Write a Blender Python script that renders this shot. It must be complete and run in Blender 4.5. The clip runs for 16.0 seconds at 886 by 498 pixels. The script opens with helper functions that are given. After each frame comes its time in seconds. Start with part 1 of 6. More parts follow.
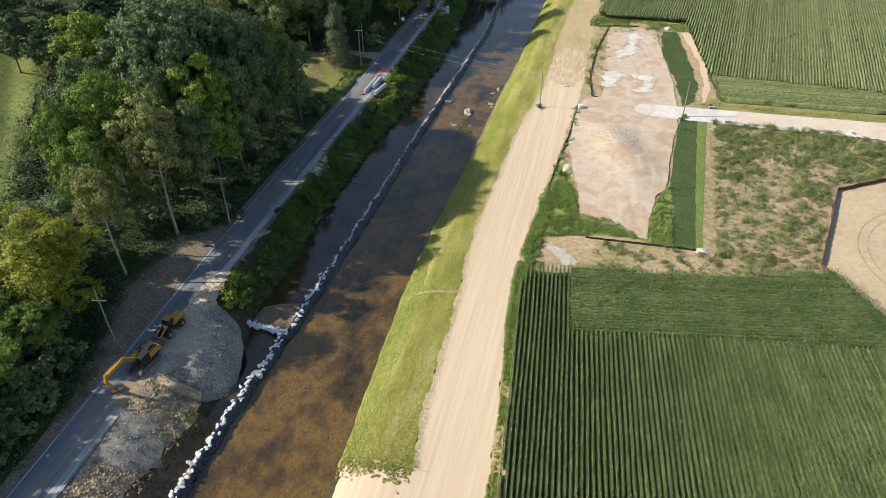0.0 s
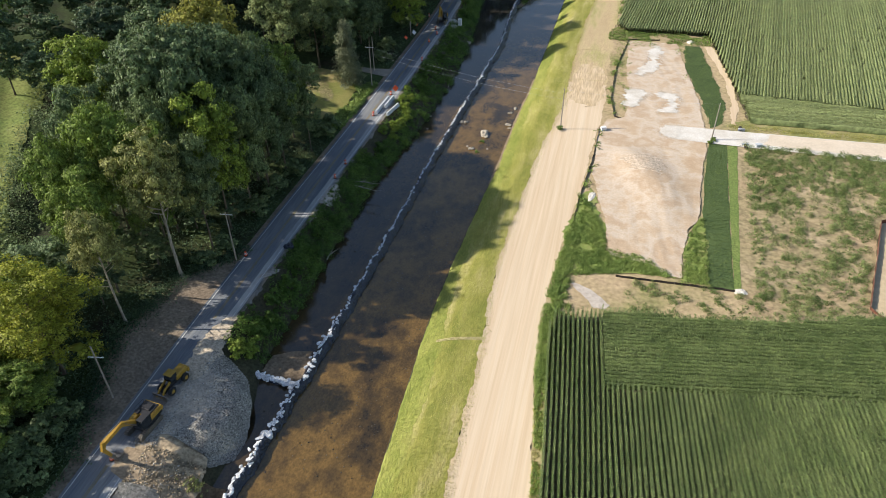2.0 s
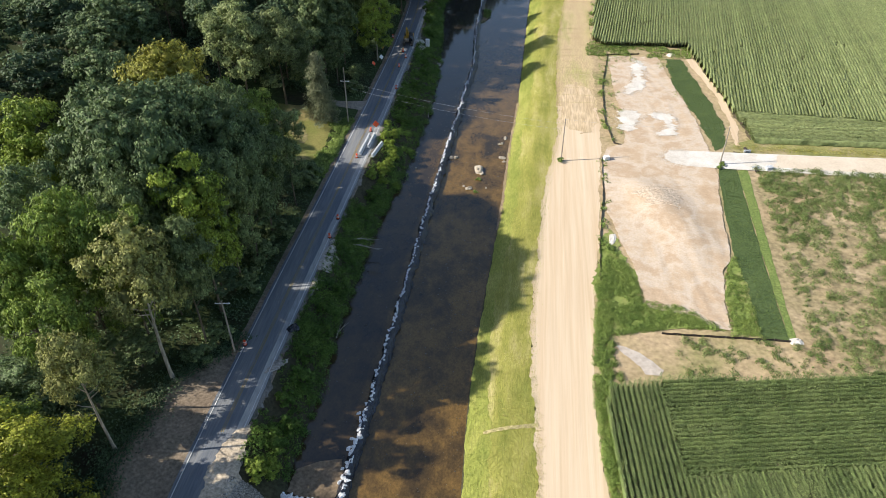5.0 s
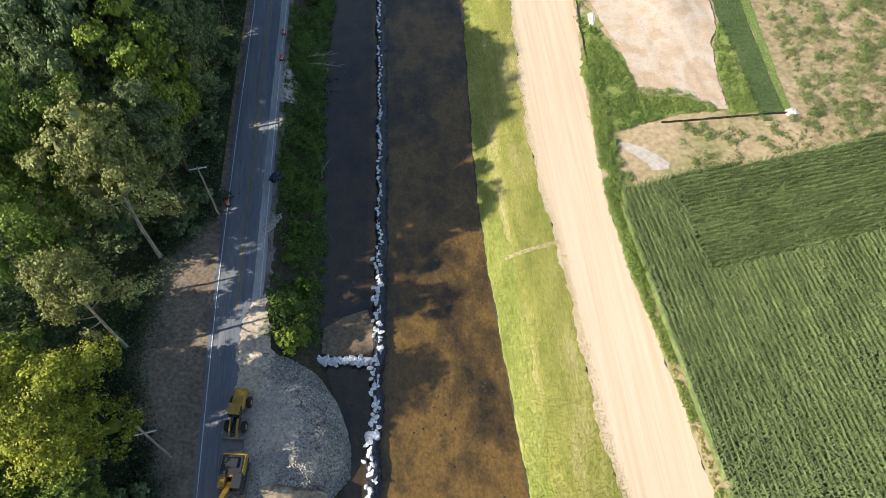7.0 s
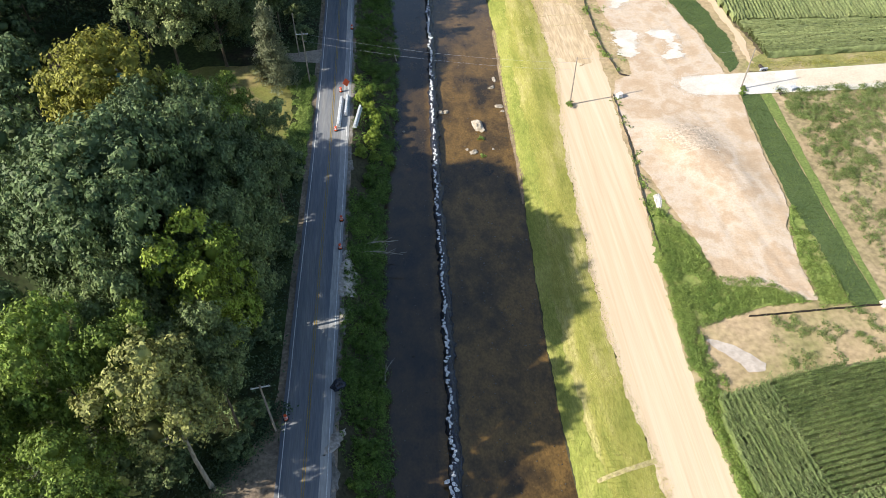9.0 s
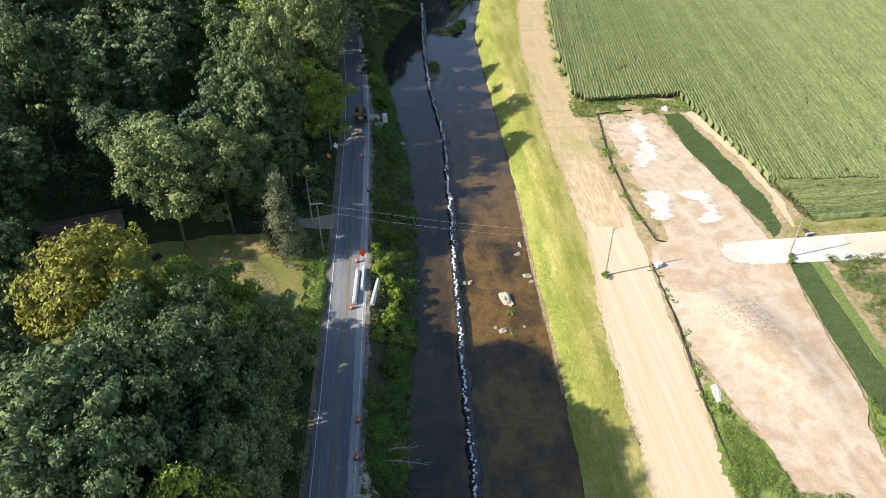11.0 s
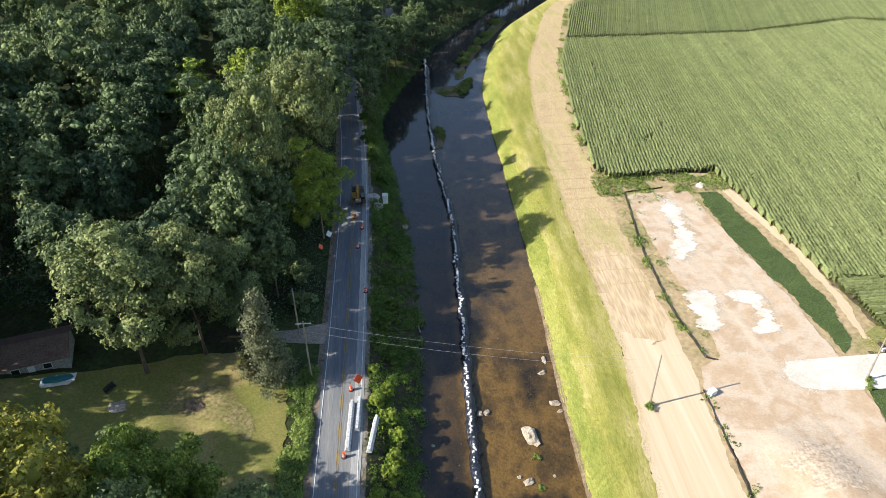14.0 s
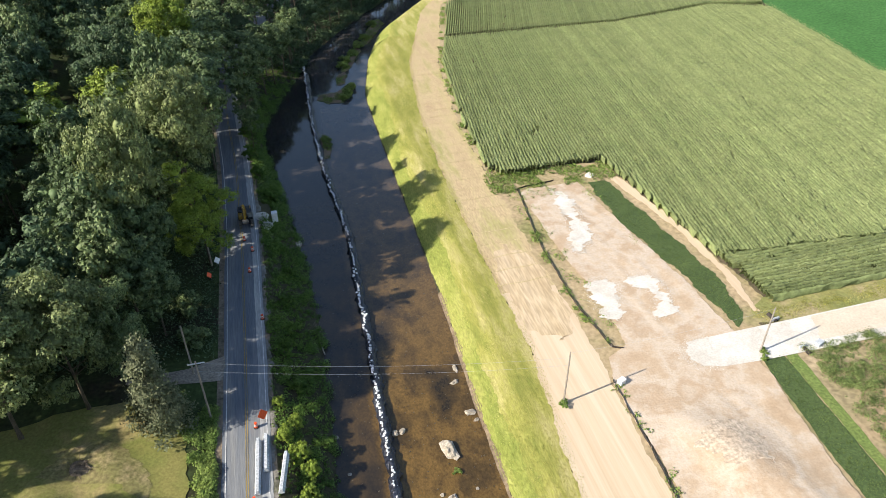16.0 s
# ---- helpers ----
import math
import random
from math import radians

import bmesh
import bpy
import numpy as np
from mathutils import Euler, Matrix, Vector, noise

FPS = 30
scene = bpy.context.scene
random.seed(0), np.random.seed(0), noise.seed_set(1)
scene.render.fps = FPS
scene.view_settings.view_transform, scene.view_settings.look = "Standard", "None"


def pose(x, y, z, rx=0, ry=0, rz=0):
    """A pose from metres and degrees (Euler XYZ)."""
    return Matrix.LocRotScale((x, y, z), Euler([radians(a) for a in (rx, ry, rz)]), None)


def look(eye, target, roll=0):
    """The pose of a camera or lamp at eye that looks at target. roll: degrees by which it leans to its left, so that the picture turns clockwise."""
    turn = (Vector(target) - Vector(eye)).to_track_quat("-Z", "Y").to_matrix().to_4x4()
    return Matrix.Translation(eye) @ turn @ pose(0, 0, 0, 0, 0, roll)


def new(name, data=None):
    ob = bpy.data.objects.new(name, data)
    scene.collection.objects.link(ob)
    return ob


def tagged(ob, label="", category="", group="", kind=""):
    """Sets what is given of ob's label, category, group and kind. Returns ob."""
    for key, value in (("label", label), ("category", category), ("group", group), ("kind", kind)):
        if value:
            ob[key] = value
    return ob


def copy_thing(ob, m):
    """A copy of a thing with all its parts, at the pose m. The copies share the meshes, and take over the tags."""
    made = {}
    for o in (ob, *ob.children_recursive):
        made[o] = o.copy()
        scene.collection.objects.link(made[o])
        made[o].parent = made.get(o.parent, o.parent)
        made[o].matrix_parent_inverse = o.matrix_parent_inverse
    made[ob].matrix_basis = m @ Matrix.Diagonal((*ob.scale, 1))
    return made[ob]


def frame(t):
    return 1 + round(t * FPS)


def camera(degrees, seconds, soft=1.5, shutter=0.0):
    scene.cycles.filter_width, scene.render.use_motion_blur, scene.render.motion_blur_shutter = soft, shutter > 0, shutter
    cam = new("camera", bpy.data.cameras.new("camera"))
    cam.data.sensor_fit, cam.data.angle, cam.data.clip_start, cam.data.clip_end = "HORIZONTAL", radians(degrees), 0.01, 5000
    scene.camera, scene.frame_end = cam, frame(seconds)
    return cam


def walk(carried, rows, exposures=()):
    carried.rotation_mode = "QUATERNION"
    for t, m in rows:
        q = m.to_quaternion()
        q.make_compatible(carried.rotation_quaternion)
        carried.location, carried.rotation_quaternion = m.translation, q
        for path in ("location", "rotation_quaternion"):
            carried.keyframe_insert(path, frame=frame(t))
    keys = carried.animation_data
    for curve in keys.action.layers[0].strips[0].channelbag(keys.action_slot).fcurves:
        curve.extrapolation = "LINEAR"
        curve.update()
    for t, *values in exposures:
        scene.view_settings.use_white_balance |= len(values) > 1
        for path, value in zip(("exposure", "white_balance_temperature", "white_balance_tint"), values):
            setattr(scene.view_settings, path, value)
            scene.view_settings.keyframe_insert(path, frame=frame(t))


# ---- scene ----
cam = camera(64.9, 16.0, soft=0.85)
METRES, EYE, TILT, LEAN, TURN = 130.0, 84.24, 0.0, 0.0, 14.2
ROWS = [
    (0.0, 0.0, 0.0, 0.0, -0.4, -37.38, 0.52),
    (0.5, -0.0007, 0.0208, 0.0019, -0.37, -37.42, 0.53),
    (1.0, -0.0059, 0.0434, 0.0035, -0.34, -37.44, 0.54),
    (1.5, -0.015, 0.0676, 0.005, -0.31, -37.48, 0.58),
    (2.0, -0.0281, 0.0928, 0.0067, -0.3, -37.51, 0.56),
    (2.5, -0.0441, 0.1189, 0.0085, -0.3, -37.54, 0.54),
    (3.0, -0.062, 0.1455, 0.0101, -0.29, -37.53, 0.51),
    (3.5, -0.0807, 0.1726, 0.012, -1.05, -37.55, 0.51),
    (4.0, -0.1029, 0.2006, 0.0129, -2.6, -37.53, 0.45),
    (4.2, -0.1121, 0.2118, 0.013, -3.27, -37.5, 0.45),
    (6.3, -0.2133, 0.333, 0.012, -15.81, -42.83, 0.39),
    (6.5, -0.2225, 0.346, 0.012, -17.0, -48.36, 0.39),
    (7.0, -0.2473, 0.3894, 0.0165, -18.86, -57.45, -0.15),
    (7.5, -0.2644, 0.4216, 0.0169, -18.81, -57.48, -0.09),
    (8.0, -0.2763, 0.4553, 0.0169, -18.76, -57.44, -0.06),
    (8.5, -0.285, 0.4922, 0.017, -18.78, -53.13, -0.1),
    (8.8, -0.2866, 0.5116, 0.016, -18.94, -49.47, 0.11),
    (9.0, -0.2879, 0.5254, 0.0159, -18.81, -47.3, 0.11),
    (9.5, -0.2883, 0.561, 0.0155, -18.82, -45.83, 0.16),
    (10.0, -0.2866, 0.5973, 0.0144, -18.87, -41.0, 0.2),
    (10.2, -0.2847, 0.6121, 0.0143, -18.82, -40.21, 0.2),
    (12.3, -0.2552, 0.7628, 0.0058, -18.91, -35.11, 0.37),
    (12.5, -0.2516, 0.7777, 0.0056, -18.94, -35.11, 0.37),
    (13.0, -0.2413, 0.8138, 0.0045, -18.92, -35.12, 0.34),
    (13.5, -0.2325, 0.8443, 0.0034, -18.93, -35.12, 0.3),
    (14.0, -0.2248, 0.8659, 0.0025, -18.88, -35.12, 0.24),
    (14.5, -0.2192, 0.8813, 0.0012, -18.85, -35.12, 0.19),
    (15.0, -0.2152, 0.8905, -0.0003, -18.81, -35.11, 0.16),
    (15.5, -0.2099, 0.8947, -0.0003, -19.41, -35.17, 0.15),
    (16.0, -0.2088, 0.8968, -0.0015, -28.79, -35.2, 0.1),
]
walk(cam, [(t, pose(0, 0, EYE, TILT, LEAN, TURN) @ pose(METRES * x, METRES * y, METRES * z, 90 + pitch, roll, yaw)) for t, x, y, z, yaw, pitch, roll in ROWS],
     [(0.0, 0.48), (2.0, 0.54), (3.5, 0.68), (6.5, 0.69), (7.5, 0.84), (9.5, 0.82), (13.0, 0.85), (16.0, 0.76)])

# ---- world, sun, exposure ----
SUN_TO = Vector((-0.817, -0.170, 0.551)).normalized()
world = bpy.data.worlds.new("sky")
scene.world = world
world.use_nodes = True
wn = world.node_tree.nodes
sky = wn.new("ShaderNodeTexSky")
sky.sky_type = "NISHITA"
sky.sun_disc = False
sky.sun_elevation = math.asin(SUN_TO.z)
sky.sun_rotation = math.atan2(SUN_TO.x, SUN_TO.y)
sky.air_density, sky.dust_density = 1.0, 1.0
world.node_tree.links.new(sky.outputs[0], wn["Background"].inputs[0])
wn["Background"].inputs[1].default_value = 0.115
sun_data = bpy.data.lights.new("sun", "SUN")
sun_data.energy, sun_data.angle, sun_data.color = 4.8, radians(0.53), (1.0, 0.93, 0.82)
sun = new("sun", sun_data)
sun.matrix_world = look(SUN_TO * 300, (0, 0, 0))
scene.view_settings.exposure = 0.75

RNG = np.random.default_rng(7)


# ---- materials ----
def mat(name, cols, scale=0.05, fine=2.0, rough=0.9, bump=0.3, contrast=0.35, stretch=(1, 1, 1), island=0.0, obrand=0.0,
        trans=0.0, spec=0.2, metal=0.0, dist=0.15, detail=6):
    """Two scales of noise over the colours in cols; island and obrand vary the brightness piece by piece."""
    m = bpy.data.materials.new(name)
    m.use_nodes = True
    nt = m.node_tree
    N, L = nt.nodes, nt.links
    b = N["Principled BSDF"]
    tc = N.new("ShaderNodeTexCoord")
    mp = N.new("ShaderNodeMapping")
    mp.inputs["Scale"].default_value = stretch
    L.new(tc.outputs["Object"], mp.inputs[0])
    n1 = N.new("ShaderNodeTexNoise")
    n1.inputs["Scale"].default_value, n1.inputs["Detail"].default_value = scale, detail
    n1.inputs["Roughness"].default_value = 0.65
    n2 = N.new("ShaderNodeTexNoise")
    n2.inputs["Scale"].default_value, n2.inputs["Detail"].default_value = fine, 4
    L.new(mp.outputs[0], n1.inputs[0]), L.new(mp.outputs[0], n2.inputs[0])
    rp = N.new("ShaderNodeValToRGB")
    els = rp.color_ramp.elements
    k = len(cols)
    for i, c in enumerate(cols):
        p = 0.33 + 0.34 * i / max(1, k - 1)
        e = els[i] if i < 2 else els.new(p)
        e.position, e.color = p, (*c, 1)
    if k == 1:
        els[1].color = (*cols[0], 1)
    L.new(n1.outputs["Fac"], rp.inputs[0])
    mr = N.new("ShaderNodeMapRange")
    mr.inputs["From Min"].default_value, mr.inputs["From Max"].default_value = 0.3, 0.7
    mr.inputs["To Min"].default_value, mr.inputs["To Max"].default_value = 1 - contrast, 1 + contrast
    L.new(n2.outputs["Fac"], mr.inputs[0])
    val = mr.outputs[0]
    if island or obrand:
        src = N.new("ShaderNodeNewGeometry").outputs["Random Per Island"] if island else N.new("ShaderNodeObjectInfo").outputs["Random"]
        amt = island or obrand
        m2 = N.new("ShaderNodeMapRange")
        m2.inputs["To Min"].default_value, m2.inputs["To Max"].default_value = 1 - amt, 1 + amt
        L.new(src, m2.inputs[0])
        mu = N.new("ShaderNodeMath")
        mu.operation = "MULTIPLY"
        L.new(val, mu.inputs[0]), L.new(m2.outputs[0], mu.inputs[1])
        val = mu.outputs[0]
        if island and obrand:
            m3 = N.new("ShaderNodeMapRange")
            m3.inputs["To Min"].default_value, m3.inputs["To Max"].default_value = 1 - obrand, 1 + obrand
            L.new(N.new("ShaderNodeObjectInfo").outputs["Random"], m3.inputs[0])
            mu2 = N.new("ShaderNodeMath")
            mu2.operation = "MULTIPLY"
            L.new(val, mu2.inputs[0]), L.new(m3.outputs[0], mu2.inputs[1])
            val = mu2.outputs[0]
    vm = N.new("ShaderNodeVectorMath")
    vm.operation = "SCALE"
    L.new(rp.outputs[0], vm.inputs[0]), L.new(val, vm.inputs["Scale"])
    L.new(vm.outputs[0], b.inputs["Base Color"])
    b.inputs["Roughness"].default_value = rough
    b.inputs["Specular IOR Level"].default_value = spec
    b.inputs["Metallic"].default_value = metal
    if bump:
        bp = N.new("ShaderNodeBump")
        bp.inputs["Strength"].default_value, bp.inputs["Distance"].default_value = bump, dist
        L.new(n2.outputs["Fac"], bp.inputs["Height"])
        L.new(bp.outputs[0], b.inputs["Normal"])
    if trans:
        tr = N.new("ShaderNodeBsdfTranslucent")
        L.new(vm.outputs[0], tr.inputs[0])
        mx = N.new("ShaderNodeMixShader")
        mx.inputs[0].default_value = trans
        L.new(b.outputs[0], mx.inputs[1]), L.new(tr.outputs[0], mx.inputs[2])
        L.new(mx.outputs[0], N["Material Output"].inputs[0])
    return m


def plain(name, c, rough=0.6, metal=0.0, var=0.12, spec=0.4):
    return mat(name, [tuple(v * 0.85 for v in c), c], 0.9, 7.0, rough, 0.05, var, metal=metal, spec=spec, dist=0.02)


M_FOREST = mat("forest_floor", [(0.035, 0.03, 0.018), (0.04, 0.055, 0.018), (0.05, 0.075, 0.022)], 0.09, 1.5)
M_VERGE = mat("verge_soil", [(0.17, 0.13, 0.092), (0.25, 0.195, 0.14), (0.13, 0.11, 0.075)], 0.12, 2.2)
M_LAWN = mat("mown_lawn", [(0.225, 0.205, 0.065), (0.175, 0.185, 0.05), (0.32, 0.255, 0.115)], 0.10, 2.5, contrast=0.2)
M_BANKSOIL = mat("bank_soil", [(0.05, 0.05, 0.025), (0.07, 0.06, 0.035)], 0.15, 2.0)
M_BED = mat("river_bed", [(0.055, 0.042, 0.022), (0.11, 0.08, 0.04), (0.19, 0.125, 0.055), (0.09, 0.075, 0.035)], 0.11, 1.1, contrast=0.45, stretch=(1, 0.6, 1))
M_SILT = mat("wet_silt", [(0.15, 0.11, 0.07), (0.24, 0.18, 0.12)], 0.3, 2.0)
M_GRASS = mat("bank_grass", [(0.205, 0.225, 0.05), (0.32, 0.31, 0.08), (0.47, 0.41, 0.18)], 0.16, 2.6, contrast=0.2, bump=0.12, stretch=(1.8, 0.35, 1))
M_HAUL = mat("haul_dirt", [(0.53, 0.40, 0.265), (0.58, 0.455, 0.315), (0.62, 0.505, 0.365)], 0.5, 1.6, contrast=0.05, stretch=(1.6, 0.035, 1), bump=0.2, detail=9)
M_STRAW = mat("straw_matting", [(0.41, 0.305, 0.18), (0.47, 0.365, 0.21), (0.34, 0.31, 0.125)], 0.10, 1.6, contrast=0.2, stretch=(2.5, 0.5, 1))
M_FIELD = mat("field_soil", [(0.085, 0.075, 0.045), (0.13, 0.105, 0.065)], 0.1, 1.5)
M_LOT = mat("lot_soil", [(0.42, 0.305, 0.20), (0.47, 0.355, 0.245), (0.53, 0.44, 0.345), (0.435, 0.32, 0.215), (0.50, 0.40, 0.30)], 0.09, 2.6, contrast=0.07, detail=8, bump=0.4)
M_LIME = mat("crushed_limestone", [(0.52, 0.47, 0.4), (0.66, 0.63, 0.58)], 0.25, 3.0, contrast=0.12)
M_WEEDSOIL = mat("weedy_soil", [(0.42, 0.315, 0.195), (0.36, 0.28, 0.16), (0.22, 0.21, 0.085)], 0.07, 1.2, contrast=0.25)
M_MEADOW = mat("meadow", [(0.10, 0.15, 0.035), (0.16, 0.22, 0.05), (0.2, 0.24, 0.07)], 0.06, 1.6)
M_DKGRASS = mat("dark_seeded_grass", [(0.055, 0.085, 0.03), (0.08, 0.115, 0.04)], 0.15, 2.6, contrast=0.3)
M_BASIN = mat("basin_sand", [(0.42, 0.32, 0.20), (0.50, 0.40, 0.26)], 0.05, 1.0, contrast=0.1)
M_ASPH = mat("worn_asphalt", [(0.115, 0.131, 0.155), (0.16, 0.172, 0.19), (0.225, 0.225, 0.22)], 0.35, 5.0, rough=0.85, contrast=0.15, stretch=(1.4, 0.08, 1))
M_WLINE = mat("white_road_paint", [(0.5, 0.5, 0.48), (0.72, 0.72, 0.70)], 0.8, 6.0)
M_YLINE = mat("yellow_road_paint", [(0.24, 0.18, 0.06), (0.34, 0.25, 0.08)], 0.8, 6.0)
M_BARK = mat("bark", [(0.09, 0.07, 0.05), (0.17, 0.14, 0.10)], 0.6, 5.0, stretch=(1, 1, 0.25))
M_PALEBARK = mat("pale_bark", [(0.26, 0.23, 0.18), (0.42, 0.38, 0.31)], 0.5, 4.0, stretch=(1, 1, 0.3))


def leafmat(name, cols, island=0.5, trans=0.2, contrast=0.12, rough=0.6, spec=0.25):
    return mat(name, cols, 0.16, 1.2, rough, 0.0, contrast, island=island, obrand=0.10, trans=trans, spec=spec)


M_LEAF = {
    "dark": leafmat("leaf_dark", [(0.084, 0.131, 0.056), (0.158, 0.213, 0.088)]),
    # darker leaf for woods and undergrowth, their shade put into the colour
    "deep": leafmat("leaf_shaded", [(0.056, 0.094, 0.046), (0.106, 0.154, 0.070)]),
    "mid": leafmat("leaf_mid", [(0.100, 0.144, 0.056), (0.208, 0.263, 0.106)]),
    "sage": leafmat("leaf_sage", [(0.134, 0.173, 0.066), (0.257, 0.297, 0.116)]),
    "fresh": leafmat("leaf_fresh", [(0.109, 0.175, 0.035), (0.246, 0.322, 0.060)]),
    "olive": leafmat("leaf_olive", [(0.209, 0.225, 0.073), (0.324, 0.330, 0.110)]),
    "bright": leafmat("leaf_bright", [(0.149, 0.218, 0.032), (0.287, 0.356, 0.052)]),
    "yellow": leafmat("leaf_yellow", [(0.165, 0.19, 0.02), (0.31, 0.325, 0.034)]),
    "autumn": leafmat("leaf_autumn", [(0.162, 0.174, 0.032), (0.282, 0.270, 0.048)]),
    "conifer": leafmat("leaf_conifer", [(0.13, 0.15, 0.08), (0.20, 0.215, 0.115)], 0.3),
    "shrub": leafmat("leaf_shrub", [(0.063, 0.121, 0.023), (0.160, 0.252, 0.046)], 0.5, 0.35),
    "weed": leafmat("leaf_weed", [(0.129, 0.198, 0.041), (0.235, 0.304, 0.074)]),
    "swale": leafmat("leaf_swale_grass", [(0.075, 0.115, 0.032), (0.125, 0.17, 0.05)], 0.18),
    "fieldweed": leafmat("leaf_field_weed", [(0.105, 0.15, 0.04), (0.205, 0.25, 0.085)]),
    "corn": leafmat("leaf_corn", [(0.115, 0.162, 0.05), (0.215, 0.265, 0.095)], 0.34, 0.15, 0.3, 0.48, 0.4),
    "cornfar": leafmat("leaf_corn_far", [(0.185, 0.223, 0.087), (0.251, 0.285, 0.120)], 0.2, 0.2, 0.3),
    "grasslow": leafmat("leaf_grass_low", [(0.16, 0.205, 0.041), (0.245, 0.275, 0.064), (0.345, 0.355, 0.105)], 0.3, 0.2, 0.25),
    "grass": leafmat("leaf_grass", [(0.21, 0.24, 0.05), (0.35, 0.335, 0.085), (0.50, 0.44, 0.19)], 0.3, 0.2, 0.25),
}


def water_mat():
    """Shallow silty water: the brown bed shows through as its colour, with a clear gloss on top."""
    m = mat("shallow_water", [(0.028, 0.02, 0.009), (0.074, 0.046, 0.015), (0.145, 0.086, 0.024), (0.064, 0.041, 0.014)], 0.15, 3.4, rough=0.06, bump=0.0, contrast=0.28, stretch=(1, 0.7, 1), spec=1.0, detail=12)
    nt = m.node_tree
    N, L = nt.nodes, nt.links
    b = N["Principled BSDF"]
    b.inputs["IOR"].default_value = 1.36
    ns = N.new("ShaderNodeTexNoise")
    ns.inputs["Scale"].default_value, ns.inputs["Detail"].default_value = 1.6, 3
    tc = N.new("ShaderNodeTexCoord")
    L.new(tc.outputs["Object"], ns.inputs[0])
    bp = N.new("ShaderNodeBump")
    bp.inputs["Strength"].default_value, bp.inputs["Distance"].default_value = 0.12, 0.05
    L.new(ns.outputs["Fac"], bp.inputs["Height"])
    L.new(bp.outputs[0], b.inputs["Normal"])
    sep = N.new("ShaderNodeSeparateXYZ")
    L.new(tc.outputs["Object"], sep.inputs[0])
    # upstream the base colour is deeper water plus painted blue-grey sky reflection
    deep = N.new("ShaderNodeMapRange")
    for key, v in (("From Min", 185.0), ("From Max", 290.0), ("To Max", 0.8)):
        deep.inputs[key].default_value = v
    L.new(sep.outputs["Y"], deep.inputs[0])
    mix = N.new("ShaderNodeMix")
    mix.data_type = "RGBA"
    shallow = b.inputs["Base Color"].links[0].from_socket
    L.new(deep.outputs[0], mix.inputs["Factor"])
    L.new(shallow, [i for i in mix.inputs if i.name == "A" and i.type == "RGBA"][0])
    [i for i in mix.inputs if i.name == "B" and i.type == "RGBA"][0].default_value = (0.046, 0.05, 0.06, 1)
    # the dammed-off channel along the road is mixed towards near-black
    along = N.new("ShaderNodeMath")
    along.operation, along.inputs[1].default_value = "MULTIPLY_ADD", -0.0375
    L.new(sep.outputs["Y"], along.inputs[0])
    L.new(sep.outputs["X"], along.inputs[2])
    side_channel = N.new("ShaderNodeMapRange")
    for key, v in (("From Min", -53.0), ("From Max", -54.2), ("To Max", 0.62)):
        side_channel.inputs[key].default_value = v
    L.new(along.outputs[0], side_channel.inputs[0])
    dark = N.new("ShaderNodeMix")
    dark.data_type = "RGBA"
    L.new(side_channel.outputs[0], dark.inputs["Factor"])
    L.new([o for o in mix.outputs if o.type == "RGBA"][0], [i for i in dark.inputs if i.name == "A" and i.type == "RGBA"][0])
    [i for i in dark.inputs if i.name == "B" and i.type == "RGBA"][0].default_value = (0.016, 0.016, 0.016, 1)
    L.new([o for o in dark.outputs if o.type == "RGBA"][0], b.inputs["Base Color"])
    return m


M_WATER = water_mat()


# ---- mesh helpers ----
def fast(name, V, Q, mats=(), idx=None, smooth=False):
    V, Q = np.asarray(V, np.float32), np.asarray(Q, np.int32)
    me = bpy.data.meshes.new(name)
    k = Q.shape[1]
    me.vertices.add(len(V)), me.vertices.foreach_set("co", V.ravel())
    me.loops.add(Q.size), me.loops.foreach_set("vertex_index", Q.ravel())
    me.polygons.add(len(Q)), me.polygons.foreach_set("loop_start", np.arange(0, Q.size, k, dtype=np.int32))
    if idx is not None:
        me.polygons.foreach_set("material_index", np.asarray(idx, np.int32))
    if smooth:
        me.polygons.foreach_set("use_smooth", np.ones(len(Q), bool))
    for m in mats:
        me.materials.append(m)
    me.update(calc_edges=True)
    return me


def part(name, bm, material, parent=None, label="", smooth=False):
    """Links a bmesh (or a mesh) as ONE mesh object under a thing or a part."""
    if isinstance(bm, bpy.types.Mesh):
        me = bm
    else:
        me = bpy.data.meshes.new(name)
        if smooth:
            for f in bm.faces:
                f.smooth = True
        bm.to_mesh(me)
        bm.free()
    if material and not me.materials:
        me.materials.append(material)
    ob = new(name, me)
    if parent:
        ob.parent = parent
    return tagged(ob, label)


def thing(name, m=None, label="", category="", group="", kind=""):
    ob = new(name)
    ob.empty_display_size = 0.3
    if m is not None:
        ob.matrix_world = m
    return tagged(ob, label, category, group, kind)


def box(bm, size, m=None, bevel=0.0):
    """A box of that size about m's origin, added to bm."""
    r = bmesh.ops.create_cube(bm, size=1.0, matrix=(m or Matrix()) @ Matrix.Diagonal((*size, 1)))
    if bevel:
        es = {e for v in r["verts"] for e in v.link_edges}
        bmesh.ops.bevel(bm, geom=list(es), offset=bevel, segments=1, affect="EDGES", profile=0.5)
    return bm


def rod(bm, a, b, r1, r2=None, n=8):
    a, b = Vector(a), Vector(b)
    d = b - a
    m = Matrix.Translation((a + b) / 2) @ d.to_track_quat("Z", "Y").to_matrix().to_4x4()
    bmesh.ops.create_cone(bm, cap_ends=True, segments=n, radius1=r1, radius2=r1 if r2 is None else r2, depth=d.length, matrix=m)
    return bm


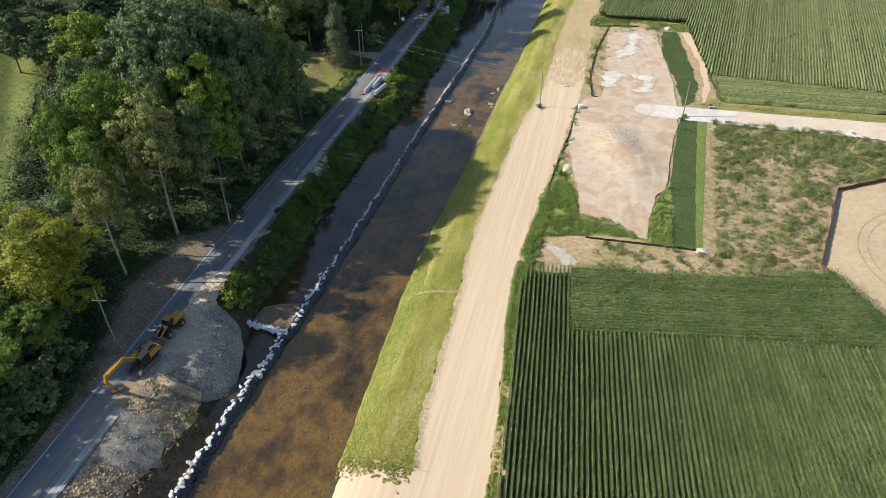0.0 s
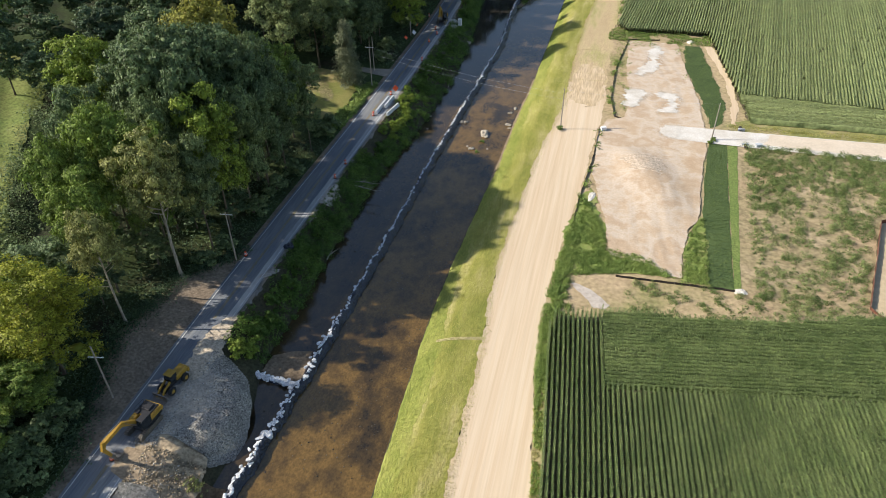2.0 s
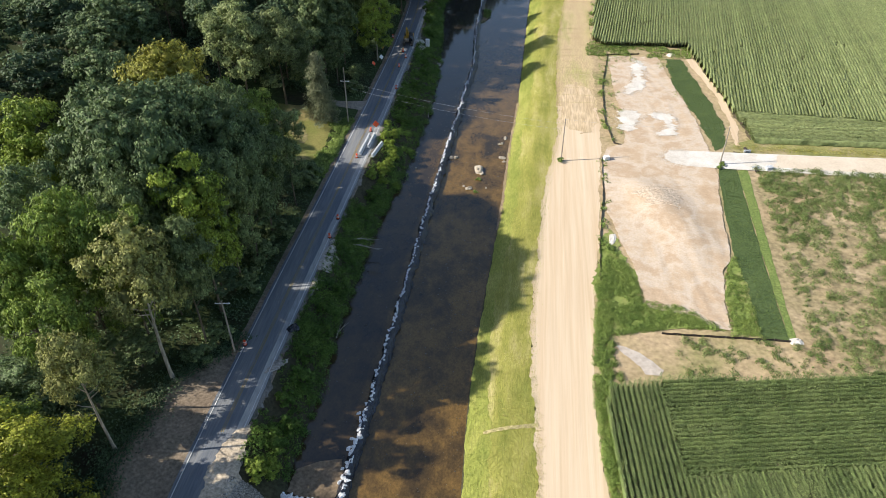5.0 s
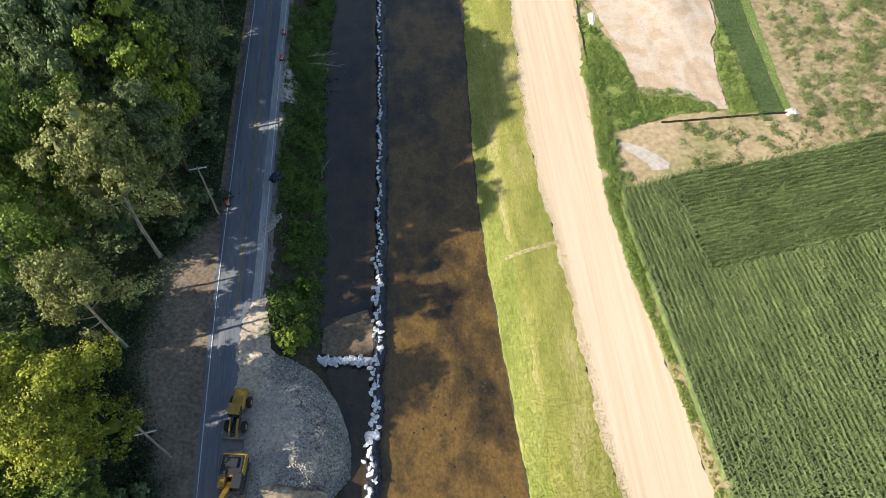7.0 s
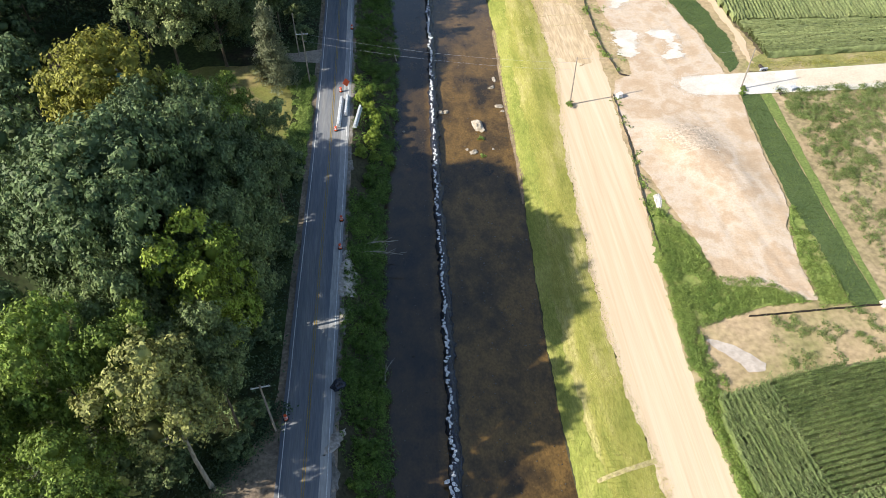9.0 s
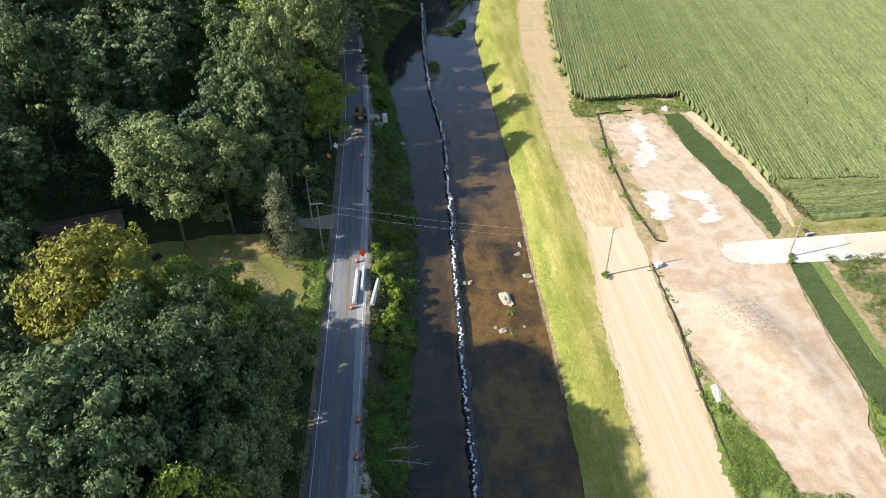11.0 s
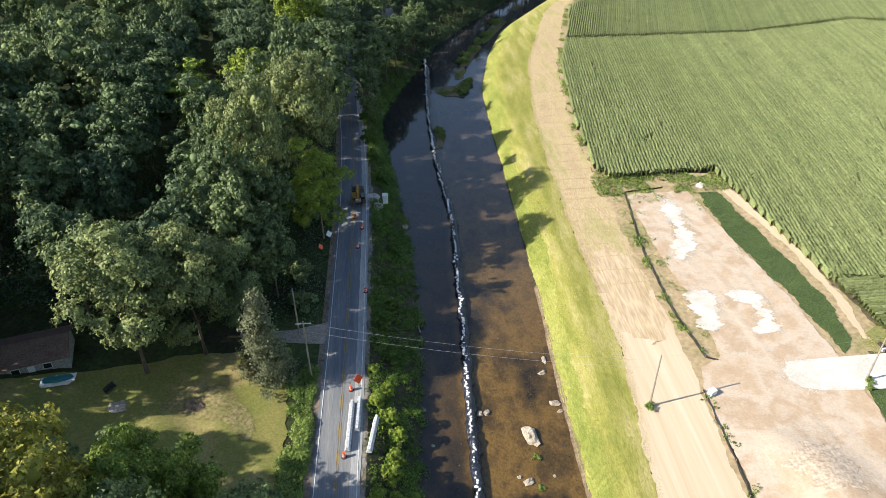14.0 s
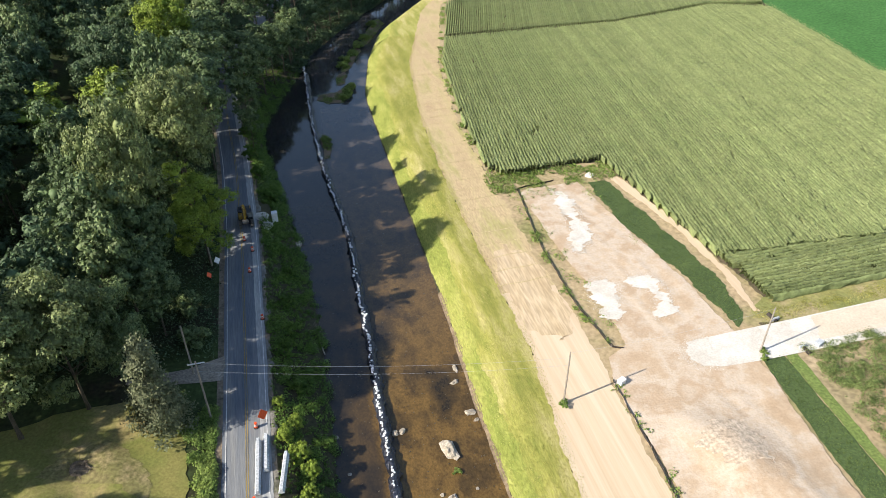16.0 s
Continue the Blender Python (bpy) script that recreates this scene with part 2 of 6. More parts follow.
def prism(bm, profile, width, m=None):
    """A side profile of (x, z) points, extruded across y by width."""
    m = m or Matrix()
    a = [bm.verts.new(m @ Vector((x, -width / 2, z))) for x, z in profile]
    b = [bm.verts.new(m @ Vector((x, width / 2, z))) for x, z in profile]
    k = len(a)
    bm.faces.new(a), bm.faces.new(b[::-1])
    for i in range(k):
        bm.faces.new((a[i], b[i], b[(i + 1) % k], a[(i + 1) % k])[::-1])
    return bm


def wob(t, amp, seed, f=0.11):
    """A wandering offset along t."""
    t = np.asarray(t, float)
    return amp * (np.sin(t * f + seed) + 0.6 * np.sin(t * f * 2.7 + seed * 2.1) + 0.45 * np.sin(t * f * 6.3 + seed * 3.7) + 0.3 * np.sin(t * f * 13.1 + seed * 1.3)) / 1.6


# ---- plan: lines that run up the valley, x for a given y ----
def line(pts):
    ys, xs = zip(*pts)
    def f(y):
        y = np.asarray(y, float)
        return (np.interp(y - 5, ys, xs) + 2 * np.interp(y, ys, xs) + np.interp(y + 5, ys, xs)) / 4
    return f


road_mid = line([(-400, -68), (45, -67.6), (90, -67.9), (125, -67.3), (155, -66.5), (195, -65.8), (235, -65.5), (252, -65.8), (270, -66.3), (300, -68.3), (330, -68.8), (352, -66.5), (400, -52), (460, -20), (900, 260)])
bank_w = line([(-400, -52), (40, -53.5), (60, -54.2), (72, -53.8), (84, -57.8), (97, -57), (118, -57.6), (134, -57.4), (155, -56.4), (165, -54.8), (181, -53.4), (210, -52.6), (237, -54), (264, -57), (292, -60), (308, -56.2), (330, -48), (354, -40.7), (372, -30.6), (400, -13.5), (460, 30), (900, 320)])
dam = line([(-400, -52), (40, -51.6), (55, -51.4), (70, -50.4), (80, -49.6), (100, -48.5), (130, -47.4), (155, -46.8), (184, -45.6), (205, -44.5), (217, -44.2), (236, -43.1), (266, -45), (299, -45.1), (340, -43.3)])
bank_e = line([(-400, -30), (51, -30.7), (74, -31.7), (100, -32.7), (117, -32.4), (140, -31.3), (160, -30.2), (185, -29.8), (205, -28.7), (240, -28), (282, -27.5), (315, -26.6), (346, -20.4), (374, -11.4), (406, 10), (460, 52), (900, 345)])
grass_e = line([(-400, -18), (57, -18.6), (63, -20.4), (93, -21), (110, -22.3), (127, -22.4), (140, -21.5), (162, -20.6), (191, -17), (213, -17.5), (250, -17), (288, -14.5), (330, -8.5), (387, 9), (430, 36), (460, 62), (900, 355)])
haul_e = line([(-400, -7), (62, -8.6), (78, -10), (90, -11.5), (107, -12.4), (127, -11), (152, -8.8), (170, -8), (180, -7), (195, -6.4), (212, -7), (246, -6.4), (279, -5.7), (327, 0.8), (392, 18.4), (430, 44), (460, 70), (900, 363)])
WATER, ROAD = -3.7, 1.2


def farm(y):
    return np.interp(y, [-400, 130, 200, 250, 900], [-1.9, -1.9, -0.6, 0.0, 0.0])


def hill(d):
    d = np.maximum(d, 0)
    return ROAD + 0.12 * np.minimum(d, 40) + 0.24 * np.maximum(d - 40, 0)


def height(x, y):
    """The ground's height, from the hill over road and river to the fields."""
    x, y = np.asarray(x, float), np.asarray(y, float)
    r, w, e = road_mid(y), bank_w(y), bank_e(y)
    z = farm(y) + 0 * x
    t = np.clip((x - e) / 7.0, 0, 1)
    z = np.where(x < e + 7, -3.75 + (farm(y) + 3.75) * (1 - (1 - t) ** 1.6), z)
    z = np.where(x < e, np.maximum(-4.15, -3.75 - 0.12 * (e - x)), z)
    z = np.where(x < w + 3, np.maximum(z, -4.15 + 0.15 * (w + 3 - x)), z)
    t = np.clip((w - x) / np.maximum(w - r - 4.2, 0.5), 0, 1)
    z = np.where(x < w, -3.72 + (ROAD - 0.05 + 3.72) * t ** 0.8, z)
    z = np.where(x < r + 4.2, ROAD - 0.05, z)
    lumps = np.clip((r - 8 - x) / 10, 0, 1) * 0.5 * (np.sin(x * 0.21) * np.cos(y * 0.17) + 0.5 * np.sin(x * 0.6 + y * 0.4))
    return np.where(x < r - 4.5, hill(r - 4.5 - x) - 0.05 + lumps, z)


def h1(x, y):
    return float(height(x, y))


# ---- ground: one sheet out to the horizon, its columns follow the plan's lines ----
def ground_sheet():
    ys = np.concatenate([[-1500, -800, -400, -150, -50, 0, 15], np.arange(28, 250, 1.0), np.arange(250, 470, 2.0), [480, 500, 540, 600, 700, 900, 1500, 3000]])
    cols, zone = [], []
    def span(f0, f1, n, z, last=False):
        for i in range(n + (1 if last else 0)):
            cols.append(f0(ys) + (f1(ys) - f0(ys)) * i / n)
            if i < n:
                zone.append(z)
    far_w, mid_w = (lambda y: road_mid(y) - 2500), (lambda y: road_mid(y) - 160)
    ver = lambda y: road_mid(y) - 4.5 - np.interp(y, [46, 56, 66, 80, 96, 104, 110], [0.8, 1.2, 5, 9, 7, 1, 0.05])
    re, rw = (lambda y: road_mid(y) + 4.2), (lambda y: road_mid(y) - 4.5)
    bw = lambda y: np.maximum(bank_w(y), re(y) + 0.4)
    span(far_w, mid_w, 12, 0), span(mid_w, ver, 75, 0), span(ver, rw, 4, 1), span(rw, re, 6, 1), span(re, bw, 10, 2)
    span(bw, bank_e, 24, 3), span(bank_e, grass_e, 14, 2), span(grass_e, haul_e, 8, 4)
    span(haul_e, lambda y: haul_e(y) + 160, 60, 4), span(lambda y: haul_e(y) + 160, lambda y: haul_e(y) + 2500, 10, 5, True)
    X = np.array(cols).T
    Y = np.repeat(ys[:, None], X.shape[1], 1)
    Z = height(X, Y)
    a, b = X.shape
    i = (np.arange(a - 1)[:, None] * b + np.arange(b - 1)).ravel()
    Q = np.stack([i, i + 1, i + b + 1, i + b], 1)
    me = fast("ground", np.stack([X, Y, Z], 2).reshape(-1, 3), Q, [M_FOREST, M_VERGE, M_BANKSOIL, M_BED, M_FIELD, M_MEADOW], np.tile(zone, a - 1), True)
    return tagged(new("ground", me), "valley ground with wooded hillside, river bed and farm soil", "ground", kind="structure")


ground_sheet()


def strip(name, f0, f1, y0, y1, m, lift, label, category, n=12, step=0.5, rag=(0, 0), kind="structure", crown=0.0):
    """A sheet between two of the plan's lines, with ragged edges, lying lift above the ground."""
    ys = np.arange(y0, y1 + step / 2, step)
    a = f0(ys) + wob(ys, rag[0], 1.7, 0.5)
    b = f1(ys) + wob(ys, rag[1], 4.1, 0.5)
    u = np.linspace(0, 1, n + 1)
    X = a[:, None] + (b - a)[:, None] * u
    Y = np.repeat(ys[:, None], n + 1, 1)
    Z = height(X, Y) + lift + crown * (1 - (2 * u - 1) ** 2)
    c, d = X.shape
    i = (np.arange(c - 1)[:, None] * d + np.arange(d - 1)).ravel()
    me = fast(name, np.stack([X, Y, Z], 2).reshape(-1, 3), np.stack([i, i + 1, i + d + 1, i + d], 1), [m], None, True)
    return tagged(new(name, me), label, category, kind=kind)


def flat_at(name, f0, f1, y0, y1, z, m, label, category):
    ys = np.arange(y0, y1 + 1, 2.0)
    V, Q = [], []
    for i, y in enumerate(ys):
        V += [(float(f0(y)), y, z), (float(f1(y)), y, z)]
        if i:
            Q.append((2 * i - 2, 2 * i - 1, 2 * i + 1, 2 * i))
    return tagged(new(name, fast(name, V, Q, [m])), label, category, kind="structure")


def off(f, d):
    return lambda y: f(y) + d


def patch(name, outline, m, lift, label, category, step=0.6, rag=0.5, mound=None, kind="structure", cols=None, seed=1.0):
    """A sheet inside an outline of (x, y) corners, ragged at the rim, with an optional mound height."""
    P = np.array(outline, float)
    ys = np.arange(P[:, 1].min() + 0.05, P[:, 1].max(), step)
    nxt = np.roll(P, -1, 0)
    rows = []
    for y in ys:
        hit = [p[0] + (q[0] - p[0]) * (y - p[1]) / (q[1] - p[1]) for p, q in zip(P, nxt) if (p[1] > y) != (q[1] > y)]
        rows.append((min(hit), max(hit)) if len(hit) > 1 else (P[0, 0], P[0, 0] + 0.1))
    R = np.array(rows)
    a, b = R[:, 0] + wob(ys, rag, seed, 0.5), R[:, 1] + wob(ys, rag, seed + 2, 0.5)
    n = cols or max(4, int((b - a).max() / 0.8))
    u = np.linspace(0, 1, n + 1)
    X = a[:, None] + (b - a)[:, None] * u
    Y = np.repeat(ys[:, None], n + 1, 1)
    Z = height(X, Y) + lift
    if mound:
        Z = Z + mound(X, Y)
    c, d = X.shape
    i = (np.arange(c - 1)[:, None] * d + np.arange(d - 1)).ravel()
    me = fast(name, np.stack([X, Y, Z], 2).reshape(-1, 3), np.stack([i, i + 1, i + d + 1, i + d], 1), [m], None, True)
    return tagged(new(name, me), label, category, kind=kind)


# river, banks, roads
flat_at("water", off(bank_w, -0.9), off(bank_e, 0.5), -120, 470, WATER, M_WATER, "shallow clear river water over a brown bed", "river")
bank_mid = lambda y: bank_e(y) + (grass_e(y) - bank_e(y)) * (0.31 + 0.06 * np.sin(np.asarray(y) * 0.09))
strip("grass_bank", off(bank_e, 0.35), grass_e, 56.4, 420, M_GRASS, 0.04, "sunlit yellow-green grass bank beside the river", "grass bank", 16, 0.5, (0.2, 0.35))
M_LUSH = mat("lush_bank_grass", [(0.18, 0.215, 0.046), (0.265, 0.285, 0.068), (0.36, 0.35, 0.105)], 0.2, 2.6, contrast=0.25, bump=0.2, stretch=(1.5, 0.4, 1))
strip("lush_grass", off(bank_e, 0.3), bank_mid, 57.2, 420, M_LUSH, 0.07, "taller deep green grass along the water", "grass bank", 8, 0.5, (0.15, 0.4))
strip("soil_edge", off(bank_e, -0.15), off(bank_e, 0.6), 150, 212, M_SILT, 0.07, "thin line of bare soil along the water", "bare soil", 3, 0.5, (0.12, 0.32))
strip("haul_road", lambda y: np.where(np.asarray(y) < 57.5, bank_e(y) + 1.2, grass_e(y) - 0.4), haul_e, -60, 205, M_HAUL, 0.06, "pale tan dirt haul road with tyre tracks", "dirt road", 10, 0.5, (0.35, 0.28))
strip("straw_strip", off(grass_e, -0.3), haul_e, 205, 420, M_STRAW, 0.06, "straw-matted dirt strip along the grass bank", "straw matting", 10, 0.5, (0.25, 0.5))
strip("corn_margin", off(haul_e, -0.2), off(haul_e, 2.4), 28, 110, mat("pale_margin_soil", [(0.46, 0.36, 0.24), (0.40, 0.32, 0.18), (0.30, 0.27, 0.12)], 0.25, 1.8, contrast=0.18), 0.04, "weedy bare strip along the corn", "field edge", 3, 0.6, (0.2, 0.3))
strip("field_path", off(haul_e, -0.2), off(haul_e, 3.0), 252, 420, mat("pale_path", [(0.30, 0.24, 0.14), (0.40, 0.32, 0.2)], 0.2, 2.0), 0.05, "pale narrow path beside the corn", "path", 3, 0.6, (0.2, 0.3))
M_MIXED = mat("straw_on_dirt", [(0.44, 0.33, 0.20), (0.50, 0.385, 0.245), (0.55, 0.43, 0.29)], 0.4, 1.6, contrast=0.2, stretch=(1.6, 0.2, 1))
patch("thin_straw", [(-16.6, 194), (-15.6, 197), (-14.4, 192), (-13.0, 198), (-11.5, 190), (-10.0, 196), (-8.6, 191), (-7.2, 197), (-7.4, 211), (-8.6, 218), (-10, 212), (-11.8, 221), (-13.4, 213), (-15, 219), (-16.6, 212)], M_MIXED, 0.10, "thin scattered straw where matting meets the haul road", "straw", 0.5, 0.6)
M_STRAWROW = mat("loose_straw", [(0.37, 0.30, 0.15), (0.48, 0.38, 0.22)], 0.4, 3.0)
for y0 in np.arange(207.5, 372, 4.6):
    u = np.linspace(0.03, 0.97, 15)
    yy = y0 + 0.12 * np.sin(9 * u + y0) + 0.5 * (u - 0.5)
    xx = grass_e(yy) + (haul_e(yy) - grass_e(yy)) * u
    w = 0.09 + 0.07 * np.abs(np.sin(17 * u + 2 * y0))
    V = np.concatenate([np.stack([xx, yy + s_ * w, height(xx, yy) + 0.11], 1) for s_ in (-1, 1)])
    i = np.arange(14)
    part("straw_row", fast("straw_row", V, np.stack([i, i + 1, i + 16, i + 15], 1), [M_STRAWROW]), None, bpy.data.objects["straw_strip"])
road = strip("road", off(road_mid, -3.55), off(road_mid, 3.5), -120, 470, M_ASPH, 0.09, "worn grey two-lane asphalt road", "road", 8, 1.0, (0.05, 0.08), crown=0.06)
M_DUSTLANE = mat("dusty_asphalt", [(0.25, 0.26, 0.265), (0.33, 0.333, 0.328), (0.45, 0.43, 0.39)], 0.30, 4.0, rough=0.9, contrast=0.15, stretch=(1.0, 0.15, 1))
lane = strip("dusty_lane", off(road_mid, 0.35), off(road_mid, 3.45), -120, 330, M_DUSTLANE, 0.13, "paler dusty lane on the river side", "", 4, 1.0, (0.12, 0.08))
lane.parent = road
for k in ("category", "kind"):
    if k in lane:
        del lane[k]
M_SHOULDER = mat("gravel_shoulder", [(0.1, 0.095, 0.075), (0.24, 0.22, 0.19), (0.07, 0.075, 0.04)], 0.25, 3.0, contrast=0.3)
strip("road_shoulder", off(road_mid, 3.4), off(road_mid, 4.1), 82, 250, M_SHOULDER, 0.06, "narrow pale gravel shoulder above the river", "gravel shoulder", 3, 0.5, (0.05, 0.55))
for o, w, m, nm in ((-3.0, 0.055, M_WLINE, "edge_line"), (3.0, 0.055, M_WLINE, "edge_line"), (-0.15, 0.05, M_YLINE, "centre_line"), (0.15, 0.05, M_YLINE, "centre_line")):
    y0 = 88 if nm == "centre_line" else (58 if o < 0 else 88)
    for ya, yb in (((-120, 57), (y0, 330)) if o != -3.0 else ((-120, 330),)):
        s = strip(nm, off(road_mid, o - w), off(road_mid, o + w), ya, yb, m, 0.18, "", "", 1, 1.0, (0.01, 0.01), crown=0.0)
        s.parent = road
        for k in ("category", "kind"):
            if k in s:
                del s[k]

# lot: bare soil with low mounds, dumped stone, the drive, seeded strips
def bump_at(x, y, cx, cy, rx, ry, a):
    return a * np.exp(-((x - cx) / rx) ** 2 - ((y - cy) / ry) ** 2)


ROUGH = [(2 * math.pi / w * math.cos(a), 2 * math.pi / w * math.sin(a), p, 0.020 * w ** 0.8) for w, a, p in zip(RNG.uniform(0.9, 5.0, 22), RNG.uniform(0, 6.28, 22), RNG.uniform(0, 6.28, 22))]


def uneven(x, y):
    """Irregular lumps a few hands high."""
    return sum(a * np.sin(kx * x + ky * y + p + 0.8 * np.sin(0.31 * x + 0.17 * y + p)) for kx, ky, p, a in ROUGH)


def gritty(x, y):
    """Fine random lumps, from -0.5 to 0.5."""
    v = np.sin(x * 127.1 + y * 311.7) * 43758.5453
    return v - np.floor(v) - 0.5


def lot_mound(x, y):
    rough = 0.14 * uneven(x, y) + 0.03 * gritty(x, y)
    ruts = 0.03 * np.sin(2.4 * (x + 0.25 * y) + 3 * np.sin(y * 0.11)) * np.exp(-((x - 10) / 6) ** 2)
    flat = 1 - np.exp(-((y - 180.5) / 6) ** 2)
    return flat * (bump_at(x, y, 4, 160, 5, 7, 1.5) + bump_at(x, y, 9, 150, 5, 9, 1.0) + bump_at(x, y, 0, 167, 4, 4, 0.5) + rough + ruts) + 0.12


patch("field_margin", [(-13.5, 104), (-12, 128), (-10, 150), (-9, 180), (-8, 196), (-9, 212), (-8.5, 240), (-8, 252), (24, 248.5), (30, 198), (31, 190), (25, 185), (28, 180), (26, 150), (24, 121), (46, 121), (46, 116), (20, 110), (0, 107)], M_WEEDSOIL, 0.03, "dry field margin with patchy weeds", "field margin", 0.7, 0.4)
patch("graded_lot", [(-7.2, 178), (-5, 184), (-1.0, 186), (0, 200), (-1.5, 214), (-1.8, 239), (1, 241), (13.5, 241), (14.5, 232), (15.5, 222), (18.6, 201), (19.5, 184), (19.5, 173), (18, 162), (16.5, 142), (14.2, 138.5), (13.2, 131), (12.4, 121.8), (9.6, 122.2), (6.6, 125), (-1.5, 126), (-2.6, 136), (-4.7, 145.6), (-7.0, 156)], M_LOT, 0.09, "graded bare orange-tan soil with low mounds", "bare soil", 0.45, 0.22, lot_mound)
LIFT2 = lambda x, y: lot_mound(x, y) + 0.06
PILES = []
for i, o in enumerate(([(6, 239), (8, 236), (8.6, 230), (7.5, 224), (6.5, 217), (2.5, 213), (1, 215), (3.5, 220), (5, 229)],
                       [(-2, 199), (-1, 203), (3, 204), (5.8, 201), (3.5, 198.5), (2, 195), (0.5, 192.5), (-1.5, 194)],
                       [(8.5, 203.5), (12, 203), (13.6, 200), (12.8, 195), (11.5, 191.5), (8, 191), (9.5, 195), (10.5, 198.5), (8, 200)],
                       [(0, 163), (3, 167), (8, 166), (10, 160), (8, 157), (5, 162), (2, 158)])):
    PILES.append(o)
    patch("stone_pile", o, M_LIME if i < 3 else mat("pale_clay", [(0.44, 0.335, 0.235), (0.50, 0.41, 0.315), (0.45, 0.345, 0.245)], 0.2, 2.0), 0.09, "white crushed limestone spread on the bare lot" if i < 3 else "pale dry clay on the mound", "crushed stone", 0.18, 1.3, LIFT2, seed=2.0 + i)
patch("gravel_drive", [(8, 181), (9, 178.3), (12, 177), (20.7, 176.6), (33, 178.2), (47, 178.8), (60, 179), (74, 174), (120, 160), (120, 175), (76, 186), (52, 185.2), (30, 184.5), (19.3, 184.3), (11, 184)], M_LIME, 0.26, "white crushed-stone drive leading east", "gravel drive", 0.2, 0.9, None, cols=60)
patch("drive_dust", [(33, 178.5), (47, 179.1), (60, 179.3), (74, 174.3), (120, 160.3), (120, 174.7), (76, 185.7), (52, 184.9), (36, 184.4), (34.5, 181)], mat("dusty_drive", [(0.54, 0.45, 0.34), (0.62, 0.53, 0.42)], 0.15, 2.5, contrast=0.1), 0.285, "cream dust over the crushed-stone drive", "gravel drive", 0.2, 0.35, None, cols=50)
strip_w = [(17.8, 119.8), (22.1, 120.4), (23.1, 147), (24.6, 178), (20.2, 177), (18.5, 160), (17.4, 143), (17.4, 127)]
patch("seeded_swale", strip_w, M_DKGRASS, 0.10, "dark green seeded grass swale", "grass swale", 0.5, 0.15)
patch("seeded_swale", [(15.8, 240), (20.5, 240), (24, 214), (25.5, 200), (24.5, 189), (21, 185), (19.5, 200), (15.5, 222)], M_DKGRASS, 0.10, "dark green seeded grass swale", "grass swale", 0.4, 0.5)
patch("mown_edge", [(22.2, 120.6), (23.4, 120.7), (25.4, 153), (27.1, 178), (24.7, 178), (23.2, 147)], mat("mown_edge_grass", [(0.12, 0.17, 0.045), (0.17, 0.21, 0.06)], 0.2, 2.5), 0.11, "pale mown grass edge beside the swale", "grass edge", 0.5, 0.1)
patch("sandy_path", [(21, 244), (23.8, 243), (28.4, 217), (28.9, 198), (27.4, 188), (26.2, 188.5), (27.2, 200), (26.4, 217)], M_HAUL, 0.12, "sandy bare path along the corn", "path", 0.5, 0.3)
patch("sandy_path", [(-3, 245.2), (22, 246.8), (23.6, 248.2), (23.6, 244.4), (20, 244), (12, 243.5), (-1, 242)], M_WEEDSOIL, 0.10, "bare headland path along the corn", "path", 0.3, 0.2)
patch("drive_verge", [(26, 189), (25.5, 185.2), (30, 184.4), (52, 185.1), (76, 185.9), (120, 174.8), (190, 168), (190, 199.5), (75, 192.8), (30.5, 191.6)], mat("verge_grass", [(0.17, 0.19, 0.06), (0.25, 0.24, 0.09), (0.36, 0.29, 0.17)], 0.12, 1.8, contrast=0.2), 0.05, "dry pale grass verge between drive and corn", "grass verge", 0.6, 0.2)
patch("weed_field", [(25, 112.5), (23.0, 121), (26.7, 178), (60, 179), (74, 174), (72, 160), (54, 151), (46, 121), (46, 117)], mat("weed_ground", [(0.34, 0.25, 0.15), (0.27, 0.22, 0.12), (0.39, 0.30, 0.19)], 0.08, 1.0), 0.07, "dry bare field with scattered weeds", "weedy field", 0.6, 0.3)
M_COVER = mat("low_weed_cover", [(0.12, 0.17, 0.04), (0.19, 0.235, 0.06), (0.27, 0.26, 0.10)], 0.3, 2.2, contrast=0.25, bump=0.3)
patch("weed_cover", [(-10.6, 134), (-10.2, 120), (-8, 119), (-2, 120), (4, 121.6), (11.5, 121.6), (9, 123.5), (5.2, 126), (-1.7, 127), (-3, 136), (-5, 144), (-7.2, 150), (-8.6, 146)], M_COVER, 0.16, "low green weeds covering the lot's end", "ground cover", 0.3, 0.8)
patch("weed_cover", [(12.7, 121), (17.2, 121), (17.8, 132), (18, 142), (16.7, 143), (14.6, 138), (13.6, 131)], M_COVER, 0.15, "low green weeds beside the swale", "ground cover", 0.3, 0.5, seed=2.0)
patch("gravel_patch", [(-8.4, 116.2), (-6.2, 115.8), (-3.7, 114.4), (-2.2, 112.6), (-0.6, 111.0), (-1.2, 109.6), (-3.3, 109.6), (-4.6, 111.4), (-6.3, 113.4), (-7.8, 114.9)], mat("pale_gravel", [(0.40, 0.345, 0.29), (0.48, 0.425, 0.37)], 0.5, 1.4, contrast=0.15), 0.10, "small patch of pale gravel at the corn's edge", "gravel", 0.25, 0.3)
basin = [(45.7, 120.7), (53.8, 149.6), (66, 157), (110, 160), (112, 80), (66, 80), (54.2, 107)]
patch("sand_basin", basin, M_BASIN, 0.12, "pale graded sand basin behind a silt fence", "sand basin", 0.6, 0.05)
M_RUT = mat("damp_rut_sand", [(0.33, 0.245, 0.15), (0.40, 0.305, 0.19)], 0.3, 2.0)
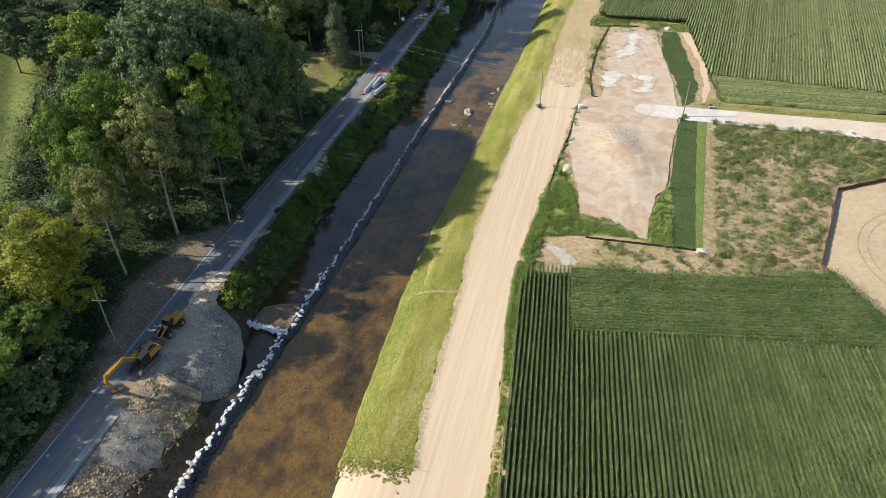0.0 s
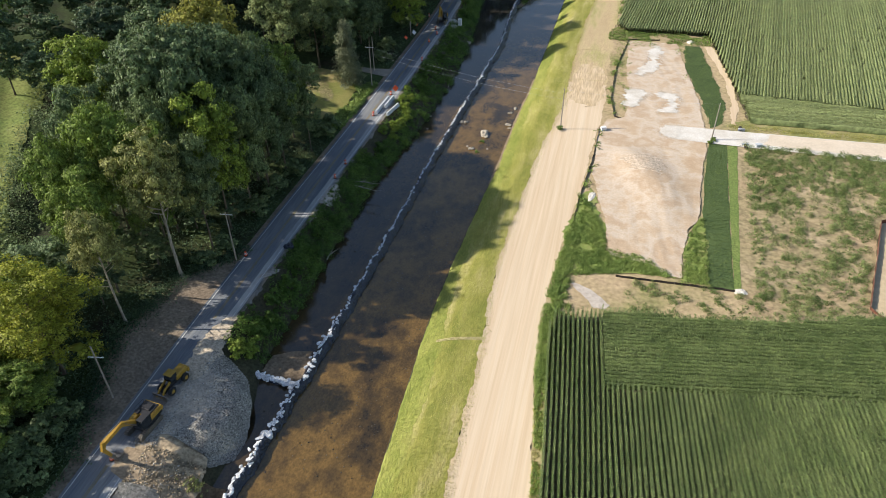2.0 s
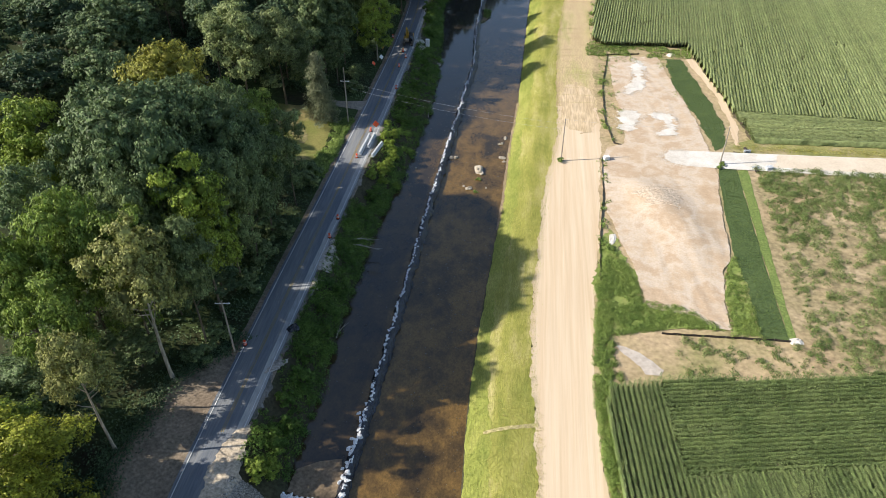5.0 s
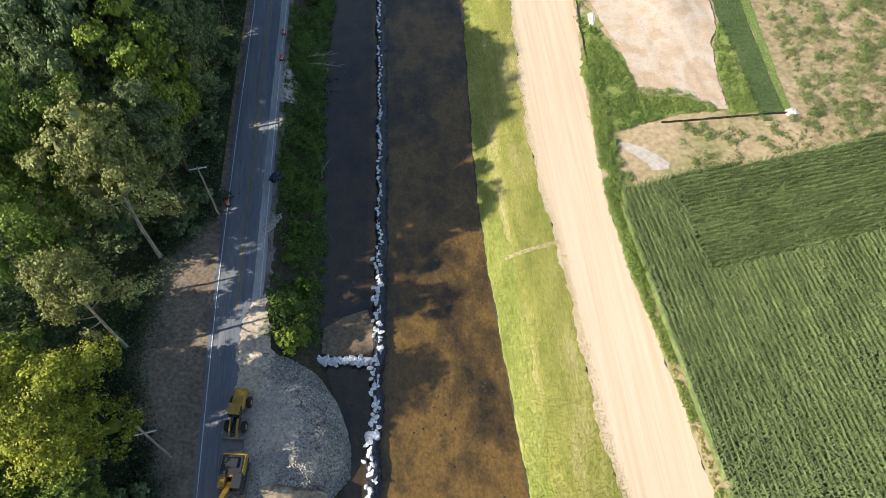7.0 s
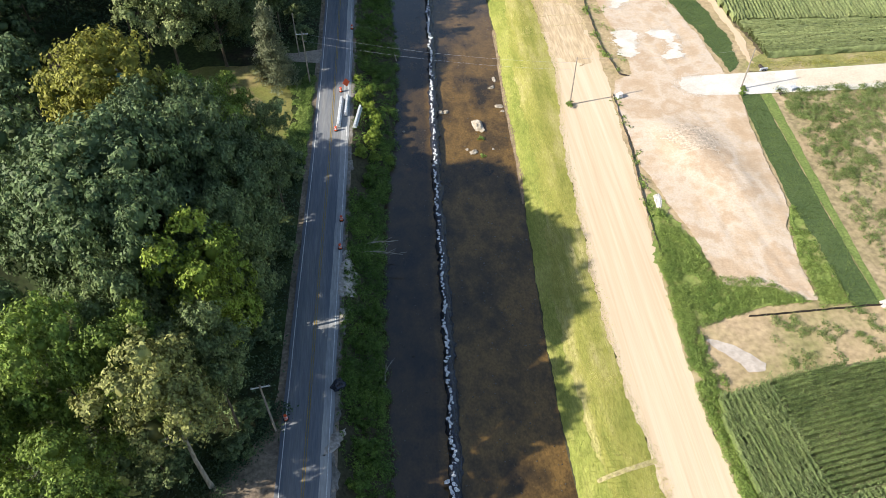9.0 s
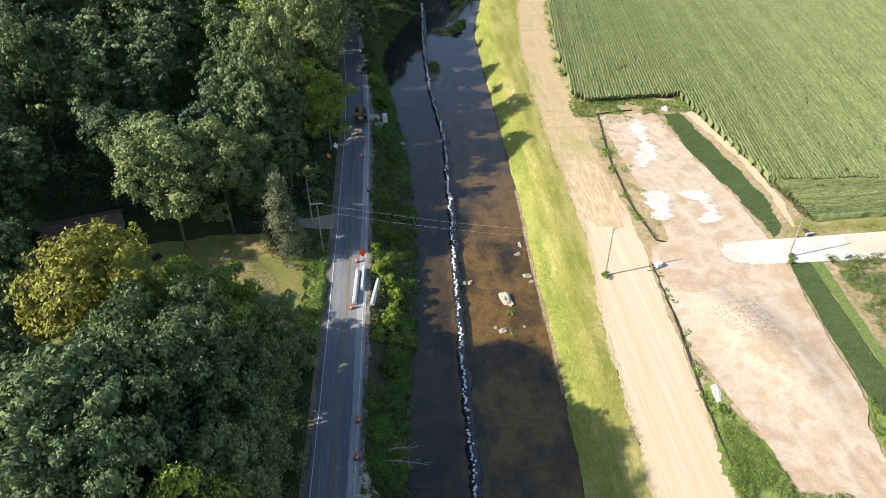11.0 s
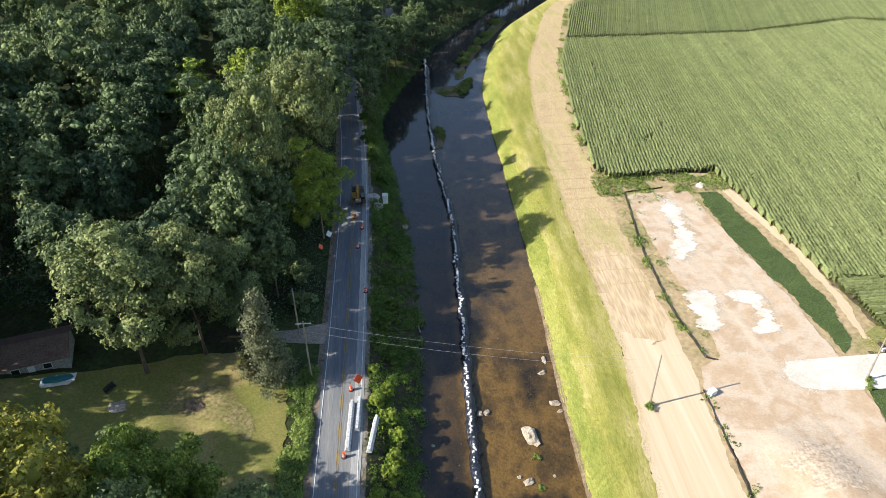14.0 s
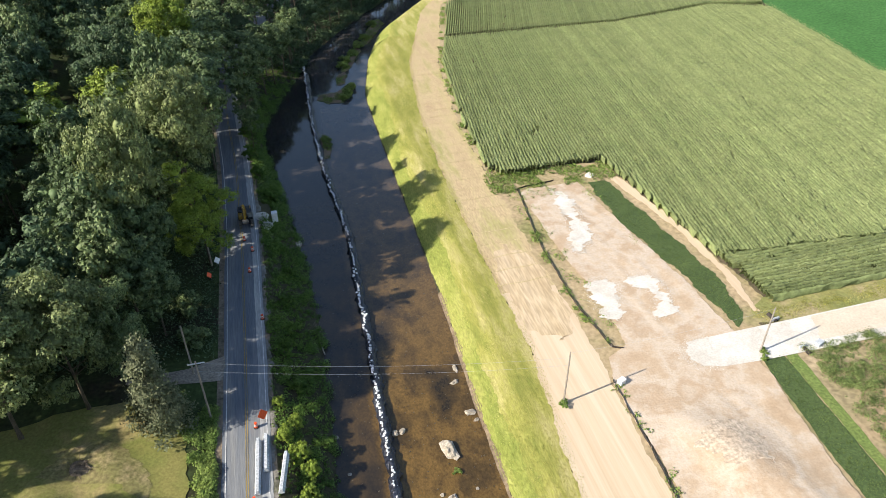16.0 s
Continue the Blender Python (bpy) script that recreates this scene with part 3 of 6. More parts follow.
for rr in (17.2, 19.0):
    a = np.linspace(1.9, 4.3, 90)
    V = np.concatenate([np.stack([73 + (rr + w) * np.cos(a), 127 + (rr + w) * np.sin(a), height(73 + rr * np.cos(a), 127 + rr * np.sin(a)) + 0.15], 1) for w in (-0.14, 0.14)])
    i = np.arange(89)
    part("tyre_rut", fast("tyre_rut", V, np.stack([i, i + 1, i + 91, i + 90], 1), [M_RUT]), None, bpy.data.objects["sand_basin"])
patch("far_green_field", [(137, 279), (148.5, 358), (175, 420), (330, 420), (330, 190), (196, 200), (151, 262)], mat("bean_field", [(0.045, 0.13, 0.03), (0.06, 0.16, 0.04)], 0.05, 1.2), 0.15, "smooth deep green bean field beyond the corn", "bean field", 4.0, 0.4, cols=40)
patch("lawn", [(-74.5, 163), (-74.3, 183), (-78, 191), (-92, 190), (-104, 186), (-118, 182), (-116, 172), (-104, 163), (-95, 160)], M_LAWN, 0.10, "mown lawn with worn brown patches", "lawn", 0.7, 0.4, cols=60)
patch("meadow", [(-108, 84), (-105, 76), (-190, 76), (-190, 156), (-142, 150), (-136, 132), (-122, 106), (-115, 96)], mat("rough_meadow", [(0.12, 0.17, 0.042), (0.175, 0.21, 0.056), (0.225, 0.23, 0.075)], 0.07, 1.6), 0.12, "sunny mown meadow behind the trees", "meadow", 1.0, 0.6, cols=60)
patch("side_drive", [(-69.3, 193.2), (-69.3, 199), (-75, 196.6), (-80, 196), (-84, 195.4), (-84, 194.0), (-78, 193.3)], mat("side_gravel", [(0.22, 0.185, 0.145), (0.36, 0.31, 0.25)], 0.3, 3.0), 0.12, "grey gravel driveway joining the road", "driveway", 0.3, 0.25)
patch("worn_patch", [(-94, 178), (-91, 182.5), (-86, 183), (-82, 181), (-79, 176), (-80, 172), (-83, 175), (-88, 176)], mat("worn_turf", [(0.23, 0.19, 0.09), (0.20, 0.185, 0.07), (0.30, 0.235, 0.125)], 0.25, 2.0), 0.14, "dry worn brown turf round the brush pile", "worn turf", 0.4, 0.8)
patch("track_on_pad", [(-67.4, 75), (-67.2, 82), (-66.4, 88.5), (-64, 90), (-63.7, 84), (-62.5, 81), (-62.8, 77), (-64.2, 74)], mat("tan_fill", [(0.42, 0.345, 0.255), (0.54, 0.45, 0.335)], 0.4, 2.5), 0.20, "tan dusty fill spread over the road edge", "fill", 0.3, 0.5)
M_PALESPILL = mat("pale_spilled_soil", [(0.30, 0.265, 0.225), (0.46, 0.41, 0.35), (0.22, 0.19, 0.16)], 0.5, 2.5, contrast=0.3)
for i, o in enumerate(([(-65.3, 100.8), (-64.3, 103.1), (-62.4, 104.0), (-62.3, 102.3), (-63.9, 100.4), (-65.5, 99.9)], [(-63.7, 136.0), (-62.4, 136.8), (-61.5, 131.9), (-61.4, 127.0), (-63.5, 126.4), (-63.9, 131.7)], [(-64.1, 124.0), (-61.7, 124.6), (-62.0, 121.2), (-63.7, 121.7)])):
    patch("spilled_soil", o, M_PALESPILL, 0.17, "pale soil spilled and eroded at the road's edge", "bare soil", 0.2, 0.5, seed=21.0 + i)
ISLES = ([(-41.5, 315), (-38, 311.5), (-34.5, 311), (-31.5, 314), (-29.5, 321), (-31, 324), (-35, 319.5), (-40, 319)], [(-31, 337), (-28.5, 337), (-21, 357), (-22.5, 361), (-27, 352)], [(-20.5, 363), (-18, 362), (-7, 386), (-9, 392), (-15, 379)], [(-44.6, 276), (-43.0, 275), (-41.4, 280), (-41.0, 287), (-42.6, 290), (-44.2, 283)], [(-34, 325), (-31.5, 326), (-29.5, 333), (-30, 337), (-32.5, 334)])
for i, o in enumerate(ISLES):
    patch("gravel_island", o, M_SILT, 0.04, "low silty island in the river", "gravel island", 0.4, 0.3, lambda x, y: np.maximum(WATER + 0.08 - height(x, y), 0), seed=3.0 + i)
patch("worn_line", [(-29.5, 95.0), (-29.5, 95.6), (-21.2, 97.6), (-21.2, 96.8)], mat("dry_straw_line", [(0.40, 0.34, 0.17), (0.48, 0.41, 0.22)], 0.4, 2.0), 0.10, "pale worn line across the grass bank", "worn line", 0.12, 0.1)

# ---- foliage ----
def leaves(C, Nrm, size, aspect=0.62, rng=RNG, tri=False):
    """Diamond leaf sprays at C facing Nrm: vertices and quads."""
    n = len(C)
    Nrm = Nrm / np.maximum(np.linalg.norm(Nrm, axis=1, keepdims=True), 1e-6)
    r = rng.normal(size=(n, 3))
    T = np.cross(Nrm, r)
    T /= np.maximum(np.linalg.norm(T, axis=1, keepdims=True), 1e-6)
    B = np.cross(Nrm, T)
    s = (size * rng.uniform(0.7, 1.3, n))[:, None]
    droop = Nrm * s * rng.uniform(-0.25, 0.1, n)[:, None]
    if tri:
        V = np.stack([C + T * s + droop, C - T * s * 0.6 + B * s * aspect, C - T * s * 0.6 - B * s * aspect], 1).reshape(-1, 3)
        return V, np.arange(n * 3).reshape(-1, 3)
    V = np.stack([C + T * s + droop, C + B * s * aspect, C - T * s + droop, C - B * s * aspect], 1).reshape(-1, 3)
    return V, np.arange(n * 4).reshape(-1, 4)


def ball_mesh():
    bm = bmesh.new()
    bmesh.ops.create_icosphere(bm, subdivisions=1, radius=1.0)
    V = np.array([tuple(v.co) for v in bm.verts])
    F = np.array([[v.index for v in f.verts] for f in bm.faces])
    bm.free()
    return V, F


BALL = ball_mesh()


def crown(rng, R, z0, z1, lobes, twigs, per, leaf, jag=0.25, droop=0.35, fill=0.62):
    """A crown of rounded lobes, each an uneven leafy core under many twigs of leaf sprays that face outwards."""
    zc, hz = (z0 + z1) / 2, (z1 - z0) / 2
    cen, rads = [np.array([0, 0, zc + 0.1 * hz])], [R * 0.5]
    for i in range(lobes):
        cz = 1 - 1.75 * (i + 0.5) / lobes
        an = i * 2.39996 + rng.normal() * 0.4
        sr = math.sqrt(max(0, 1 - cz * cz))
        q = rng.uniform(0.58, 0.82) * (1 + jag * rng.uniform(-1, 0.7))
        cen.append(np.array([math.cos(an) * sr * R * q, math.sin(an) * sr * R * q, zc + cz * hz * q * rng.uniform(0.9, 1.12)]))
        rads.append(R * rng.uniform(0.2, 0.44))
    cen, rads = np.array(cen), np.array(rads)
    C, Nn, VV, FF, base = [], [], [], [], 0
    axis = np.array([0, 0, zc - 0.3 * hz])
    for i, (c, r) in enumerate(zip(cen, rads)):
        bv = BALL[0] * (1 + rng.normal(size=(len(BALL[0]), 1)) * 0.16) * r * fill * np.array([1, 1, 0.62]) + c
        VV.append(bv), FF.append(BALL[1] + base)
        base += len(bv)
        out = (c - axis) / (np.linalg.norm(c - axis) + 1e-6)
        k = max(9, int(twigs * (r / (0.33 * R)) ** 1.7))
        v = rng.normal(size=(k, 3)) + out * 0.55 + np.array([0, 0, 0.35])
        v /= np.linalg.norm(v, axis=1, keepdims=True)
        tc = c + v * r * rng.uniform(0.68, 1.24, (k, 1)) * np.array([1, 1, 0.66])
        d = np.linalg.norm(tc[:, None] - cen[None], axis=2) / rads[None]
        d[:, i] = 9
        keep = d.min(1) > 0.72
        for t, n in zip(tc[keep], v[keep]):
            rt = R * rng.uniform(0.06, 0.17)
            m = int(per * rng.uniform(0.6, 1.4))
            w = rng.normal(size=(m, 3))
            w /= np.linalg.norm(w, axis=1, keepdims=True)
            C.append(t + w * rt * rng.uniform(0.35, 1.15, (m, 1)) * np.array([1, 1, 0.65]) - np.array([0, 0, droop * rt]) * rng.random((m, 1)))
            Nn.append(n * 0.75 + w * 0.6 + np.array([0, 0, 0.35]) + rng.normal(size=(m, 3)) * 0.5)
    C, Nn = np.concatenate(C), np.concatenate(Nn)
    V, Q = leaves(C, Nn, leaf, 0.72, rng, True)
    B, F = np.concatenate(VV), np.concatenate(FF)
    return np.concatenate([V, B]), np.concatenate([Q, F + len(V)])


def trunk_mesh(name, rng, H, r, limbs, spread, m, lean=0.0):
    bm = bmesh.new()
    pts = [Vector((lean * H * t ** 1.5 + 0.25 * math.sin(5 * t), 0.2 * math.sin(4 * t + 1), H * t)) for t in (0, 0.08, 0.3, 0.55, 0.8)]
    rad = [r * 1.5, r, r * 0.8, r * 0.55, r * 0.25]
    for a, b, ra, rb in zip(pts, pts[1:], rad, rad[1:]):
        rod(bm, a - (b - a) * 0.01, b, ra, rb, 7)
    for i in range(limbs):
        t = rng.uniform(0.3, 0.75)
        a = pts[2].lerp(pts[4], (t - 0.3) / 0.5)
        an = rng.uniform(0, 6.28)
        L = spread * rng.uniform(0.5, 0.85)
        mid = a + Vector((math.cos(an) * L * 0.55, math.sin(an) * L * 0.55, L * 0.35))
        end = a + Vector((math.cos(an) * L, math.sin(an) * L, L * 0.75))
        rod(bm, a, mid, r * 0.36, r * 0.22, 5), rod(bm, mid, end, r * 0.22, r * 0.07, 5)
    me = bpy.data.meshes.new(name)
    bm.to_mesh(me)
    bm.free()
    me.materials.append(m)
    return me


def tree_meshes(seed, lobes, twigs, per, leaf, z0=0.2, jag=0.25, limbs=6, bark=M_BARK, cone=False, tr=0.24, fill=0.62):
    """A tree 24 m high with a crown of 6.5 m radius: trunk and crown meshes (no leaf material yet)."""
    rng = np.random.default_rng(seed)
    if cone:
        C, Nn = [], []
        for i in range(lobes):
            t = rng.random() ** 1.3
            z = 24 * (0.06 + 0.92 * t)
            rr = 6.5 * (1 - t) ** 0.8 * rng.uniform(0.35, 1.0) + 0.2
            an = rng.uniform(0, 6.28)
            p = np.array([math.cos(an) * rr, math.sin(an) * rr, z]) + rng.normal(size=(per, 3)) * np.array([0.9, 0.9, 0.6])
            C.append(p), Nn.append(rng.normal(size=(per, 3)) * 0.6 + np.array([math.cos(an), math.sin(an), 0.8]))
        V, Q = leaves(np.concatenate(C), np.concatenate(Nn), leaf, 0.72, rng, True)
    else:
        V, Q = crown(rng, 6.5, 24 * z0, 24, lobes, twigs, per, leaf, jag, fill=fill)
        V[:, 2] *= 23.9 / V[:, 2].max()
        V[:, :2] *= 6.5 / np.percentile(np.hypot(V[:, 0], V[:, 1]), 99)
    return trunk_mesh("trunk", rng, 21, tr, limbs, 4.5, bark), (V, Q)


TREES = {}
for key, args in {"a": (1, 28, 25, 30, 0.225, 0.16, 0.3), "b": (2, 24, 27, 30, 0.225, 0.18, 0.42), "c": (3, 34, 22, 28, 0.22, 0.13, 0.34), "d": (4, 26, 24, 30, 0.225, 0.14, 0.5), "fine": (18, 30, 28, 40, 0.165, 0.08, 0.45),
                  "far1": (5, 20, 13, 20, 0.36, 0.40, 0.35), "far2": (6, 18, 14, 20, 0.36, 0.36, 0.48), "far3": (12, 24, 12, 19, 0.36, 0.38, 0.4), "low": (15, 18, 13, 20, 0.36, 0.08, 0.4), "edge": (16, 24, 14, 20, 0.35, 0.14, 0.35)}.items():
    TREES[key] = tree_meshes(*args, fill=0.42 if key[0] == "f" else 0.55)
TREES["thin"] = tree_meshes(8, 22, 20, 34, 0.22, 0.36, 0.5, 8, M_PALEBARK, tr=0.30, fill=0.5)
TREES["cone"] = tree_meshes(9, 150, 0, 90, 0.30, cone=True)
LABELS = {"fresh": "fresh green deciduous tree with a full crown", "sage": "large pale sage-green leafy tree by the road", "deep": "deep green tree of the hillside woods, darkened for shade", "dark": "broad dark green deciduous tree on the hillside", "mid": "green deciduous tree with dense leafy crown", "olive": "olive-green tree with a tall pale trunk",
          "bright": "light yellow-green leafy tree beside the road", "yellow": "yellow-green rounded tree beside the road", "autumn": "yellowish-brown tree turning to autumn",
          "conifer": "grey-green conifer at the edge of the lawn"}
FIRST = {}


def tree(x, y, top, R, colour, kind, lean=0.0, az=None, group="roadside trees"):
    z = h1(x, y) - 0.3
    H = top - z
    R = max(R, H / 5.2)
    m = Matrix.LocRotScale((x, y, z), Euler((0, lean, random.uniform(0, 6.28) if az is None else az)), (R / 6.5, R / 6.5, H / 24))
    key = (colour, kind)
    if key not in FIRST:
        tk, (V, Q) = TREES[kind]
        e = thing("tree", m, LABELS[colour], "tree", group)
        part("trunk", tk, None, e)
        part("crown", fast("crown", V, Q, [M_LEAF[colour]]), None, e)
        FIRST[key] = e
        return e
    return tagged(copy_thing(FIRST[key], m @ Matrix.Diagonal([1 / v for v in FIRST[key].scale] + [1])), group=group)


ROADSIDE = [
    (-84, 69.5, 26, 9.4, "yellow", "fine"), (-81.5, 82.5, 27, 5.0, "olive", "thin"), (-78.8, 96.5, 33, 7.0, "olive", "thin"), (-87, 89, 29, 5.6, "fresh", "b"),
    (-90, 100, 35, 6.3, "fresh", "c"), (-96, 94, 31, 5.5, "fresh", "a"), (-95, 82, 18, 6.5, "dark", "d"), (-77, 112.5, 34, 4.0, "bright", "d"),
    (-88, 120, 41.5, 10.5, "dark", "c"), (-80, 131, 36, 7.5, "dark", "c"), (-110, 123, 37, 8.5, "bright", "b"), (-93, 143, 39, 9.5, "autumn", "c"),
    (-79, 142, 29, 5.5, "fresh", "a"), (-74, 147, 25, 4.2, "mid", "d"), (-80, 151, 27, 5.0, "fresh", "b"), (-97, 186, 32, 8.5, "sage", "b"), (-104.5, 193, 29, 6.5, "mid", "c"), (-109, 197, 30, 6.5, "deep", "a"),
    (-89, 190, 29, 7.5, "sage", "a"), (-82.5, 194, 23, 5.0, "mid", "d"), (-78, 184.5, 20, 4.3, "conifer", "cone"), (-71.9, 226.8, 24, 7.2, "bright", "fine"), (-75, 239.5, 38, 8.0, "sage", "c"), (-76, 253, 33, 7.0, "mid", "b"), (-80, 306, 35, 8.5, "bright", "c"),
    (-89, 74, 20, 6.0, "fresh", "b"), (-86, 108, 33, 5.5, "mid", "a"), (-100, 108, 34, 6.5, "dark", "b"), (-102, 132, 36, 7.0, "dark", "a"),
    (-76.5, 104, 29, 4.6, "mid", "b"), (-75.5, 119.5, 31, 4.8, "mid", "c"), (-75.5, 127, 32, 5.0, "dark", "a"), (-74.8, 135, 30, 4.8, "dark", "b"), (-85, 127, 39.5, 7.5, "dark", "c"), (-97, 121, 37, 7.0, "dark", "a"), (-86, 147, 30, 5.5, "fresh", "c"), (-88, 155, 25, 5.0, "fresh", "a"), (-97, 153, 29, 6.5, "autumn", "fine"), (-84, 101, 32, 5.0, "fresh", "d"),
    # trees beyond x = -115 are added to shade lawn and house
    (-122, 170, 20, 6.0, "mid", "b"), (-125, 185, h1(-125, 185) + 14, 5.0, "deep", "low"), (-122.5, 180.5, h1(-122.5, 180.5) + 12, 4.6, "dark", "low"), (-126, 191, h1(-126, 191) + 14, 5.0, "deep", "low"), (-123, 187, 31, 7.0, "dark", "a"), (-117, 158, 25, 6.0, "mid", "d"), (-116, 163, 28, 6.0, "dark", "b"), (-121, 162, 29, 7.0, "dark", "a"), (-129, 183, 34, 8.0, "dark", "c"), (-127, 175, 31, 7.5, "dark", "a"), (-130, 192, 34, 8.0, "dark", "b"), (-71.3, 267, 26, 8.0, "mid", "a"), (-71.8, 281, 27, 9.0, "dark", "b"), (-73, 294, 28, 10.0, "dark", "c"), (-73.2, 307, 27, 9.5, "mid", "a"), (-73.2, 321, 27, 9.5, "dark", "c"), (-72, 336, 26, 8.5, "mid", "b"),
    (-61.5, 277, 13, 3.2, "dark", "a"), (-62, 286, 17, 4.5, "dark", "b"), (-62.5, 296, 20, 5.0, "dark", "c"), (-60.5, 308, 19, 5.5, "mid", "d"), (-57, 317, 17, 5.5, "dark", "a"), (-53.5, 327, 18.5, 5.5, "dark", "b"), (-50, 336, 16, 5.5, "dark", "c"), (-46.5, 346, 17.5, 5.5, "mid", "a"),
    (-88, 212, 33, 7.0, "dark", "c"), (-82, 220.5, 41, 5.6, "sage", "a"), (-78.5, 266.5, 37, 4.5, "dark", "a"), (-84, 114, 39, 6.0, "dark", "c"), (-82, 141, 33, 5.5, "mid", "c"), (-94, 240, 35, 7.0, "dark", "b"), (-82, 255, 33, 7.5, "mid", "d"), (-98, 70, 21, 6.5, "mid", "a"),
    (-85, 204, 30, 6.5, "mid", "a"), (-84, 212.5, 30, 6.0, "dark", "b"), (-84, 233.5, 33, 7.0, "mid", "c"), (-80.5, 239, 31, 6.5, "dark", "c"), (-87, 243, 33, 7.0, "mid", "b"), (-79, 206, 22, 5.0, "dark", "a"), (-80, 219, 26, 5.5, "dark", "b"), (-90, 222, 32, 6.5, "dark", "c"), (-92, 202, 30, 6.5, "deep", "a"), (-92, 48, 16, 5.5, "fresh", "a"), (-88, 40, 15, 5.5, "mid", "b"), (-99, 56, 18, 6.0, "mid", "c"), (-84, 32, 18, 6.0, "dark", "d"), (-80, 42, 13, 4.4, "fresh", "a"), (-95, 36, 18, 6.0, "mid", "c"), (-90, 28, 22, 6.5, "dark", "b"), (-82, 53, 13, 4.2, "fresh", "b"), (-84, 47, 15, 4.6, "fresh", "c"), (-79, 34, 12, 4.2, "deep", "a"),
    (-90, 62, 18, 6, "fresh", "a"), (-82, 61, 14, 4.6, "fresh", "c"), (-100, 158, 20, 5.0, "dark", "a"), (-92, 160, 18, 4.5, "mid", "d"), (-88, 134, 37, 6.5, "dark", "d"),
]
rngu = np.random.default_rng(14)
for x, y in zip(rngu.uniform(-104, -75, 90), rngu.uniform(62, 158, 90)):
    edge = float(road_mid(y)) - 5.5 - np.interp(y, [46, 56, 66, 80, 96, 104, 110], [0.8, 1.2, 5, 9, 7, 1, 0.05])
    if x < edge - 2.5 and all((x - a[0]) ** 2 + (y - a[1]) ** 2 > (6.0 if a[2] < 18 else 3.0) ** 2 for a in ROADSIDE):
        ROADSIDE.append((x, y, h1(x, y) + rngu.uniform(8, 15), rngu.uniform(3.6, 5.2), str(rngu.choice(["deep", "dark", "mid"])), "low"))
for y in range(344, 484, 9):
    ROADSIDE.append((float(bank_w(y)) - 3.2 - 1.2 * (y % 2), y, 13 + y % 4, 6.0, "deep", "far1" if y % 2 else "far2"))
    ROADSIDE.append((float(bank_w(y)) - 16, y + 5, 24 + y % 5, 7.0, "dark", "far3"))
for x, y, top, R, colour, kind in ROADSIDE:
    if (y > 198 or x < -100) and colour in ("dark", "mid", "deep"):
        kind = "edge" if -95 < x < -75 and y < 262 else {"a": "far1", "b": "far2", "c": "far3", "d": "far2"}.get(kind, kind)
    tree(x, y, top, R, colour, kind)

# woods behind, uneven in height
rngw = np.random.default_rng(21)
placed = [(a[0], a[1], a[3] * 0.8) for a in ROADSIDE]
count = 0
for tries in range(9000):
    x, y = rngw.uniform(-165, 40), rngw.uniform(40, 450)
    d = float(road_mid(y)) - x
    hillw = (y > 196 and d > 8) or (130 < y <= 196 and x < -128) or (d > 45 and y < 60)
    bankside = 292 < y and float(road_mid(y)) + 6 < x < float(bank_w(y)) - 2.5
    beyond = y > 405 and float(haul_e(y)) + 200 < x
    meadow = x < -108 and 70 < y < 130
    if not (hillw or bankside or beyond) or meadow:
        continue
    if 186 < y < 235 and x > -84:
        continue
    # lower trees with the darkened leaf, to keep this gap in shade
    shade_gap = 196 < y < 250 and -106 < x < -92
    R = rngw.uniform(5.4, 8.6)
    if any((x - p) ** 2 + (y - q) ** 2 < (0.52 * (R + r)) ** 2 for p, q, r in placed):
        continue
    placed.append((x, y, R))
    col = rngw.choice(["deep", "dark", "mid", "bright"], p=[0.32, 0.32, 0.32, 0.04]) if not shade_gap else "deep"
    tree(x, y, h1(x, y) + rngw.uniform(21, 31) * (0.66 if bankside or shade_gap or y < 196 else 1.08 if y < 260 and -130 < x < -106 else 1), R, str(col), "edge" if y < 270 and x < -92 else str(rngw.choice(["far1", "far2", "far3"])), group="hillside woods")
    count += 1
    if count >= 215:
        break


# ---- corn ----
def inside(P, x, y):
    P = np.array(P, float)
    q = np.roll(P, -1, 0)
    c = np.zeros(len(x), bool)
    for (ax, ay), (bx, by) in zip(P, q):
        c ^= ((ay > y) != (by > y)) & (x < (bx - ax) * (y - ay) / (by - ay + 1e-9) + ax)
    return c


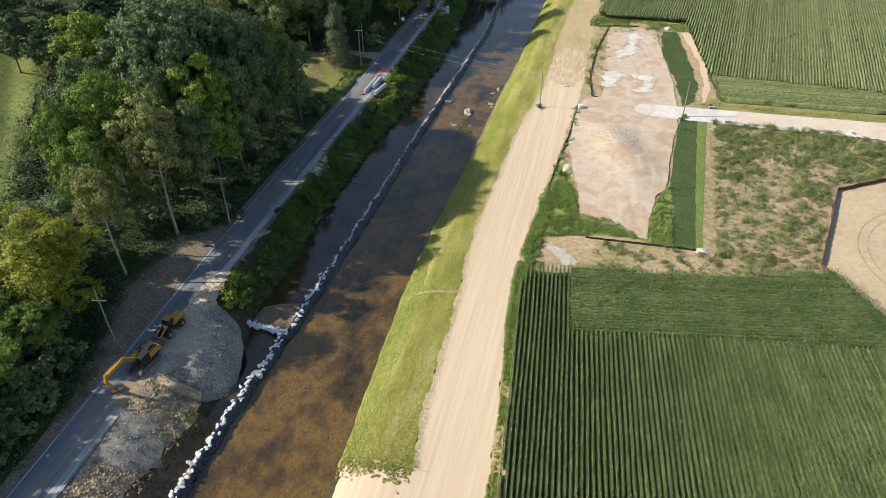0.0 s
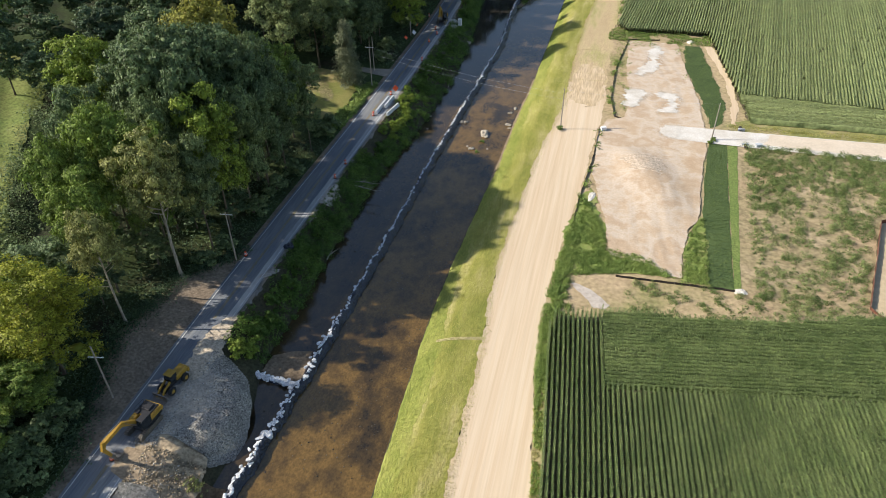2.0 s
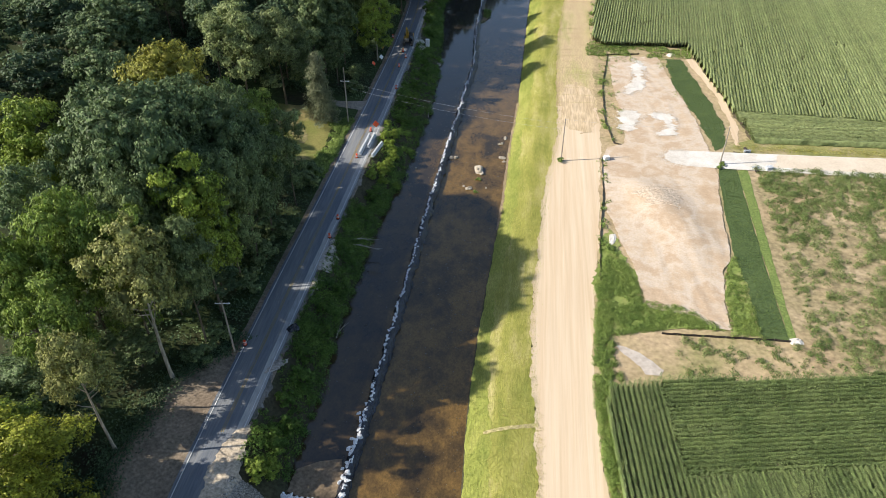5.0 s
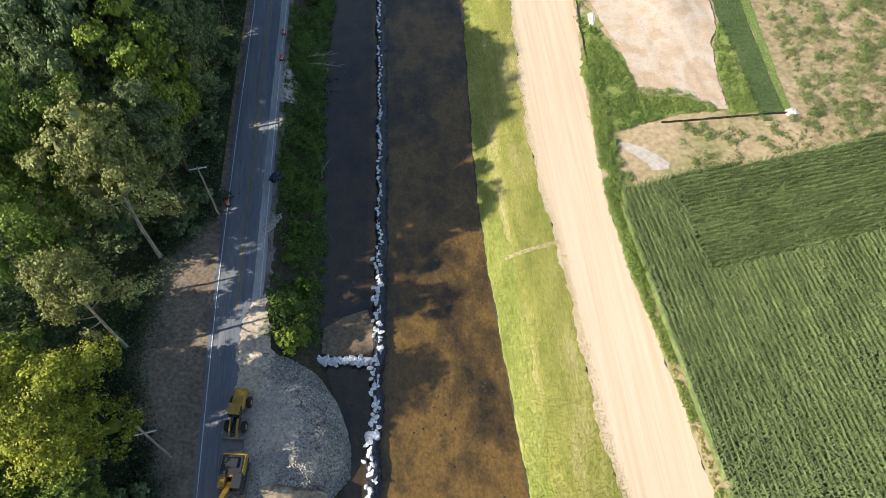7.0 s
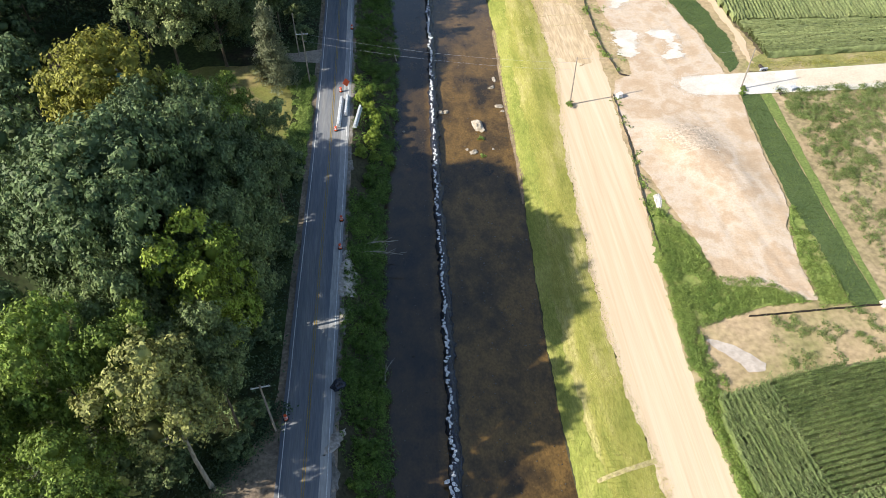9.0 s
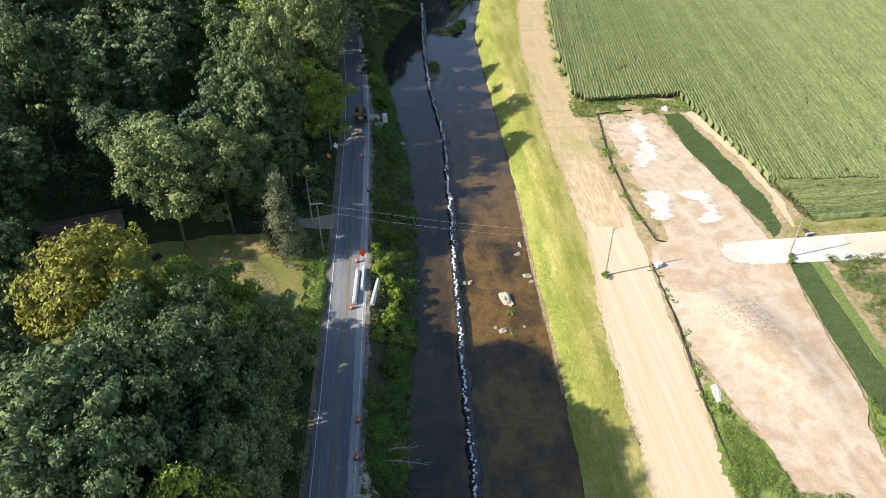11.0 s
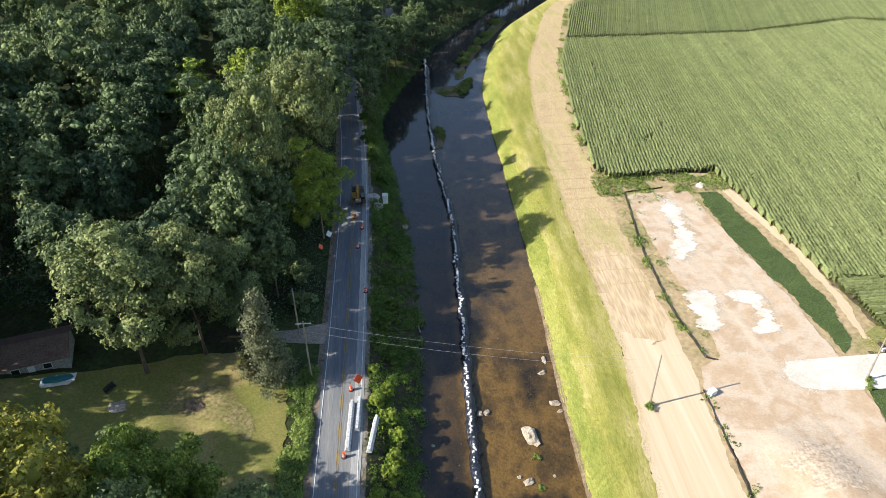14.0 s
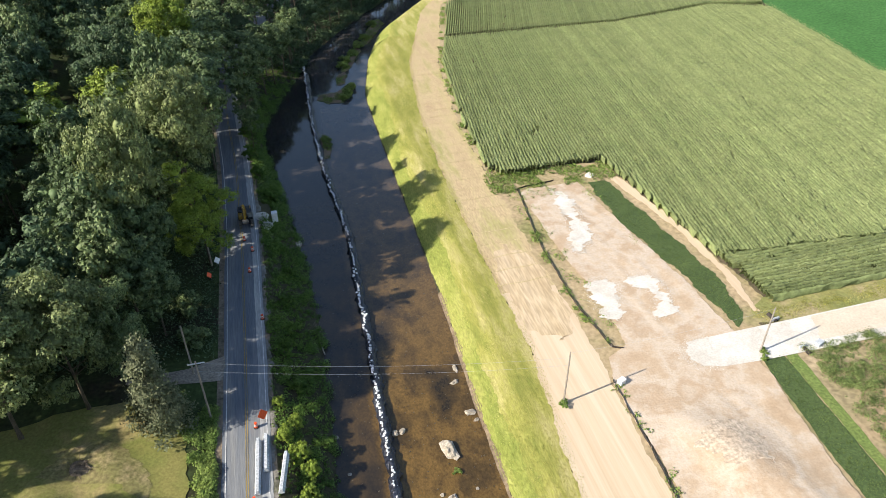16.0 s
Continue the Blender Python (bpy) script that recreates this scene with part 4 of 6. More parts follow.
def corn_plants(X, Y, H, rng, nleaf, length, width, across):
    """Arching leaves of corn plants at X, Y: across is the direction square to the row. Each leaf rises, bends over and hangs."""
    n = len(X)
    V, Q = [], []
    base = 0
    ground = height(X, Y)
    for k in range(nleaf):
        f = k / max(1, nleaf - 1)
        an = np.arctan2(across[1], across[0]) + (k % 2) * math.pi + rng.normal(size=n) * 0.42
        d = np.stack([np.cos(an), np.sin(an), np.zeros(n)], 1)
        s = np.stack([-np.sin(an), np.cos(an), np.zeros(n)], 1)
        z0 = H * (0.50 + 0.42 * f) + rng.normal(size=n) * 0.08
        L = length * rng.uniform(0.7, 1.25, n) * (1 - 0.5 * f)
        o = np.stack([X, Y, ground + z0], 1)
        w = width * rng.uniform(0.75, 1.3, n)[:, None]
        up = np.zeros((n, 3))
        up[:, 2] = L * rng.uniform(0.5, 1.1, n) * (0.7 + 0.8 * f)
        dn = np.zeros((n, 3))
        dn[:, 2] = up[:, 2] - L * rng.uniform(0.3, 0.9, n) * (1 - 0.5 * f)
        p1, p2 = o + d * (L * 0.5)[:, None] + up, o + d * L[:, None] + dn
        six = np.stack([o - s * w * 0.7, o + s * w * 0.7, p1 - s * w, p1 + s * w, p2 - s * w * 0.2, p2 + s * w * 0.2], 1)
        V.append(six.reshape(-1, 3))
        i = np.arange(n) * 6 + base
        Q += [np.stack([i, i + 2, i + 3, i + 1], 1), np.stack([i + 2, i + 4, i + 5, i + 3], 1)]
        base += 6 * n
    return np.concatenate(V), np.concatenate(Q)


def corn_rows(P, place, ext, spacing, step, H, rng, half, shoulder, crest):
    """The leafy body of each row as an uneven ridge: narrow, steep-sided, with bare dark soil between the rows."""
    u, v = np.meshgrid(np.arange(-ext, ext, step), np.arange(-ext, ext, spacing))
    x, y = place(u, v)
    ok = inside(P, x.ravel(), y.ravel()).reshape(x.shape) & (rng.random(x.shape) > 0.003)
    run = ok[:, :-1] & ok[:, 1:]
    V, m = [], u.size
    lines = ((-half, 0.08, 0.3, 0.02), (-half * 0.85, shoulder, 0.3, 0.06), (0, crest, 0.3, 0.05), (half * 0.85, shoulder, 0.3, 0.06), (half, 0.08, 0.3, 0.02))
    for dv, z, noise_v, noise_z in lines:
        xx, yy = place(u + rng.normal(size=u.shape) * step * 0.2, v + dv + rng.normal(size=u.shape) * half * noise_v)
        V.append(np.stack([xx, yy, height(xx, yy) + H * (z + rng.normal(size=u.shape) * noise_z)], 2).reshape(-1, 3))
    i = np.arange(m).reshape(u.shape)
    a, b = i[:, :-1][run], i[:, 1:][run]
    Q = np.concatenate([np.stack([a + k * m, b + k * m, b + (k + 1) * m, a + (k + 1) * m], 1) for k in range(len(lines) - 1)])
    V = np.concatenate(V)
    used = np.unique(Q)
    remap = np.zeros(len(V), int)
    remap[used] = np.arange(len(used))
    return V[used], remap[Q]


def corn_field(name, polys, spacing, step, H, nleaf, length, m, label, seed, width, jitter, body, thin=0.03):
    """polys: (outline, row direction, fullness) for each block of rows; body: step, half width, shoulder and crest of the rows' leafy ridge."""
    rng = np.random.default_rng(seed)
    VV, QQ, base = [], [], 0
    for P, (dx, dy), full in polys:
        A = np.array(P, float)
        l = math.hypot(dx, dy)
        dx, dy = dx / l, dy / l
        c = A.mean(0)
        ext = np.abs(A - c).max() * 1.42
        place = lambda u, v: (c[0] + u * dx - (v + 0.05 * np.sin(u * 0.21 + v)) * dy, c[1] + u * dy + v * dx)
        u, v = np.meshgrid(np.arange(-ext, ext, step), np.arange(-ext, ext, spacing))
        x, y = place(u + rng.normal(size=u.shape) * step * 0.3, v)
        weak = np.sin(x * 0.9 + 3 * np.sin(y * 0.13)) * np.sin(y * 0.45 + 2 * np.sin(x * 0.21))
        keep = inside(P, x.ravel(), y.ravel()).reshape(x.shape) & (weak < 0.985) & (rng.random(x.shape) > thin)
        x, y = x[keep] + rng.normal(size=keep.sum()) * jitter, y[keep] + rng.normal(size=keep.sum()) * jitter
        hh = H * (1 + 0.05 * np.sin(x * 0.11 + 1.3 * np.sin(y * 0.05)) * np.sin(y * 0.09) + 0.05 * np.sin(x * 5.1 + 2 * np.sin(y * 1.3)) * np.sin(y * 4.3 + 2 * np.sin(x * 1.7)) + rng.normal(size=len(x)) * 0.07)
        for V, Q in (corn_plants(x, y, hh, rng, nleaf, length * full, width, (-dy, dx)), corn_rows(P, place, ext, spacing, body[0], H, rng, body[1] * full, *body[2:])):
            VV.append(V), QQ.append(Q + base)
            base += len(V)
    return tagged(new(name, fast(name, np.concatenate(VV), np.concatenate(QQ), [m])), label, "corn field", kind="stuff")


wx = lambda y: float(haul_e(y)) + 1.6
corn_field("corn_field", [
    ([(wx(42), 42), (wx(60), 60), (wx(78), 78), (wx(92), 92), (wx(100), 100), (-10.6, 105.5), (-1.9, 107.5), (-0.3, 90), (27, 94.7), (45, 97), (54, 97.5), (66, 80), (66, 42)], (-0.085, 1.0), 1.0),
    ([(-1.9, 108), (-0.3, 90.0), (27, 94.7), (45, 97.0), (54, 97.6), (57, 103), (53.5, 107), (47.5, 117.5), (30, 112.2), (10, 109.2)], (1, 0.17), 1.12),
], 0.80, 0.22, 2.5, 5, 0.345, M_LEAF["corn"], "tall green corn standing in close rows", 31, 0.06, 0.025, (0.45, 0.09, 0.44, 0.68))
SOUTH_CORN = [(-5.9, 252), (-3, 247.5), (23.5, 249), (29.2, 204), (75, 202), (190, 208.5), (150, 262), (136, 281), (146, 352), (125, 361), (77, 349.5), (9, 349.5), (2.4, 328), (-4.0, 285)]
HEADLAND_CORN = [(29.3, 204.2), (30.5, 189.6), (75, 190.8), (190, 197.5), (190, 208.7), (75, 202.2)]
NORTH_CORN = [(9.5, 351.2), (77, 351.2), (125, 362.8), (147, 357), (170, 420), (47, 422), (20, 390)]
corn_field("far_corn_field", [(SOUTH_CORN, (0.136, 1.0), 1.0), (HEADLAND_CORN, (1.0, 0.03), 1.15), (NORTH_CORN, (0.3, 1.0), 1.0)], 0.84, 0.60, 2.4, 2, 0.44, M_LEAF["cornfar"], "wide field of pale green corn beyond the drive", 32, 0.125, 0.10, (1.1, 0.335, 0.56, 0.68))


# ---- low growth ----
def growth(name, X, Y, H, m, size, label, category, seed, per=1, spread=0.5, kind="stuff", aspect=0.6):
    """Leaf sprays over many places: each place gets per sprays up to height H."""
    rng = np.random.default_rng(seed)
    X, Y, H = np.repeat(X, per), np.repeat(Y, per), np.repeat(H, per)
    n = len(X)
    X, Y = X + rng.normal(size=n) * spread, Y + rng.normal(size=n) * spread
    C = np.stack([X, Y, height(X, Y) + H * rng.uniform(0.35, 1.0, n) + 0.05], 1)
    Nn = rng.normal(size=(n, 3)) * 0.8 + np.array([0, 0, 1.0])
    V, Q = leaves(C, Nn, np.full(n, size), aspect, rng)
    return tagged(new(name, fast(name, V, Q, [m])), label, category, kind=kind)


def tufts(name, X, Y, S, m, leaf, label, category, seed, per=46, tall=0.8):
    """Separate bushy tufts of radius S, each a dome of leaf sprays facing outwards, in one mesh."""
    rng = np.random.default_rng(seed)
    k = np.maximum(6, (per * S ** 1.6).astype(int))
    X, Y, S = np.repeat(X, k), np.repeat(Y, k), np.repeat(S, k)
    n = len(X)
    w = rng.normal(size=(n, 3))
    w[:, 2] = np.abs(w[:, 2])
    w /= np.linalg.norm(w, axis=1, keepdims=True)
    r = S[:, None] * rng.uniform(0.45, 1.1, (n, 1)) * np.array([1, 1, tall])
    C = np.stack([X, Y, height(X, Y) + 0.08], 1) + w * r
    V, Q = leaves(C, w + np.array([0, 0, 0.3]) + rng.normal(size=(n, 3)) * 0.4, np.full(n, leaf), 0.55, rng, True)
    return tagged(new(name, fast(name, V, Q, [m])), label, category, kind="stuff")


def lump(x, y, s):
    return 0.5 + 0.5 * np.sin(x * 0.9 / s + 2 * np.sin(y * 0.35 / s)) * np.sin(y * 0.8 / s + 2 * np.sin(x * 0.4 / s))


rg = np.random.default_rng(41)
# river bank below the road
y = rg.uniform(83, 345, 24000)
u = rg.random(24000)
x0, x1 = road_mid(y) + 3.9, bank_w(y) + 0.3
x = x0 + (x1 - x0) * u
hh = (0.5 + 2.2 * lump(x, y, 2.2)) * np.clip((x - x0) / 1.2, 0.15, 1) * np.clip((y - 82) / 3, 0.3, 1)
hh = hh * np.where((np.abs(x + 61) < 1.7) & (np.abs(y - 172) < 5), 0.12, 1)
bare = (np.sin(y * 0.21) + np.sin(y * 0.083 + 1) > 1.25) & (u < 0.45)
sel = np.flatnonzero(~bare)[:2600]
tufts("bank_vegetation", x[sel], y[sel], np.clip(0.25 + 0.5 * hh[sel] * rg.uniform(0.5, 1.3, len(sel)), 0.2, 1.5), M_LEAF["shrub"], 0.17, "dense green shrubs and vines on the river bank", "shrubs", 42, 66, 1.1)
# under the trees, in the shade-darkened leaf
y = rg.uniform(36, 345, 20000)
d = rg.random(20000) ** 1.3 * 34
x = road_mid(y) - 5.0 - d
ok = ~((y > 160) & (y < 199) & (x > -120)) & ~((y > 60) & (y < 104) & (d < np.interp(y, [58, 66, 80, 96, 104], [0.5, 3.6, 7.2, 5, 0.5]) * rg.uniform(0.7, 1.1, 20000)))
hh = (0.4 + 2.0 * lump(x, y, 3.0)) * np.clip(d / 3, 0.25, 1)
growth("undergrowth", x[ok], y[ok], hh[ok], M_LEAF["deep"], 0.2, "shaded leafy undergrowth below the trees", "undergrowth", 43, 3, 0.5)
y = rg.uniform(338, 436, 5000)
x = bank_w(y) + 0.5 - 20 * rg.random(5000) ** 1.5
growth("far_bank_shrubs", x, y, 0.6 + 2.6 * lump(x, y, 2.4), M_LEAF["deep"], 0.34, "dark shrubs hanging over the far bank", "shrubs", 56, 4, 0.5)
t = rg.random(900) * 4
mx, my = np.interp(t, range(5), [-104, -110, -119, -127, -140]), np.interp(t, range(5), [74, 90, 103, 117, 146])
x, y = mx + rg.normal(size=900) * 2.0, my + rg.normal(size=900) * 1.5
growth("meadow_edge", x, y, 0.4 + 2.6 * lump(x, y, 2.2), M_LEAF["mid"], 0.24, "leafy scrub at the meadow's edge", "scrub", 57, 9, 0.7)
y = rg.uniform(56, 108, 1300)
d = np.interp(y, [46, 56, 66, 80, 96, 104, 110], [0.8, 1.2, 5, 9, 7, 1, 0.05])
x = road_mid(y) - 4.5 - d + rg.normal(size=1300) * 1.1
growth("verge_brush", x, y, 0.2 + 1.3 * lump(x, y, 1.4), M_LEAF["deep"], 0.17, "low brush at the edge of the bare verge", "brush", 58, 7, 0.4)
x, y = rg.uniform(-135, -84, 4500), rg.uniform(197, 250, 4500)
growth("wood_floor_brush", x, y, 0.5 + 2.6 * lump(x, y, 2.6), M_LEAF["deep"], 0.3, "shaded leafy brush on the wood's floor", "undergrowth", 59, 4, 0.6)
# hedge between lawn and road
y = rg.uniform(159, 187, 1500)
x = road_mid(y) - 4.6 - rg.random(1500) ** 1.3 * 5.0 * (0.25 + 0.75 * lump(y * 0.7, y, 1.6))
tufts("hedge", x[:760], y[:760], 0.3 + 0.9 * lump(x[:760], y[:760], 1.2) * rg.uniform(0.5, 1.0, 760), M_LEAF["weed"], 0.18, "overgrown bright green hedge along the road", "hedge", 44, 70, 1.3)
# grass of the east bank
n = 140000
y = 57.8 + 300 * rg.random(n) ** 1.3
a, b, mid = bank_e(y) + 0.4, grass_e(y) - 0.25, bank_mid(y)
x = a + (b - a) * rg.random(n)
x = np.where(rg.random(n) < 0.06, b + np.abs(rg.normal(size=n)) * 0.55, x)
low = x < mid + rg.normal(size=n) * 1.3
for sel, key, lab in ((low, "grasslow", "rough green grass near the water"), (~low, "grass", "rough sunlit yellow-green grass on the bank")):
    C = np.stack([x[sel], y[sel], height(x[sel], y[sel]) + 0.13], 1)
    V, Q = leaves(C, rg.normal(size=(len(C), 3)) * np.array([1, 1, 0.5]), np.full(len(C), 0.12), 0.28, rg, True)
    tagged(new("bank_grass", fast("bank_grass", V, Q, [M_LEAF[key]])), lab, "grass", kind="stuff")
x, y = rg.uniform(-30.4, -19.5, 420), 57.6 - np.abs(rg.normal(size=420)) * 1.3
tufts("bank_end_grass", x, y, rg.uniform(0.12, 0.34, 420), M_LEAF["grass"], 0.12, "ragged grass where the bank meets the dirt", "grass", 86, 110, 0.7)
# dark seeded swales
for P in (strip_w, [(15.8, 240), (20.5, 240), (24, 214), (25.5, 200), (24.5, 189), (21, 185), (19.5, 200), (15.5, 222)]):
    x, y = rg.uniform(13, 27, 16000), rg.uniform(120, 241, 16000)
    k = inside(P, x, y)
    x, y = x[k], y[k]
    C = np.stack([x, y, height(x, y) + 0.2], 1)
    V, Q = leaves(C, rg.normal(size=(len(x), 3)) * np.array([1, 1, 0.5]), np.full(len(x), 0.2), 0.3, rg, True)
    tagged(new("swale_grass", fast("swale_grass", V, Q, [M_LEAF["swale"]])), "short dark green grass in the swale", "grass", kind="stuff")
# weeds at the corn's edge and round the lot
y = rg.uniform(36, 132, 3400)
x = haul_e(y) + np.abs(rg.normal(size=3400)) * np.interp(y, [40, 86, 95, 130], [0.8, 1.0, 1.8, 2.8]) + 0.2
k = (lump(x, y, 2.0) > np.interp(y, [40, 80, 90, 95, 132], [0.62, 0.55, 0.3, 0.1, 0.05])) & ~((y > 110) & (x > -8.2))
x, y = x[k][:1500], y[k][:1500]
tufts("edge_weeds", x, y, np.interp(y, [40, 82, 90, 132], [0.2, 0.3, 0.55, 0.6]) * rg.uniform(0.4, 1.6, len(x)), M_LEAF["weed"], 0.14, "rank green weeds along the corn's edge", "weeds", 45, 90, 1.1)
y = rg.uniform(40, 88, 420)
x = haul_e(y) + 0.1 + np.abs(rg.normal(size=420)) * 0.8
tufts("dry_edge_weeds", x, y, rg.uniform(0.12, 0.42, 420), M_LEAF["grass"], 0.12, "dry straw-coloured weeds along the corn's edge", "weeds", 88, 90, 0.9)
LOT_WEEDS = [(-10.5, 132), (-10, 118), (-2, 120), (3, 122), (11.5, 121.5), (5, 127), (-2, 128), (-4, 137), (-7, 144)]
x, y = rg.uniform(-12, 14, 6000), rg.uniform(116, 146, 6000)
k = inside(LOT_WEEDS, x, y) & (lump(x, y, 1.7) > 0.12)
x, y = x[k][:1300], y[k][:1300]
tufts("lot_weeds", x, y, 0.2 + 0.75 * rg.random(len(x)) ** 1.6, M_LEAF["weed"], 0.13, "lush weeds at the end of the lot", "weeds", 46, 90, 1.0)
x, y = rg.uniform(12.6, 17.6, 900), rg.uniform(120.5, 143, 900)
k = (x > np.interp(y, [121, 131, 138, 143], [12.5, 13.4, 14.6, 16.8])) & (lump(x, y, 1.6) > 0.15)
tufts("swale_weeds", x[k][:330], y[k][:330], 0.2 + 0.6 * rg.random(len(x[k][:330])) ** 1.6, M_LEAF["weed"], 0.13, "weeds between lot and swale", "weeds", 47, 90, 1.0)
# scattered weeds in the bare field, thick along the drive
x, y = rg.uniform(25, 74, 5600), rg.uniform(112, 178.3, 5600)
dens = np.interp(y, [112, 130, 150, 162, 170, 178], [0.36, 0.52, 0.75, 1.2, 1.7, 1.8]) * np.where((x > 38) & (x < 44) & (y > 140) & (y < 158), 0.25, 1)
k = inside([(25.8, 112.5), (26, 121), (29, 178), (60, 178), (73, 173), (72, 161), (53, 152), (45, 121), (45, 116)], x, y) & (rg.random(5600) < dens * (0.35 + 0.9 * lump(x, y, 3.1)))
x, y = x[k], y[k]
tufts("field_weeds", x, y, 0.2 + 1.2 * rg.random(len(x)) ** 1.8, M_LEAF["fieldweed"], 0.14, "scattered green weeds on dry soil", "weeds", 48, 95, 1.0)
x, y = rg.uniform(-1, 46, 800), rg.uniform(108, 120, 800)
k = (y > np.interp(x, [-1, 18, 45], [109, 111.5, 117.5])) & (lump(x, y, 1.3) > 0.5) & ~((x < 2.5) & (y < 118.5))
tufts("margin_weeds", x[k], y[k], 0.15 + 0.8 * rg.random(k.sum()) ** 2, M_LEAF["fieldweed"], 0.13, "tufts of weeds on the field margin", "weeds", 53, 95, 1.0)
# margin of the drive, silt fence weeds, corn headland weeds
x = rg.uniform(26, 118, 900)
y = np.interp(x, [26, 52, 76, 118], [186.8, 187.4, 188.6, 189.3]) + rg.normal(size=900) * 0.9
growth("verge_weeds", x, y, 0.1 + 0.25 * lump(x, y, 1.4), M_LEAF["grass"], 0.13, "short grass between drive and corn", "grass", 49, 6, 0.4)
y = np.concatenate([rg.uniform(133, 178, 150), rg.uniform(187, 242, 330)])
x = np.interp(y, [133, 145, 163, 179, 186, 199, 219, 241], [-9.6, -9.2, -7.5, -6.9, -3.2, -5.0, -4.5, -1.6]) + np.where(y < 180, 0.4, -0.6) + rg.normal(size=len(y)) * 0.45
k = lump(x, y, 1.6) > 0.58
growth("fence_weeds", x[k], y[k], 0.2 + 0.6 * lump(x[k], y[k], 1.0), M_LEAF["weed"], 0.18, "weeds grown up along the silt fence", "weeds", 50, 8, 0.25)
x, y = rg.uniform(-8, 24, 900), rg.uniform(240, 249, 900)
k = (lump(x, y, 2.0) > 0.4)
growth("headland_weeds", x[k], y[k], 0.2 + 0.5 * lump(x[k], y[k], 1.4), M_LEAF["weed"], 0.22, "weeds on the headland below the corn", "weeds", 51, 7, 0.35)
y = rg.uniform(250, 420, 900)
x = haul_e(y) + 0.8 + rg.normal(size=900) * 0.5
k = lump(x, y, 1.8) > 0.5
growth("track_weeds", x[k], y[k], 0.2 + 0.4 * lump(x[k], y[k], 1.4), M_LEAF["weed"], 0.25, "weeds between straw strip and corn", "weeds", 52, 5, 0.35)


for o, n in zip(ISLES, (420, 420, 520, 130, 150)):
    P = np.array(o)
    x, y = rg.uniform(P[:, 0].min(), P[:, 0].max(), n * 4), rg.uniform(P[:, 1].min(), P[:, 1].max(), n * 4)
    k = inside(o, x, y)
    growth("island_plants", x[k], y[k], 0.3 + 0.7 * lump(x[k], y[k], 1.2), M_LEAF["weed"], 0.2, "bright green plants on the river island", "plants", 54, 5, 0.3)

# weeds on the lot's rough north end and its west strip
x, y = rg.uniform(-5, 16, 900), rg.uniform(188, 242, 900)
k = (lump(x, y, 1.9) > 0.55) & ((x < -0.2) | (y > 236) | ((x > np.interp(y, [190, 222, 242], [18, 14, 12])) & (x < 17)))
growth("rough_weeds", x[k], y[k], 0.15 + 0.4 * lump(x[k], y[k], 1.2), M_LEAF["weed"], 0.16, "low weeds on the lot's rough rim", "weeds", 55, 9, 0.4)


# shrubs that can be told apart
def shrub_mesh(seed, col):
    rng = np.random.default_rng(seed)
    V, Q = crown(rng, 1.5, -0.3, 2.6, 9, 12, 14, 0.17, 0.4)
    return fast("foliage", V, Q, [M_LEAF[col]])


def stems_mesh(n=5):
    bm = bmesh.new()
    for i in range(n):
        rod(bm, (0, 0, 0), (0.8 * math.cos(i * 1.3), 0.8 * math.sin(i * 1.3), 1.6), 0.05, 0.02, 5)
    me = bpy.data.meshes.new("stems")
    bm.to_mesh(me)
    bm.free()
    me.materials.append(M_BARK)
    return me


def shrub_kind(seed, col, label, places):
    e = None
    for sx, sy, s in places:
        m = Matrix.LocRotScale((sx, sy, h1(sx, sy)), Euler((0, 0, random.uniform(0, 6))), (s, s, s * 0.9))
        if e is None:
            e = thing("shrub", m, label, "shrub", "shrubs by road and river")
            part("foliage", shrub_mesh(seed, col), None, e)
            part("stems", stems_mesh(), None, e)
        else:
            copy_thing(e, m @ Matrix.Diagonal([1 / v for v in e.scale] + [1]))


shrub_kind(61, "bright", "bright green leafy shrub on the river bank", [(-61.0, 83.0, 1.3), (-59.6, 84.2, 1.1), (-60.5, 162, 1.0), (-58.6, 166, 1.2), (-58.0, 169, 1.0), (-57.6, 173, 1.1), (-58.8, 176, 1.2), (-60.5, 179.5, 1.0), (-58, 162, 0.9), (-59, 182, 0.9), (-55.3, 163.5, 0.7), (-61, 186, 0.8)])
shrub_kind(62, "shrub", "dark green shrub on the river bank", [(-60, 88, 1.3), (-59, 92, 1.2), (-61, 96, 1.1), (-59.5, 101, 1.4), (-60.2, 106, 1.2), (-59.3, 112, 1.3), (-60.5, 118, 1.0), (-59, 124, 1.2), (-60, 148, 1.0), (-59, 155, 1.2), (-58, 190, 1.2), (-59, 198, 1.3), (-57, 204, 1.2), (-58, 212, 1.1), (-57, 222, 1.2), (-58, 230, 1.0), (-59, 252, 1.4), (-61, 262, 1.3), (-62, 272, 1.5), (-63, 284, 1.6)])
shrub_kind(63, "mid", "green bush at the wood's edge", [(-79, 58, 2.2), (-83, 62, 2.4), (-76.5, 55, 1.5), (-78.5, 62, 1.9), (-76, 47, 1.7), (-79, 48, 2.1), (-84, 56, 2.5), (-75.5, 41, 1.7), (-80.5, 53.5, 2.2), (-85, 68, 2.2), (-77, 52, 2.0), (-82, 49, 2.4), (-88, 54, 2.6), (-76.5, 101, 1.6), (-75.5, 106, 1.7), (-75, 120, 1.9), (-74.5, 128, 2.0), (-74, 136, 1.9), (-73.5, 155, 1.8), (-74, 160, 1.6), (-74, 203, 1.8), (-75, 212, 2.0), (-74, 232, 2.0), (-73, 240, 1.8)])
